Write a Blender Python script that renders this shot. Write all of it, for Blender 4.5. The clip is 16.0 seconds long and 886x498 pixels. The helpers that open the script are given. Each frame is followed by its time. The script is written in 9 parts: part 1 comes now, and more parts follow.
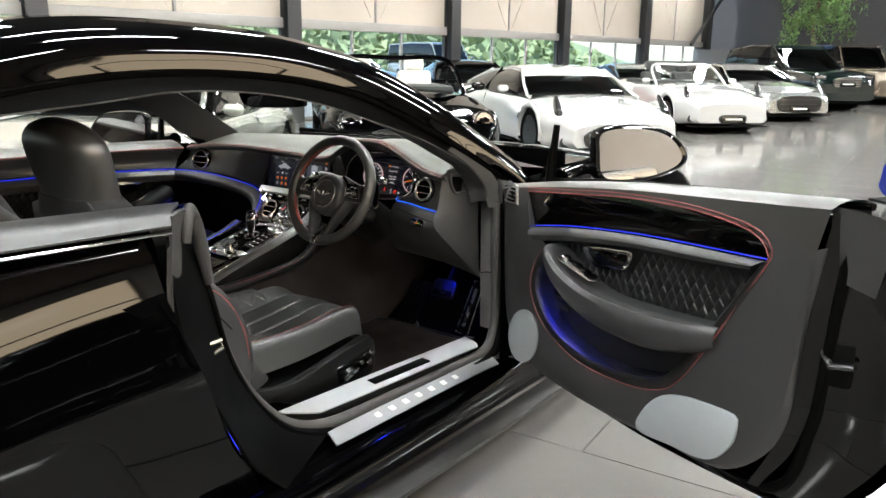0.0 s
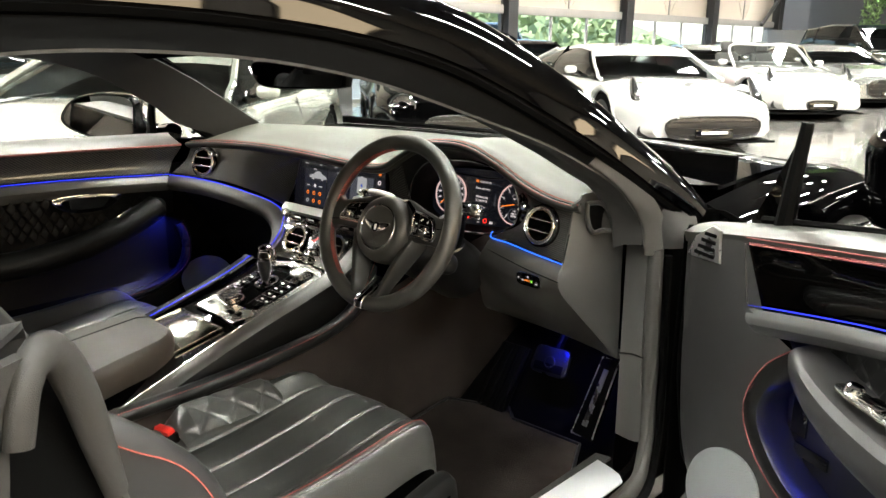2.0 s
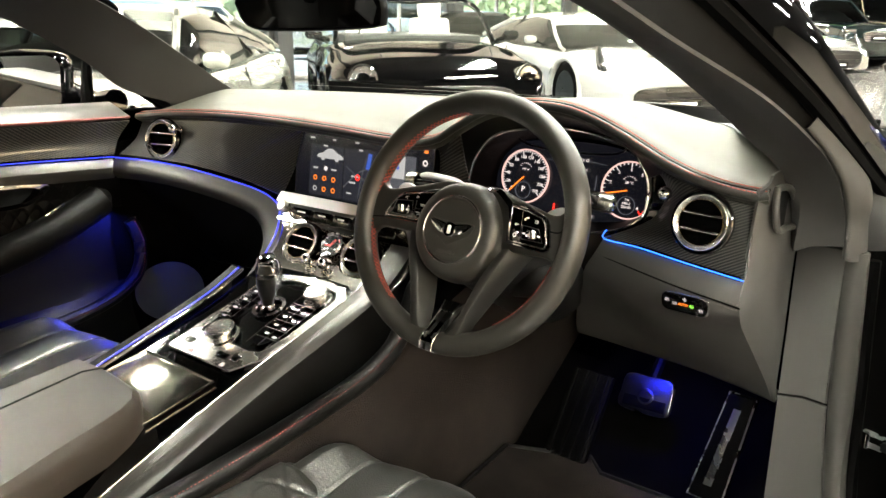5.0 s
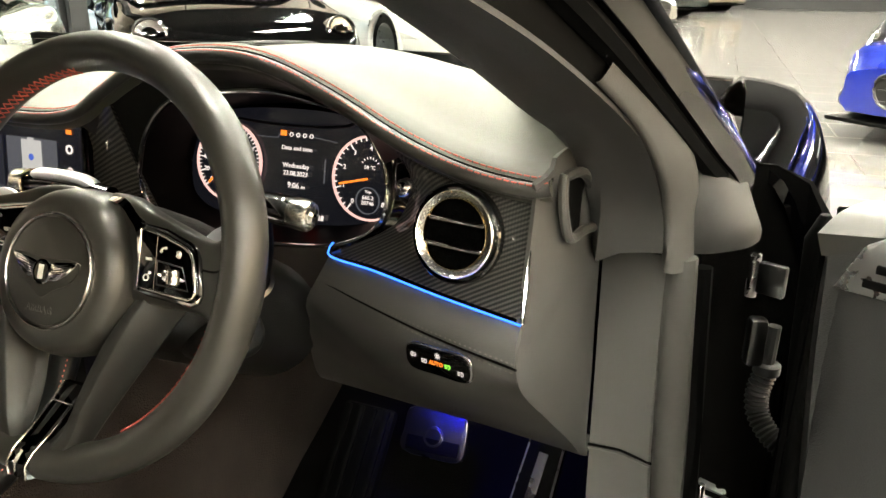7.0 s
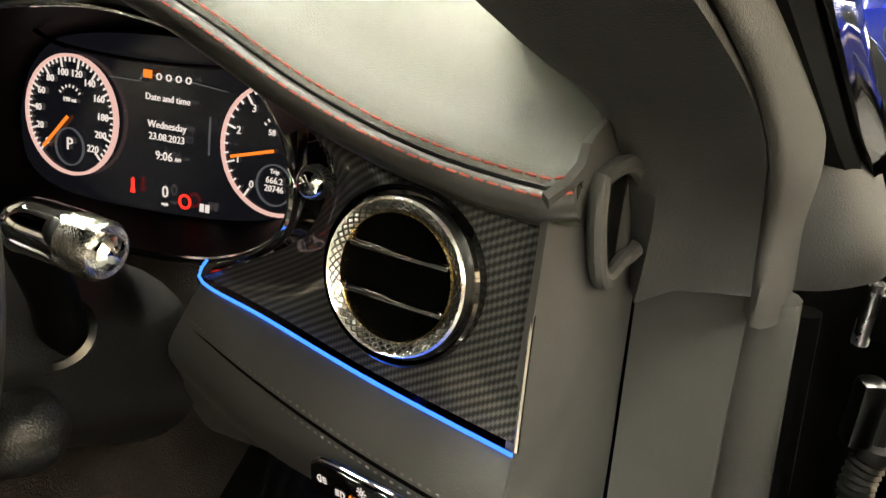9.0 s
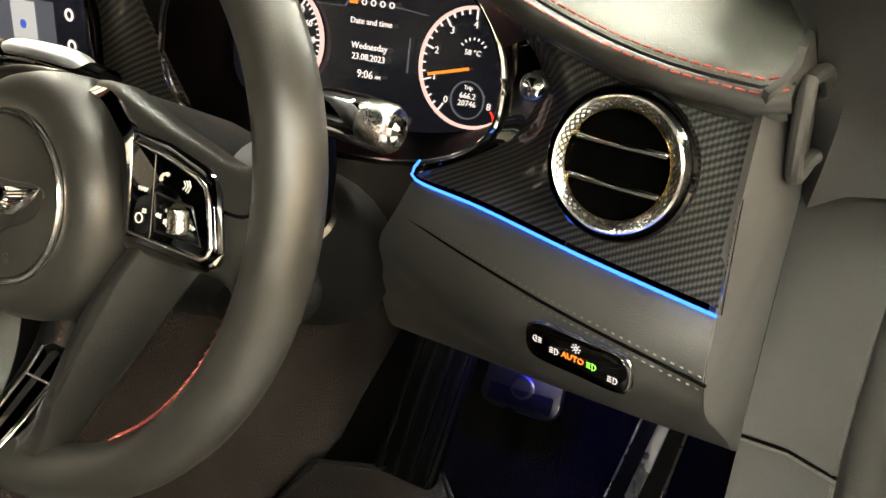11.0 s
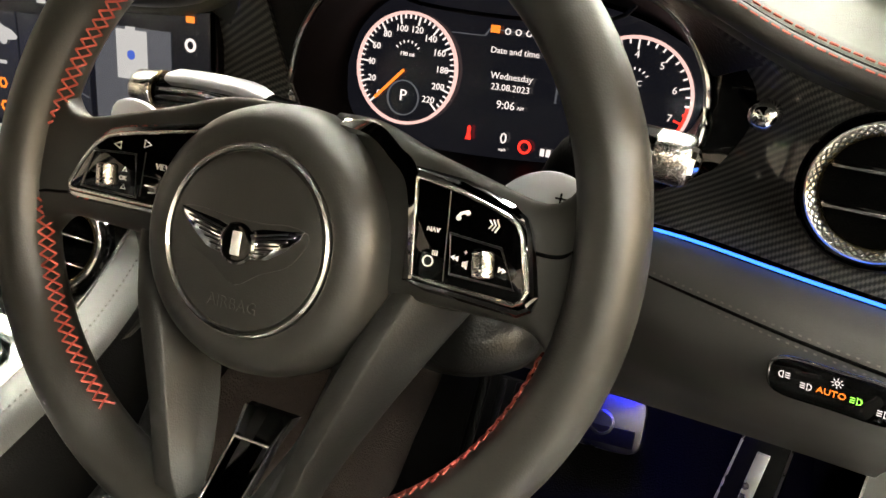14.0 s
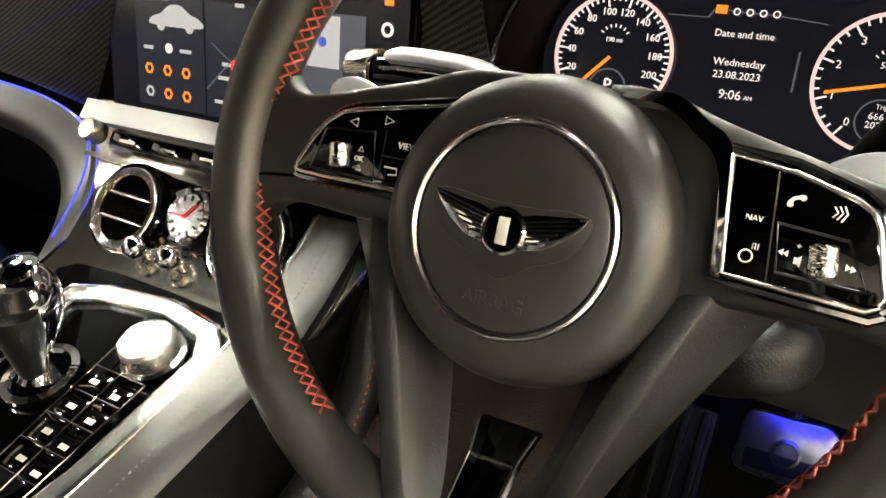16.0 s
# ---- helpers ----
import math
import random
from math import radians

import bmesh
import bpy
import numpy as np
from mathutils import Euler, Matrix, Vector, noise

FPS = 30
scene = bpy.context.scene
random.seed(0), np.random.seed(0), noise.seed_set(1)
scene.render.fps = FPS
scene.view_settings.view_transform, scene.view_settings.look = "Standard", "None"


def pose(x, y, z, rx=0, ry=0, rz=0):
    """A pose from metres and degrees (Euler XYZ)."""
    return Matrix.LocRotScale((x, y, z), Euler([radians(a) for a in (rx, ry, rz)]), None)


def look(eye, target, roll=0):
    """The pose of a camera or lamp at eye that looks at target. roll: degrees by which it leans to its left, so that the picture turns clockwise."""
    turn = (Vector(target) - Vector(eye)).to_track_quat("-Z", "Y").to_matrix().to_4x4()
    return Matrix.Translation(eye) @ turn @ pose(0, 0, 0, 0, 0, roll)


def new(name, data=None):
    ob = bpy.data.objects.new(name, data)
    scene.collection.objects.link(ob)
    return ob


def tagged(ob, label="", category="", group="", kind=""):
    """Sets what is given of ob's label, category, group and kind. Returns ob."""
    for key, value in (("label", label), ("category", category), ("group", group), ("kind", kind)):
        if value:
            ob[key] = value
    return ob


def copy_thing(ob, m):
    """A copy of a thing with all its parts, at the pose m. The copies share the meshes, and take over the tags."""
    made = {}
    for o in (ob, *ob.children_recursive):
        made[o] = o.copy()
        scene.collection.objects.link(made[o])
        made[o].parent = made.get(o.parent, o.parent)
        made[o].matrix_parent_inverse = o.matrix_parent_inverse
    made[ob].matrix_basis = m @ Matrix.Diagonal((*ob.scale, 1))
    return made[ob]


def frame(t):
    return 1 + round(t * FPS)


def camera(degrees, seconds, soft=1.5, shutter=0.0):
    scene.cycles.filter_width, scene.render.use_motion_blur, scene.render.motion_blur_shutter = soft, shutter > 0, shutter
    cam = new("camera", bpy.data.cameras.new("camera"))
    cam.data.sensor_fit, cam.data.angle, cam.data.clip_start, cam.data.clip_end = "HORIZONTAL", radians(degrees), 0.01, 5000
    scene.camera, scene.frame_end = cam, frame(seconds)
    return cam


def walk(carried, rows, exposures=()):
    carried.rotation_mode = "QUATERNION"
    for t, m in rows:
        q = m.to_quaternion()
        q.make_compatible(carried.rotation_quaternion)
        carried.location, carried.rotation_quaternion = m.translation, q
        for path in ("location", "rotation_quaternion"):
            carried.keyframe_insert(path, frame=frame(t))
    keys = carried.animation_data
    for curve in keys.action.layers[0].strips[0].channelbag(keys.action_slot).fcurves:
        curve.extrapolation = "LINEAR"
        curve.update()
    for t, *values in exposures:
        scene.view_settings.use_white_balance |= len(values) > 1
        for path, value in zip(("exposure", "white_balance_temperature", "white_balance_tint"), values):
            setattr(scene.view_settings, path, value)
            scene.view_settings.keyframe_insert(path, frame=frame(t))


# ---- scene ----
cam = camera(59.9, 16.0)
PATH = [
    (0, (2.218, -1.797, 1.295), (1.052, -0.244, 0.817), 0.7),
    (0.5, (2.048, -1.603, 1.293), (0.865, -0.066, 0.803), 1.0),
    (1, (1.867, -1.407, 1.271), (0.646, 0.096, 0.769), 0.8),
    (1.5, (1.655, -1.244, 1.257), (0.422, 0.245, 0.745), 0.7),
    (2, (1.479, -1.095, 1.231), (0.228, 0.377, 0.710), 0.8),
    (2.5, (1.307, -0.955, 1.196), (0.039, 0.495, 0.660), 0.8),
    (3, (1.151, -0.901, 1.161), (-0.110, 0.550, 0.607), 0.6),
    (3.2, (1.101, -0.896, 1.157), (-0.147, 0.565, 0.600), 0.6),
    (5.3, (0.943, -0.834, 1.136), (-0.141, 0.742, 0.553), 0.5),
    (5.5, (0.930, -0.828, 1.140), (-0.128, 0.762, 0.545), 0.4),
    (6, (0.914, -0.758, 1.132), (-0.059, 0.878, 0.516), 0.3),
    (6.5, (0.915, -0.582, 1.107), (0.040, 1.095, 0.457), 0.4),
    (7, (0.895, -0.403, 1.088), (0.142, 1.323, 0.415), 0.6),
    (7.5, (0.843, -0.263, 1.069), (0.216, 1.516, 0.403), 0.4),
    (8, (0.799, -0.162, 1.058), (0.233, 1.610, 0.323), 1.3),
    (8.5, (0.792, -0.117, 1.045), (0.161, 1.611, 0.260), 1.6),
    (8.7, (0.794, -0.114, 1.043), (0.140, 1.595, 0.236), 2.0),
    (10.8, (0.787, -0.182, 1.010), (-0.049, 1.398, 0.113), 0.7),
    (11, (0.758, -0.216, 1.033), (-0.081, 1.337, 0.093), 1.3),
    (11.5, (0.685, -0.261, 1.043), (-0.148, 1.324, 0.153), 1.1),
    (12, (0.634, -0.257, 1.037), (-0.127, 1.378, 0.173), 0.7),
    (12.5, (0.600, -0.261, 1.026), (-0.051, 1.416, 0.153), 0.8),
    (13, (0.574, -0.268, 1.022), (0.003, 1.434, 0.141), 1.2),
    (13.5, (0.571, -0.270, 1.018), (-0.007, 1.433, 0.143), 1.9),
    (14, (0.586, -0.274, 1.020), (-0.107, 1.392, 0.158), 2.3),
    (14.5, (0.606, -0.273, 1.019), (-0.211, 1.344, 0.172), 2.2),
    (15, (0.599, -0.279, 0.999), (-0.296, 1.289, 0.140), 2.1),
    (15.5, (0.557, -0.278, 0.996), (-0.380, 1.263, 0.131), 1.5),
    (16, (0.492, -0.272, 0.985), (-0.424, 1.300, 0.155), 0.6),
]
walk(cam, [(t, look(eye, target, roll)) for t, eye, target, roll in PATH], [(0.0, 1.62, 5900, 7), (1.5, 1.98, 6100, 6), (3.0, 2.42, 6600, 4), (5.5, 2.71, 6600, 4), (7.0, 2.75, 6800, 3), (8.0, 2.27, 6900, 2), (8.5, 2.27, 6900, 2), (11.0, 2.90, 6850, 2), (12.0, 2.72, 6750, 2), (13.0, 2.75, 6700, 4), (14.0, 2.75, 6700, 5), (15.0, 2.85, 6700, 5), (16.0, 2.8, 6650, 4)])

# ---- light ----
world = bpy.data.worlds.new("world")
scene.world = world
world.use_nodes = True
wn = world.node_tree
sky = wn.nodes.new("ShaderNodeTexSky")
sky.sky_type, sky.sun_disc, sky.sun_elevation, sky.sun_rotation = "NISHITA", False, radians(48), radians(200)
wn.nodes["Background"].inputs["Strength"].default_value = 0.15
wn.links.new(sky.outputs["Color"], wn.nodes["Background"].inputs["Color"])
sun = new("sun", bpy.data.lights.new("sun", "SUN"))
sun.data.energy, sun.data.angle, sun.data.color = 3.0, radians(2), (1.0, 0.95, 0.88)
sun.matrix_world = look((-30, -20, 40), (-20, 12, 0))


# ---- mesh helpers ----
def curve(pts, n):
    """n points along a smooth line through pts (even steps of length)."""
    pts = [Vector(p) for p in pts]
    if len(pts) == 2:
        return [pts[0].lerp(pts[1], i / (n - 1)) for i in range(n)]
    fine = []
    for i in range(len(pts) - 1):
        p0, p1, p2, p3 = pts[max(i - 1, 0)], pts[i], pts[i + 1], pts[min(i + 2, len(pts) - 1)]
        for k in range(12):
            t = k / 12
            fine.append(0.5 * (2 * p1 + (p2 - p0) * t + (2 * p0 - 5 * p1 + 4 * p2 - p3) * t * t + (3 * p1 - p0 - 3 * p2 + p3) * t ** 3))
    fine.append(pts[-1])
    return even(fine, n)


def even(fine, n):
    acc = [0.0]
    for a, b in zip(fine, fine[1:]):
        acc.append(acc[-1] + (b - a).length)
    out, j = [], 0
    for i in range(n):
        s = acc[-1] * i / (n - 1)
        while j < len(fine) - 2 and acc[j + 1] < s:
            j += 1
        d = acc[j + 1] - acc[j]
        out.append(fine[j].lerp(fine[j + 1], (s - acc[j]) / d if d > 1e-9 else 0))
    return out


def loop2(pts, n=48):
    """A smooth closed outline through 2D points."""
    p = [Vector((a, b, 0)) for a, b in pts]
    q = p[-2:] + p + p[:2]
    fine = []
    for i in range(2, 2 + len(p)):
        p0, p1, p2, p3 = q[i - 1], q[i], q[(i + 1)], q[(i + 2) % len(q)] if i + 2 < len(q) else p[1]
        for k in range(10):
            t = k / 10
            fine.append(0.5 * (2 * p1 + (p2 - p0) * t + (2 * p0 - 5 * p1 + 4 * p2 - p3) * t * t + (3 * p1 - p0 - 3 * p2 + p3) * t ** 3))
    fine.append(fine[0].copy())
    return [(v.x, v.y) for v in even(fine, n + 1)[:-1]]


def grid(rows, bm=None, close_v=False, close_u=False, cap=False):
    """Quads over rows of points; close_v joins each row's ends, close_u the first and last row."""
    bm = bm or bmesh.new()
    vs = [[bm.verts.new(p) for p in r] for r in rows]
    nu, nv = len(rows), len(rows[0])
    for i in range(nu if close_u else nu - 1):
        for j in range(nv if close_v else nv - 1):
            a, b, c, d = vs[i][j], vs[i][(j + 1) % nv], vs[(i + 1) % nu][(j + 1) % nv], vs[(i + 1) % nu][j]
            bm.faces.new((a, b, c, d))
    if cap:
        bm.faces.new(vs[0][::-1])
        bm.faces.new(vs[-1])
    bmesh.ops.recalc_face_normals(bm, faces=bm.faces)
    return bm


def strip(curves, n=40, m=0, thick=0.0, out=None):
    """A smooth skin over several lines that run side by side."""
    rows = [curve(c, n) for c in curves]
    if m:
        cols = [curve([r[i] for r in rows], m) for i in range(n)]
        rows = [[c[k] for c in cols] for k in range(m)]
    bm = grid(rows)
    if out is not None:
        f = list(bm.faces)
        if sum(1 if g.normal.dot(Vector(out)) > 0 else -1 for g in f) < 0:
            bmesh.ops.reverse_faces(bm, faces=f)
    if thick:
        bmesh.ops.solidify(bm, geom=list(bm.faces), thickness=thick)
    return bm


def tube(pts, r, seg=10, closed=False, flat=1.0, up=(0, 0, 1), bm=None, cap=True):
    """A round bar along pts; r one radius or one for each point; flat squeezes it along its second axis."""
    bm = bm or bmesh.new()
    pts = [Vector(p) for p in pts]
    n, rows = len(pts), []
    for i, p in enumerate(pts):
        a, b = (pts[i - 1], pts[(i + 1) % n]) if closed else (pts[max(i - 1, 0)], pts[min(i + 1, n - 1)])
        t = (b - a).normalized()
        s = t.cross(Vector(up))
        if s.length < 1e-4:
            s = t.cross(Vector((1, 0, 0)))
        s.normalize()
        w = s.cross(t).normalized()
        rr = r[i] if isinstance(r, (list, tuple)) else r
        rows.append([p + s * math.cos(k * math.tau / seg) * rr + w * math.sin(k * math.tau / seg) * rr * flat for k in range(seg)])
    return grid(rows, bm, close_v=True, close_u=closed, cap=cap and not closed)


def lathe(profile, m=None, seg=40, bm=None, closed=False):
    """Turns (radius, height) pairs round the local z axis."""
    bm = bm or bmesh.new()
    m = m or Matrix()
    rows = [[m @ Vector((r * math.cos(k * math.tau / seg), r * math.sin(k * math.tau / seg), h)) for k in range(seg)] for r, h in profile]
    return grid(rows, bm, close_v=True, close_u=closed, cap=not closed)


def slab(outline, h, m=None, bevel=0.0, seg=2, bm=None):
    """A 2D outline raised from z = 0 to h, its edges rounded."""
    b2 = bmesh.new()
    vs = [b2.verts.new((x, y, 0)) for x, y in outline]
    f = b2.faces.new(vs)
    up = bmesh.ops.extrude_face_region(b2, geom=[f])
    bmesh.ops.translate(b2, verts=[g for g in up["geom"] if isinstance(g, bmesh.types.BMVert)], vec=(0, 0, h))
    bmesh.ops.recalc_face_normals(b2, faces=b2.faces)
    if bevel:
        es = [e for e in b2.edges if abs(e.verts[0].co.z - e.verts[1].co.z) < 1e-6]
        bmesh.ops.bevel(b2, geom=es, offset=bevel, segments=seg, profile=0.5, affect="EDGES")
    return merge(b2, m, bm)


def box(sx, sy, sz, m=None, bevel=0.0, seg=2, bm=None):
    b2 = bmesh.new()
    bmesh.ops.create_cube(b2, size=1.0)
    bmesh.ops.scale(b2, verts=b2.verts, vec=(sx, sy, sz))
    if bevel:
        bmesh.ops.bevel(b2, geom=list(b2.edges), offset=bevel, segments=seg, profile=0.5, affect="EDGES")
    return merge(b2, m, bm)


def merge(b2, m=None, bm=None):
    if m is not None:
        bmesh.ops.transform(b2, matrix=m, verts=b2.verts)
    if bm is None:
        return b2
    me = bpy.data.meshes.new("tmp")
    b2.to_mesh(me)
    b2.free()
    bm.from_mesh(me)
    bpy.data.meshes.remove(me)
    return bm


def at(x, y, z):
    return Matrix.Translation((x, y, z))


def axes(o, x, y, z):
    m = Matrix((Vector(x), Vector(y), Vector(z))).transposed().to_4x4()
    m.translation = Vector(o)
    return m


def facing(o, normal, up=(0, 0, 1)):
    """Local z along normal, local y as near up as can be."""
    z = Vector(normal).normalized()
    x = Vector(up).cross(z).normalized()
    return axes(o, x, z.cross(x), z)


def mesh_of(name, bm, material, sharp=0.6):
    for f in bm.faces:
        f.smooth = True
    for e in bm.edges:
        if len(e.link_faces) == 2 and e.calc_face_angle(0) > sharp:
            e.smooth = False
    me = bpy.data.meshes.new(name)
    bm.to_mesh(me)
    bm.free()
    me.materials.append(material)
    return me


def part(name, bm, material, parent, label="", sharp=0.6):
    ob = new(name, mesh_of(name, bm, material, sharp))
    ob.parent = parent
    if name in ("stitching", "quilting", "scale_marks", "knurling", "text_bars", "hour_marks", "red_zone"):
        ob["kind"] = "stuff"
    if label:
        ob["label"] = label
    return ob


def thing(name, label, category, m=None, group="", kind=""):
    ob = new(name)
    ob.empty_display_size = 0.1
    if m is not None:
        ob.matrix_basis = m
    return tagged(ob, label, category, group, kind)


def solid(name, bm, material, label, category, group="", kind="", sharp=0.6):
    return tagged(new(name, mesh_of(name, bm, material, sharp)), label, category, group, kind)


def words(text, size, m, depth=0.0004):
    """Raised lettering as a mesh, centred on m."""
    cu = bpy.data.curves.new("text", "FONT")
    cu.body, cu.size, cu.align_x, cu.align_y, cu.extrude = text, size, "CENTER", "CENTER", depth
    cu.resolution_u = 2
    ob = bpy.data.objects.new("text", cu)
    me = bpy.data.meshes.new_from_object(ob)
    bm = bmesh.new()
    bm.from_mesh(me)
    bpy.data.objects.remove(ob)
    bpy.data.curves.remove(cu)
    bpy.data.meshes.remove(me)
    bmesh.ops.transform(bm, matrix=m, verts=bm.verts)
    return bm

# ---- materials ----
def material(name, color, rough=0.5, metal=0.0, coat=0.0, vary=0.12, scale=6.0, grain=0.0, grain_scale=300.0, rough_vary=0.08, spec=0.5, tint=None):
    """A surface with large stains (vary, scale) and fine relief (grain, grain_scale)."""
    m = bpy.data.materials.new(name)
    m.use_nodes = True
    t = m.node_tree
    p = t.nodes["Principled BSDF"]
    co = t.nodes.new("ShaderNodeTexCoord").outputs["Object"]
    big = t.nodes.new("ShaderNodeTexNoise")
    big.inputs["Scale"].default_value, big.inputs["Detail"].default_value = scale, 6
    t.links.new(co, big.inputs["Vector"])
    mix = t.nodes.new("ShaderNodeMix")
    mix.data_type = "RGBA"
    dark = tuple(c * (1 - vary) for c in color)
    light = tint or tuple(min(1.0, c * (1 + vary)) for c in color)
    mix.inputs["A"].default_value, mix.inputs["B"].default_value = (*dark, 1), (*light, 1)
    t.links.new(big.outputs["Fac"], mix.inputs["Factor"])
    t.links.new(mix.outputs["Result"], p.inputs["Base Color"])
    rm = t.nodes.new("ShaderNodeMapRange")
    rm.inputs["To Min"].default_value, rm.inputs["To Max"].default_value = max(0.0, rough - rough_vary), min(1.0, rough + rough_vary)
    t.links.new(big.outputs["Fac"], rm.inputs["Value"])
    t.links.new(rm.outputs["Result"], p.inputs["Roughness"])
    p.inputs["Metallic"].default_value, p.inputs["Coat Weight"].default_value, p.inputs["Coat Roughness"].default_value = metal, coat, 0.03
    p.inputs["Specular IOR Level"].default_value = spec
    if grain:
        fine = t.nodes.new("ShaderNodeTexVoronoi")
        fine.inputs["Scale"].default_value = grain_scale
        t.links.new(co, fine.inputs["Vector"])
        bump = t.nodes.new("ShaderNodeBump")
        bump.inputs["Strength"].default_value, bump.inputs["Distance"].default_value = grain, 0.001
        t.links.new(fine.outputs["Distance"], bump.inputs["Height"])
        t.links.new(bump.outputs["Normal"], p.inputs["Normal"])
    return m


def glow(name, color, strength):
    m = bpy.data.materials.new(name)
    m.use_nodes = True
    p = m.node_tree.nodes["Principled BSDF"]
    p.inputs["Base Color"].default_value = (0.003, 0.003, 0.003, 1)
    p.inputs["Emission Color"].default_value, p.inputs["Emission Strength"].default_value = (*color, 1), strength
    p.inputs["Roughness"].default_value = 0.2
    return m


def clear(name, color=(1, 1, 1), gloss=1.0):
    """Thin glass: see-through, with a sharp reflection that grows towards grazing."""
    m = bpy.data.materials.new(name)
    m.use_nodes = True
    t = m.node_tree
    t.nodes.clear()
    out, mix, tr, gl, fr, pw, ma = (t.nodes.new(k) for k in ("ShaderNodeOutputMaterial", "ShaderNodeMixShader", "ShaderNodeBsdfTransparent", "ShaderNodeBsdfGlossy", "ShaderNodeLayerWeight", "ShaderNodeMath", "ShaderNodeMath"))
    tr.inputs["Color"].default_value, gl.inputs["Roughness"].default_value = (*color, 1), 0.0
    gl.inputs["Color"].default_value = (gloss, gloss, gloss, 1)
    fr.inputs["Blend"].default_value = 0.5
    pw.operation, pw.inputs[1].default_value = "POWER", 5.0
    ma.operation, ma.inputs[1].default_value, ma.inputs[2].default_value = "MULTIPLY_ADD", 0.94, 0.045
    t.links.new(fr.outputs["Facing"], pw.inputs[0])
    t.links.new(pw.outputs["Value"], ma.inputs[0])
    t.links.new(ma.outputs["Value"], mix.inputs["Fac"])
    t.links.new(tr.outputs["BSDF"], mix.inputs[1])
    t.links.new(gl.outputs["BSDF"], mix.inputs[2])
    t.links.new(mix.outputs["Shader"], out.inputs["Surface"])
    return m


def carbon(name):
    """Glossy twill weave: slanted bands whose edges step with the threads."""
    m = bpy.data.materials.new(name)
    m.use_nodes = True
    t = m.node_tree
    p = t.nodes["Principled BSDF"]
    sep = t.nodes.new("ShaderNodeSeparateXYZ")
    t.links.new(t.nodes.new("ShaderNodeTexCoord").outputs["Object"], sep.inputs["Vector"])

    def calc(op, a, b=None, c=None):
        n = t.nodes.new("ShaderNodeMath")
        n.operation = op
        for k, v in enumerate((a, b, c)):
            if v is None:
                continue
            if isinstance(v, float):
                n.inputs[k].default_value = v
            else:
                t.links.new(v, n.inputs[k])
        return n.outputs["Value"]

    x, z = calc("MULTIPLY_ADD", sep.outputs["Y"], -0.9, sep.outputs["X"]), sep.outputs["Z"]
    lean = calc("MULTIPLY_ADD", z, 0.87 / 0.0044, calc("MULTIPLY", x, -0.50 / 0.0044))
    tooth = calc("FRACT", calc("MULTIPLY", x, 1 / 0.0021))
    band = calc("PINGPONG", calc("MULTIPLY_ADD", tooth, 0.30, lean), 0.5)
    thread = calc("PINGPONG", calc("MULTIPLY", z, 1 / 0.0009), 0.5)
    mixed = calc("MULTIPLY_ADD", thread, 0.25, calc("MULTIPLY", band, 1.6))
    ramp = t.nodes.new("ShaderNodeValToRGB")
    ramp.color_ramp.elements[0].color, ramp.color_ramp.elements[1].color = (0.003, 0.003, 0.003, 1), (0.060, 0.058, 0.053, 1)
    ramp.color_ramp.elements[0].position, ramp.color_ramp.elements[1].position = 0.30, 0.80
    t.links.new(mixed, ramp.inputs["Fac"])
    t.links.new(ramp.outputs["Color"], p.inputs["Base Color"])
    rough = t.nodes.new("ShaderNodeMapRange")
    rough.inputs["To Min"].default_value, rough.inputs["To Max"].default_value = 0.55, 0.32
    t.links.new(mixed, rough.inputs["Value"])
    t.links.new(rough.outputs["Result"], p.inputs["Roughness"])
    p.inputs["Specular IOR Level"].default_value = 0.25
    p.inputs["Coat Weight"].default_value, p.inputs["Coat Roughness"].default_value = 0.7, 0.03
    return m


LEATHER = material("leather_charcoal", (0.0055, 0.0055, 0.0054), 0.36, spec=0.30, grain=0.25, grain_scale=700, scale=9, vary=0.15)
LEATHER_DASH = material("leather_dash_top", (0.045, 0.046, 0.036), 0.52, spec=0.32, grain=0.2, grain_scale=800, scale=5, vary=0.08)
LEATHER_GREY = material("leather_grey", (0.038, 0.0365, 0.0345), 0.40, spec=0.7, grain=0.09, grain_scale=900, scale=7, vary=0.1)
SEAL_GREY = material("seal_cloth_grey", (0.044, 0.042, 0.039), 0.6, spec=0.25, grain=0.25, grain_scale=900, scale=6, vary=0.1)
LEATHER_SIDE = material("leather_side_panel", (0.092, 0.089, 0.085), 0.45, grain=0.2, grain_scale=700, scale=7, vary=0.08)
LEATHER_WHEEL = material("leather_wheel", (0.020, 0.0190, 0.0165), 0.40, spec=0.6, grain=0.06, grain_scale=900, scale=9, vary=0.12)
LEATHER_ARM = material("leather_armrest", (0.038, 0.030, 0.024), 0.46, grain=0.2, grain_scale=700, scale=7, vary=0.1)
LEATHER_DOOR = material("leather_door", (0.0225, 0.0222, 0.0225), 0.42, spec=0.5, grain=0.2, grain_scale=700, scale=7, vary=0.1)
LEATHER_SEAT = material("leather_seat", (0.029, 0.029, 0.0275), 0.33, spec=1.0, grain=0.3, grain_scale=420, scale=8, vary=0.15)
# near-black leather; on passenger door and glovebox it stands in for cabin shade
LEATHER_DARK = material("leather_black_shade", (0.0028, 0.0028, 0.0028), 0.45, spec=0.12, grain=0.2, grain_scale=700, scale=9)
BRIGHT = material("chrome_satin", (0.90, 0.89, 0.86), 0.24, metal=1.0, rough_vary=0.04, scale=20)
SUEDE = material("headlining_black", (0.0008, 0.0008, 0.0008), 0.95, spec=0.01, grain=0.3, grain_scale=900, scale=20)
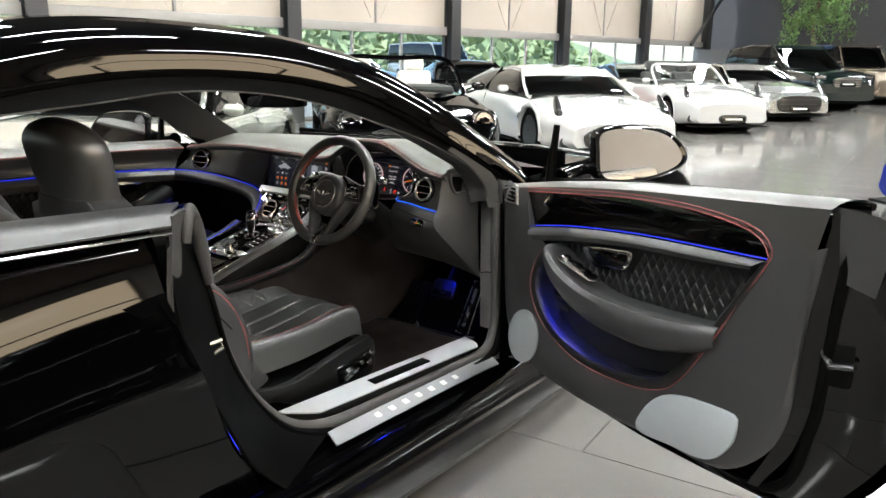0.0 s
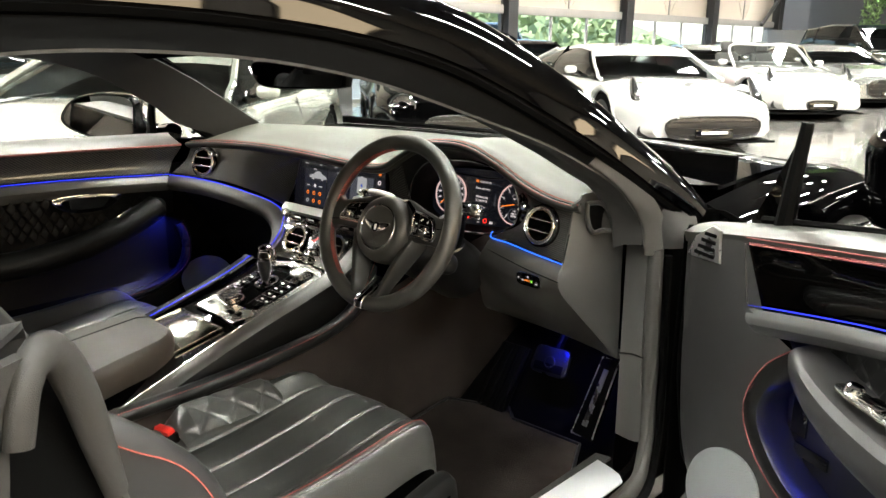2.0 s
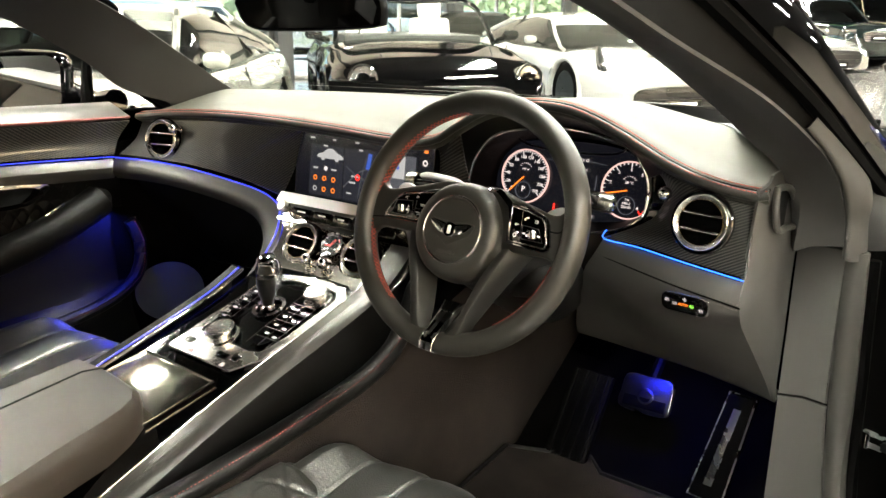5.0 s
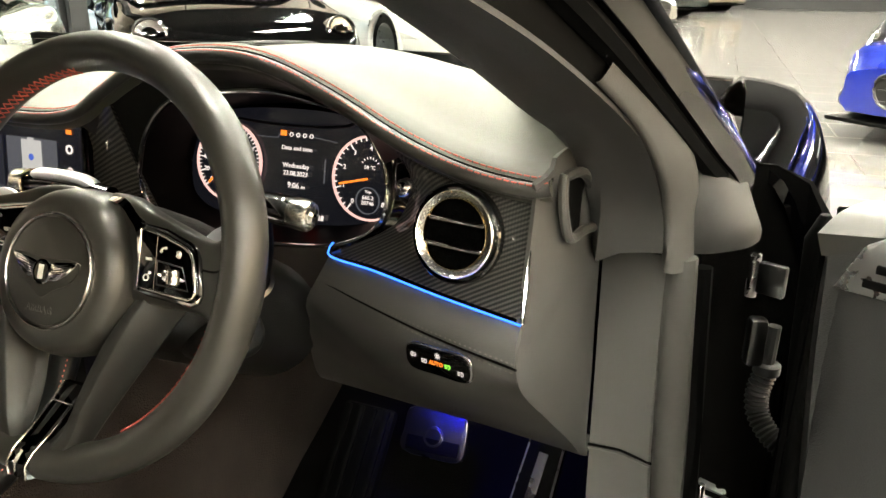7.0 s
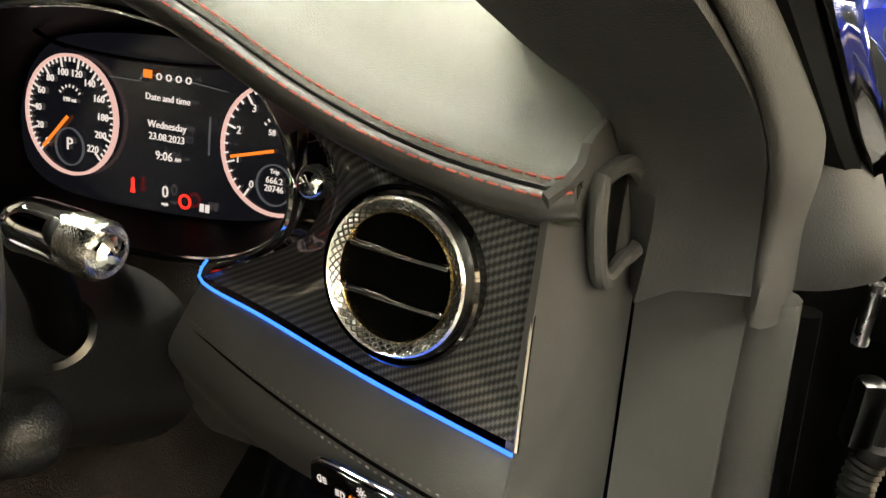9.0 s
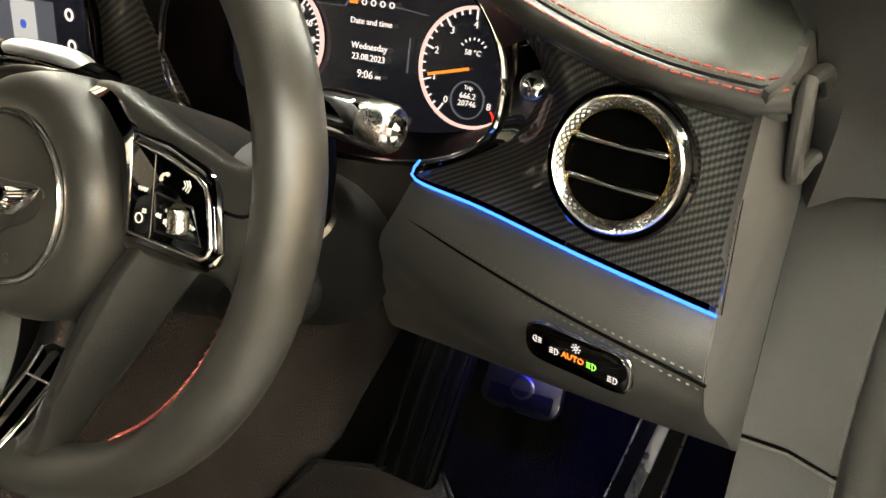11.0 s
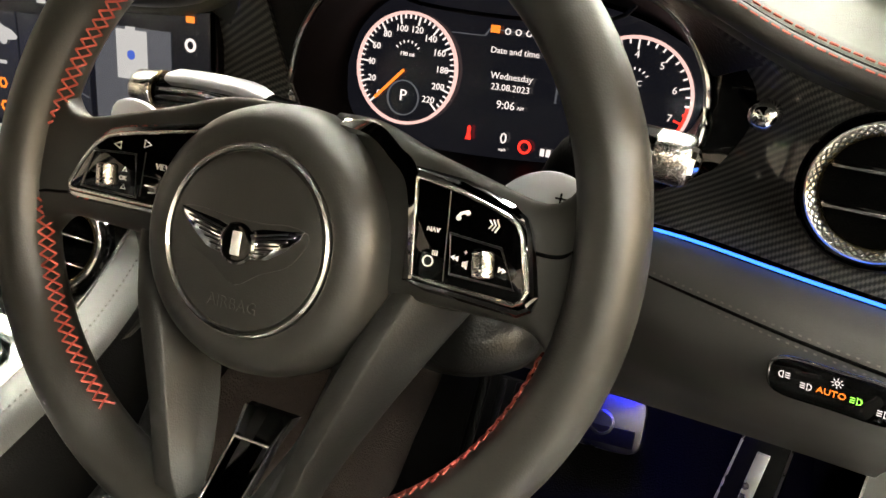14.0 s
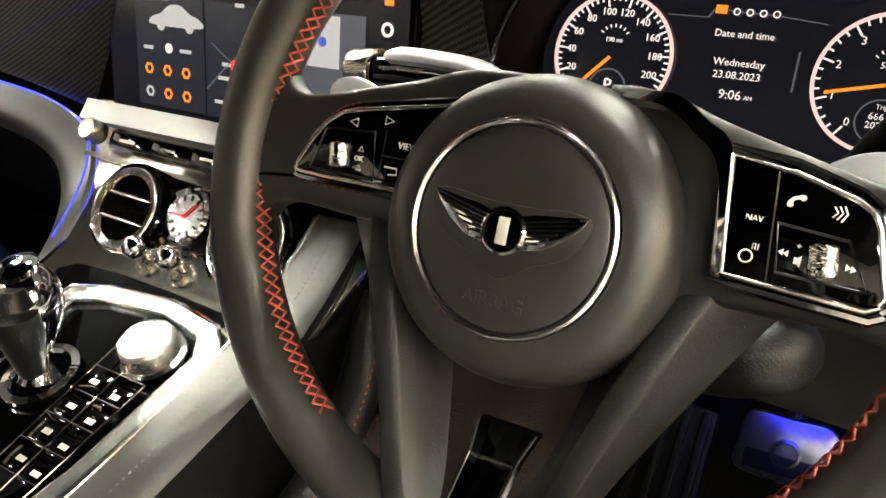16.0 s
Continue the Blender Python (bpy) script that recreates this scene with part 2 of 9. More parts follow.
TRIM = material("soft_trim_grey", (0.030, 0.029, 0.028), 0.6, spec=0.25, grain=0.25, grain_scale=900, scale=6, vary=0.1)
RUBBER = material("rubber_black", (0.0010, 0.0010, 0.0010), 0.6, spec=0.03, scale=20)
GAITER = material("gaiter_rubber", (0.008, 0.008, 0.008), 0.45, spec=0.3, scale=20)
PLASTIC = material("plastic_black", (0.0010, 0.0010, 0.0010), 0.48, spec=0.05, grain=0.2, grain_scale=900, scale=15)
PIANO = material("piano_black", (0.0005, 0.0005, 0.0005), 0.3, coat=1.0, rough_vary=0.02, spec=0.0)
PAINT = material("paint_black", (0.0004, 0.0004, 0.0005), 0.3, coat=0.62, rough_vary=0.03, scale=3, spec=0.0)
CARBON = carbon("carbon_fibre")
CHROME = material("chrome", (0.82, 0.82, 0.81), 0.07, metal=1.0, rough_vary=0.03, vary=0.04, scale=25)
KNURL = material("chrome_knurled", (0.62, 0.61, 0.58), 0.16, metal=1.0, grain=0.25, grain_scale=900, scale=30)
BRASS = material("chrome_warm", (0.70, 0.58, 0.34), 0.16, metal=1.0, rough_vary=0.04, scale=25)
STEEL = material("brushed_steel", (0.62, 0.62, 0.64), 0.28, metal=1.0, scale=30, vary=0.06)
PLATE = material("satin_plate", (0.72, 0.73, 0.76), 0.42, metal=0.75, scale=3, vary=0.03, rough_vary=0.02)
PLATE_DIM = material("satin_plate_dim", (0.30, 0.30, 0.31), 0.38, metal=0.8, scale=3, vary=0.06, rough_vary=0.04)
DECK = material("polished_plate", (0.80, 0.80, 0.77), 0.26, metal=1.0, scale=12, vary=0.08, rough_vary=0.06)
STACK = material("black_metal_gloss", (0.58, 0.555, 0.49), 0.13, metal=1.0, scale=14, rough_vary=0.04)
DARKMETAL = material("dark_metal", (0.08, 0.08, 0.08), 0.3, metal=1.0, scale=20)
# near-black copy of the carpet; the footwell's shade is put into the colour
FOOTWELL_SHADE = material("carpet_footwell_shade", (0.0016, 0.0015, 0.0015), 1.0, spec=0.0, grain=0.6, grain_scale=450, scale=14, vary=0.4)
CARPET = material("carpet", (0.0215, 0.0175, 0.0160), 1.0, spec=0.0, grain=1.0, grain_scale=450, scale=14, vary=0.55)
GRILLE = material("speaker_mesh", (0.30, 0.32, 0.33), 0.45, metal=0.3, grain=1.0, grain_scale=520, scale=5, vary=0.05)
GRILLE_DARK = material("speaker_mesh_dark", (0.025, 0.03, 0.045), 0.5, grain=0.8, grain_scale=500)
STITCH = material("thread_red", (0.42, 0.085, 0.062), 0.8, scale=60)
STITCH_GREY = material("thread_grey", (0.11, 0.105, 0.095), 0.8, scale=60)
SEAM_RED = material("piping_red", (0.20, 0.05, 0.045), 0.6, scale=40)
MIRROR = material("mirror_glass", (0.92, 0.92, 0.92), 0.0, metal=1.0, vary=0.0, rough_vary=0.0)
GLASS = clear("window_glass", (0.93, 0.96, 0.95), 0.9)
LED_BLUE = glow("led_blue", (0.035, 0.05, 1.0), 0.42)
LED_ICE = glow("led_ice_blue", (0.03, 0.15, 1.0), 0.6)
DARK_CHROME = material("dark_chrome", (0.34, 0.345, 0.36), 0.07, metal=1.0, rough_vary=0.03, scale=20)
SPOKE = material("satin_spoke", (0.0125, 0.0120, 0.0110), 0.46, spec=0.35, grain=0.1, grain_scale=900, scale=9)
SCREEN = glow("screen_dark", (0.02, 0.02, 0.03), 0.05)
SCR_WHITE = glow("screen_white", (1.0, 0.86, 0.85), 0.17)
SCR_GREY = glow("screen_grey", (0.25, 0.25, 0.29), 0.06)
SCR_MAP = glow("screen_map", (0.10, 0.10, 0.13), 0.04)
SCR_ORANGE = glow("screen_orange", (1.0, 0.24, 0.03), 0.22)
SCR_RED = glow("screen_red", (1.0, 0.03, 0.02), 0.32)
SCR_BLUE = glow("screen_blue", (0.1, 0.2, 0.9), 0.10)
SCR_SOFT = glow("screen_soft_white", (0.9, 0.85, 0.85), 0.10)
SCR_GREEN = glow("screen_green", (0.35, 1.0, 0.1), 0.3)
SCR_RIM = glow("dial_rim", (1.0, 0.60, 0.56), 0.17)
WHITE_MARK = material("white_print", (0.75, 0.75, 0.72), 0.5)
RED_PLASTIC = material("red_plastic", (0.55, 0.02, 0.015), 0.35, scale=20)

# ---- showroom ----
FLOOR = material("polished_concrete_tile", (0.150, 0.143, 0.136), 0.12, scale=0.9, vary=0.22, rough_vary=0.08)
JOINT = material("tile_joint", (0.035, 0.034, 0.033), 0.6, scale=8)
PANEL = material("beige_wall_panel", (0.40, 0.355, 0.305), 0.55, scale=0.6, vary=0.07)
STEELWORK = material("black_steelwork", (0.018, 0.018, 0.019), 0.45, scale=4)
DARKWALL = material("dark_wall", (0.012, 0.012, 0.013), 0.6, scale=1.2, vary=0.2)
LOWWALL = material("grey_partition", (0.07, 0.07, 0.07), 0.5, scale=1.5)
RAILGREY = material("grey_rail", (0.22, 0.21, 0.20), 0.45, scale=3)
CEIL = material("dark_ceiling", (0.05, 0.05, 0.05), 0.8, scale=1.0)
LAMP = glow("lamp_diffuser", (1.0, 0.95, 0.85), 72.0)
BLIND = glow("sunlit_blind", (1.0, 0.74, 0.46), 3.6)
TARMAC = material("tarmac", (0.20, 0.20, 0.20), 0.9, scale=0.8, vary=0.25)
LEAF = material("leaf_green", (0.075, 0.14, 0.03), 0.6, scale=3, vary=0.5)
LEAF_OUT = material("bank_green", (0.27, 0.32, 0.16), 0.8, scale=0.5, vary=0.5)
BARK = material("bark", (0.10, 0.07, 0.05), 0.85, grain=0.6, grain_scale=60)


def wall_at(k):
    """Place of column k on the window wall."""
    return Vector((-10.65 + 0.448 * k, 4.44 + 4.97 * k, 0))


WDIR = Vector((0.448, 4.97, 0)).normalized()
WOUT = Vector((-WDIR.y, WDIR.x, 0))
floor = tagged(new("floor", mesh_of("floor", slab([(-12.5, -14), (14, -14), (14, 36), (-8.6, 36)], 0.20, at(0, 0, -0.206)), JOINT)), "polished grey tiled showroom floor", "floor", kind="structure")
tagged(new("ceiling", mesh_of("ceiling", slab([(-13, -14.2), (14.2, -14.2), (14.2, 36.2), (-8, 36.2)], 0.2, at(0, 0, 6.2)), CEIL)), "dark ceiling over the hall", "ceiling", kind="structure")
tagged(new("wall_north", mesh_of("wall_north", slab([(-9.6, 31.5), (14.2, 31.5), (14.2, 31.8), (-9.6, 31.8)], 6.2), DARKWALL)), "dark charcoal end wall", "wall", kind="structure")
tagged(new("wall_south", mesh_of("wall_south", slab([(-13, -14.2), (14.2, -14.2), (14.2, -14), (-13, -14)], 6.2), PANEL)), "beige panelled wall", "wall", kind="structure")
tagged(new("wall_east", mesh_of("wall_east", slab([(14, -14), (14.2, -14), (14.2, 31.5), (14, 31.5)], 6.2), PANEL)), "beige panelled side wall", "wall", kind="structure")
wall_w = tagged(new("wall_west"), "glazed wall with beige panels between black columns", "wall", kind="structure")
for k in range(-4, 6):
    a, b = wall_at(k), wall_at(k + 1)
    m = axes(a, WDIR, WOUT, (0, 0, 1))
    ln = (b - a).length
    # column with flanges
    bm = box(0.34, 0.02, 6.2, m @ at(0, -0.17, 3.1))
    box(0.34, 0.02, 6.2, m @ at(0, 0.15, 3.1), bm=bm)
    box(0.03, 0.30, 6.2, m @ at(0, -0.01, 3.1), bm=bm)
    part("column", bm, STEELWORK, wall_w, "black steel column")
    if k > 4:
        continue
    c = [part("wall_panel", box(ln / 2 - 0.19, 0.05, 4.05, m @ at(ln * (0.25 + 0.5 * s) + (0.06 if s == 0 else -0.06), 0.12, 4.12), 0.006), PANEL, wall_w) for s in (0, 1)]
    part("panel_seam", box(0.05, 0.06, 4.05, m @ at(ln / 2, 0.10, 4.12)), RAILGREY, wall_w)
    for sx in (-1, 1):
        part("brace", tube([m @ Vector((ln / 2 + sx * 0.15, 0.085, 2.2)), m @ Vector((ln / 2 + sx * (ln / 2 - 0.3), 0.085, 5.6))], 0.012, 5), PANEL, wall_w)
    part("header", box(ln - 0.34, 0.16, 0.20, m @ at(ln / 2, 0.06, 1.99), 0.01), RAILGREY, wall_w)
    if k > 3:
        part("low_wall", box(ln - 0.34, 0.1, 1.35, m @ at(ln / 2, 0.05, 0.675)), LOWWALL, wall_w)
    part("window_sill", box(ln - 0.34, 0.18, 0.08, m @ at(ln / 2, 0.06, 0.04)), RAILGREY, wall_w)
    for s in range(4):
        part("mullion", box(0.05, 0.07, 1.85, m @ at(0.19 + (ln - 0.38) * s / 3, 0.06, 0.96)), RAILGREY if 0 < s < 3 else STEELWORK, wall_w)
    for s in range(3):
        pn = part("pane", box((ln - 0.38) / 3 - 0.06, 0.008, 1.80, m @ at(0.19 + (ln - 0.38) * (s + 0.5) / 3, 0.07, 0.98)), GLASS, wall_w)
        pn.visible_shadow = False
# low grey partition and steps before the end wall
solid("partition", box(4.6, 0.2, 1.80, pose(-6.4, 29.0, 0.90, 0, 0, 0), 0.01), LOWWALL, "low dark grey partition wall", "partition", kind="structure")
solid("tie_beam", tube([(-8.3, 27.5, 1.95), (-8.0, 31.4, 4.8)], 0.07, 8), STEELWORK, "slanted black steel brace", "beam", kind="structure")

# ceiling lights
lamp = thing("ceiling_light", "long white ceiling light panel", "ceiling light", at(0, 0, 5.9), "ceiling lights")
part("frame", box(0.40, 1.7, 0.28, at(0, 0, 0.14), 0.01), STEELWORK, lamp)
part("diffuser", box(0.34, 1.6, 0.02, at(0, 0, -0.012)), LAMP, lamp)
for x in (-7.5, -3.0, 1.2, 5.4, 10.0):
    for y in (-9, -3.5, 1.6, 7.0, 13.0, 19.0, 26.0):
        if (x, y) != (1.2, 1.6):
            copy_thing(lamp, at(x, y, 5.9))
lamp.matrix_basis = at(1.2, 1.6, 5.9)

# outdoors
tagged(new("ground", mesh_of("ground", slab([(-120, -80), (-11.6, -80), (-8.8, 120), (-120, 120)], 0.1, at(0, 0, -0.30)), TARMAC)), "grey tarmac car park outside", "ground", kind="structure")
rng = random.Random(4)
bm = bmesh.new()
for i in range(2600):
    y = rng.uniform(-30, 70)
    u = rng.random()
    c = Vector((-31 - 14 * u + rng.uniform(-1, 1), y, 0.3 + 4.6 * u + rng.uniform(0, 0.8)))
    for t in range(3):
        q = c + Vector((rng.uniform(-0.5, 0.5), rng.uniform(-0.5, 0.5), rng.uniform(-0.3, 0.5)))
        e1, e2 = Vector((rng.uniform(-1, 1), rng.uniform(-1, 1), rng.uniform(-0.3, 1))).normalized() * 0.55, Vector((rng.uniform(-1, 1), rng.uniform(-1, 1), rng.uniform(-1, 1))).normalized() * 0.4
        vs = [bm.verts.new(p) for p in (q - e1, q - e2, q + e1, q + e2)]
        bm.faces.new(vs)
tagged(new("hedge", mesh_of("hedge", bm, LEAF_OUT)), "overgrown green bank beyond the car park", "hedge", kind="stuff")
bank = strip([[(-29.5, -40, -0.3), (-29.5, 80, -0.3)], [(-34, -40, 1.2), (-34, 80, 1.2)], [(-46, -40, 4.6), (-46, 80, 4.8)], [(-60, -40, 6), (-60, 80, 6)]], 30, 10)
tagged(new("bank", mesh_of("bank", bank, LEAF_OUT)), "grassy slope", "ground", kind="structure")
for k, y in enumerate((-7.5, -1.5, 4.5, 10.5)):
    wn_ = thing("window_%d" % (k + 1), "tall side window with a sunlit beige blind", "window", at(13.98, y, 1.75), kind="structure")
    part("window_frame", box(0.06, 5.0, 0.12, at(-0.02, 0, 0.86), 0.01), STEELWORK, wn_)
    part("window_frame", box(0.06, 5.0, 0.12, at(-0.02, 0, 3.62), 0.01), STEELWORK, wn_)
    for c in (-2.46, 0.0, 2.46):
        part("window_frame", box(0.06, 0.10, 2.66, at(-0.02, c, 2.24), 0.01), STEELWORK, wn_)
    part("transom", box(0.06, 4.84, 0.10, at(-0.02, 0, 1.90), 0.01), STEELWORK, wn_)
    for c in (-1.23, 1.23):
        part("blind", box(0.01, 2.34, 2.62, at(-0.012, c, 2.24)), BLIND, wn_, "translucent beige blind with daylight behind")
# hanging plant by the end wall
rng = random.Random(9)
plant = thing("indoor_tree", "tall green indoor tree with drooping leaves", "tree", at(-4.2, 28.0, 0))
part("pot", lathe([(0.45, 0), (0.55, 0.9), (0.50, 0.9), (0.45, 0.8), (0.001, 0.8)], None, 24), STEELWORK, plant)
part("trunk", tube(curve([(0, 0, 0.8), (0.08, 0.05, 1.6), (-0.05, 0, 2.5), (0.05, 0.05, 3.4)], 14), [0.10 - 0.004 * i for i in range(14)], 8), BARK, plant)
bm = bmesh.new()
for i in range(46):
    a, rr, z0 = rng.uniform(0, math.tau), rng.uniform(0.3, 1.5), rng.uniform(2.6, 4.4)
    tip = Vector((rr * math.cos(a), rr * math.sin(a), z0))
    drop = [Vector((0, 0, z0 - 0.3)), tip * 0.6 + Vector((0, 0, 0.4 * z0 + 0.15)), tip, tip + Vector((0.1 * math.cos(a), 0.1 * math.sin(a), -rng.uniform(0.3, 0.9)))]
    for p in curve(drop, 16)[3:]:
        for t in range(5):
            q = p + Vector((rng.uniform(-0.14, 0.14), rng.uniform(-0.14, 0.14), rng.uniform(-0.12, 0.1)))
            e1 = Vector((rng.uniform(-1, 1), rng.uniform(-1, 1), rng.uniform(-1.2, 0.2))).normalized() * 0.09
            e2 = e1.cross(Vector((rng.uniform(-1, 1), rng.uniform(-1, 1), 1))).normalized() * 0.03
            bm.faces.new([bm.verts.new(v) for v in (q - e1, q - e2, q + e1, q + e2)])
part("crown", bm, LEAF, plant)

# ---- the open coupe ----
coupe = thing("coupe", "black luxury coupe with charcoal leather cabin, driver's door open", "car")


def mirror_x(pts, c=0.0):
    return [(2 * c - p[0], p[1], p[2]) for p in pts]


# roof rail and pillars: the seal edge of the door opening, the outer roof edge
SEAL_EDGE = [(0.811, 0.316, 0.840), (0.808, 0.312, 0.880), (0.803, 0.255, 0.938), (0.790, 0.205, 0.980), (0.750, 0.06, 1.055), (0.704, -0.12, 1.120), (0.678, -0.315, 1.178), (0.665, -0.51, 1.210), (0.662, -0.73, 1.219), (0.669, -0.93, 1.201), (0.68, -1.2, 1.18)]
SEAL_OUT = [(0.865, 0.425, 0.872), (0.852, 0.39, 0.905), (0.838, 0.35, 0.930), (0.803, 0.23, 1.003), (0.768, 0.10, 1.075), (0.702, -0.12, 1.183), (0.672, -0.31, 1.234), (0.656, -0.51, 1.259), (0.650, -0.73, 1.267), (0.656, -0.95, 1.256), (0.68, -1.2, 1.22)]
ROOF_EDGE = [(0.868, 0.46, 0.897), (0.855, 0.424, 0.925), (0.840, 0.385, 0.955), (0.795, 0.265, 1.045), (0.750, 0.14, 1.135), (0.685, -0.07, 1.245), (0.655, -0.26, 1.295), (0.640, -0.45, 1.322), (0.630, -0.73, 1.335), (0.635, -0.97, 1.325), (0.65, -1.25, 1.28)]
ROOF_IN = [(0.83, 0.53, 0.900), (0.81, 0.48, 0.943), (0.785, 0.43, 0.985), (0.725, 0.29, 1.085), (0.67, 0.15, 1.17), (0.60, -0.05, 1.275), (0.555, -0.26, 1.33), (0.53, -0.45, 1.357), (0.51, -0.73, 1.370), (0.51, -0.97, 1.36), (0.52, -1.25, 1.315)]
PILLAR_IN = [(0.742, 0.334, 0.830), (0.739, 0.302, 0.90), (0.723, 0.260, 0.955), (0.703, 0.206, 0.990), (0.675, 0.09, 1.052), (0.630, -0.10, 1.138), (0.603, -0.28, 1.188), (0.588, -0.47, 1.213), (0.58, -0.73, 1.225), (0.575, -0.95, 1.21), (0.57, -1.2, 1.185)]
PILLAR_GLASS = [(0.745, 0.55, 0.935), (0.730, 0.49, 0.968), (0.715, 0.43, 1.0), (0.68, 0.30, 1.07), (0.645, 0.18, 1.13), (0.59, -0.0, 1.205), (0.55, -0.13, 1.245), (0.52, -0.3, 1.255), (0.50, -0.73, 1.265), (0.50, -0.95, 1.25), (0.5, -1.2, 1.22)]
SEAL_P = [(0.752, 0.345, 0.915), (0.750, 0.335, 0.925), (0.748, 0.325, 0.934), (0.745, 0.202, 0.976), (0.735, 0.116, 1.040), (0.705, -0.069, 1.135), (0.678, -0.25, 1.180)] + SEAL_EDGE[7:]
for side in (1, -1):
    se = SEAL_EDGE if side == 1 else SEAL_P
    pin = PILLAR_IN if side == 1 else [tuple(0.5 * a + 0.5 * b for a, b in zip(s, p)) for s, p in zip(SEAL_P, PILLAR_GLASS)]
    f = (lambda q: q) if side == 1 else (lambda q: mirror_x(q, 0.01))
    part("roof_rail", strip([f(ROOF_IN), f(ROOF_EDGE), f(SEAL_OUT)], 60, 14, -0.012 * side, out=(side, 0, 0.5)), PAINT, coupe)
    part("door_seal", tube(curve(f([(p[0] - 0.004, p[1], p[2] - 0.004) for p in SEAL_OUT]), 50), 0.012, 8), RUBBER, coupe)
    part("rail_trim", strip([f([(p[0] - 0.006, p[1] - 0.003, p[2] - 0.006) for p in SEAL_OUT]), f(se)], 50, 4, 0.004), RUBBER, coupe, "black rubber weatherstrip")
    part("pillar_trim", strip([f(se), f([tuple(0.45 * a + 0.55 * b + (-0.005 if i == 1 else 0) for i, (a, b) in enumerate(zip(s, p))) for s, p in zip(se, pin)]), f(pin), f(PILLAR_GLASS)], 60, 16, 0.004), TRIM, coupe, "dark grey fabric pillar lining")
rows = []
for k in range(13):
    u = k / 12
    y = 0.06 - 2.3 * u
    ze = np.interp(y, [-2.3, -1.9, -1.3, -0.73, -0.38, -0.12, 0.08], [1.02, 1.13, 1.315, 1.370, 1.36, 1.30, 1.225])
    xe = np.interp(y, [-2.3, -1.3, -0.73, -0.38, -0.12, 0.08], [0.5, 0.52, 0.51, 0.535, 0.585, 0.64])
    rows.append([Vector((xe * s, y + 0.12 * (1 - s * s) * (1 if y > -0.4 else 0.4), ze + 0.035 * (1 - s * s))) for s in np.linspace(-1, 1, 17)])
part("roof", merge(grid(rows)), PAINT, coupe, "glossy black roof skin")
rows = [[Vector((p.x * 0.985, p.y - (0.02 if i < 2 else 0), p.z - 0.055 - 0.02 * (1 - abs(p.x)))) for p in r] for i, r in enumerate(rows)]
part("headlining", grid(rows), SUEDE, coupe, "black fabric headlining")
# windscreen and its black upper band
gl = [Vector(p) for p in curve(PILLAR_GLASS[:7], 14)]
rows = [[Vector((p.x * s, p.y + 0.30 * (1 - s * s), p.z + 0.012 * (1 - s * s))) for s in np.linspace(-1, 1, 21)] for p in gl]
ws = part("windscreen", grid(rows), GLASS, coupe, "clear laminated windscreen")
ws.visible_shadow = False

# dashboard top: stitched front edge, middle, foot of the windscreen
EDGE = [(-0.69, 0.215, 0.912), (-0.52, 0.21, 0.930), (-0.30, 0.207, 0.940), (-0.08, 0.205, 0.938), (0.09, 0.205, 0.931), (0.175, 0.208, 0.938), (0.225, 0.21, 0.966), (0.29, 0.21, 1.000), (0.37, 0.208, 1.012), (0.44, 0.206, 1.008), (0.515, 0.203, 0.982), (0.59, 0.200, 0.947), (0.655, 0.196, 0.927), (0.716, 0.192, 0.920), (0.731, 0.194, 0.924)]
edge = curve(EDGE, 90)


def hump(x):
    return math.exp(-((x - 0.37) / 0.15) ** 2)


rows = [[(p.x, p.y + 0.012, p.z - 0.016) for p in edge], [(p.x, p.y, p.z - 0.010) for p in edge], [(p.x, p.y - 0.003, p.z - 0.002) for p in edge], [(p.x, p.y + 0.004, p.z + 0.005) for p in edge], [(p.x, p.y + 0.02, p.z + 0.010) for p in edge]]
for k in range(1, 12):
    u = k / 11
    rows.append([(p.x * (1 + 0.02 * u), p.y + 0.02 + u * (0.50 - 0.26 * (p.x / 0.72) ** 2 * u), p.z * (1 - u) + (0.955 + 0.012 * hump(p.x)) * u + 0.014 * math.sin(u * math.pi)) for p in edge])
rows = [[Vector(q) for q in r] for r in rows]
dash = part("dashboard", grid(rows), LEATHER_DASH, coupe, "grey leather dashboard top with red stitching", sharp=1.2)
part("edge_roll", tube([(p.x, p.y + 0.0005, p.z - 0.0015) for p in edge], 0.0072, 12), LEATHER_WHEEL, dash, "dark leather roll along the edge")
part("groove", tube([(p.x, p.y + 0.0055, p.z + 0.0052) for p in edge], 0.0016, 6), LEATHER_DARK, dash)


def stitches(pts, step, length, r, bm=None, jig=0.0):
    """Short threads laid along a line."""
    bm = bm or bmesh.new()
    total = sum((Vector(b) - Vector(a)).length for a, b in zip(pts, pts[1:]))
    n = max(2, int(total / step))
    fine = even([Vector(p) for p in pts], n * 2 + 1)
    for i in range(0, 2 * n, 2):
        a, b = fine[i], fine[i + 1]
        tube([a, a.lerp(b, length)], r, 4, bm=bm, cap=False)
    return bm


part("stitching", stitches([(p.x, p.y - 0.0035, p.z + 0.0046) for p in edge], 0.0068, 1.5, 0.0007), STITCH, dash)
part("stitching", stitches([(p.x, p.y + 0.010, p.z + 0.0085) for p in edge], 0.0068, 1.5, 0.0007), STITCH, dash)

# defroster slot along the foot of the screen
part("defroster_slot", strip([[(-0.55, 0.60, 0.968), (0, 0.70, 0.972), (0.40, 0.66, 0.98)], [(-0.55, 0.63, 0.966), (0, 0.73, 0.970), (0.41, 0.69, 0.976)]], 30), PLASTIC, dash)

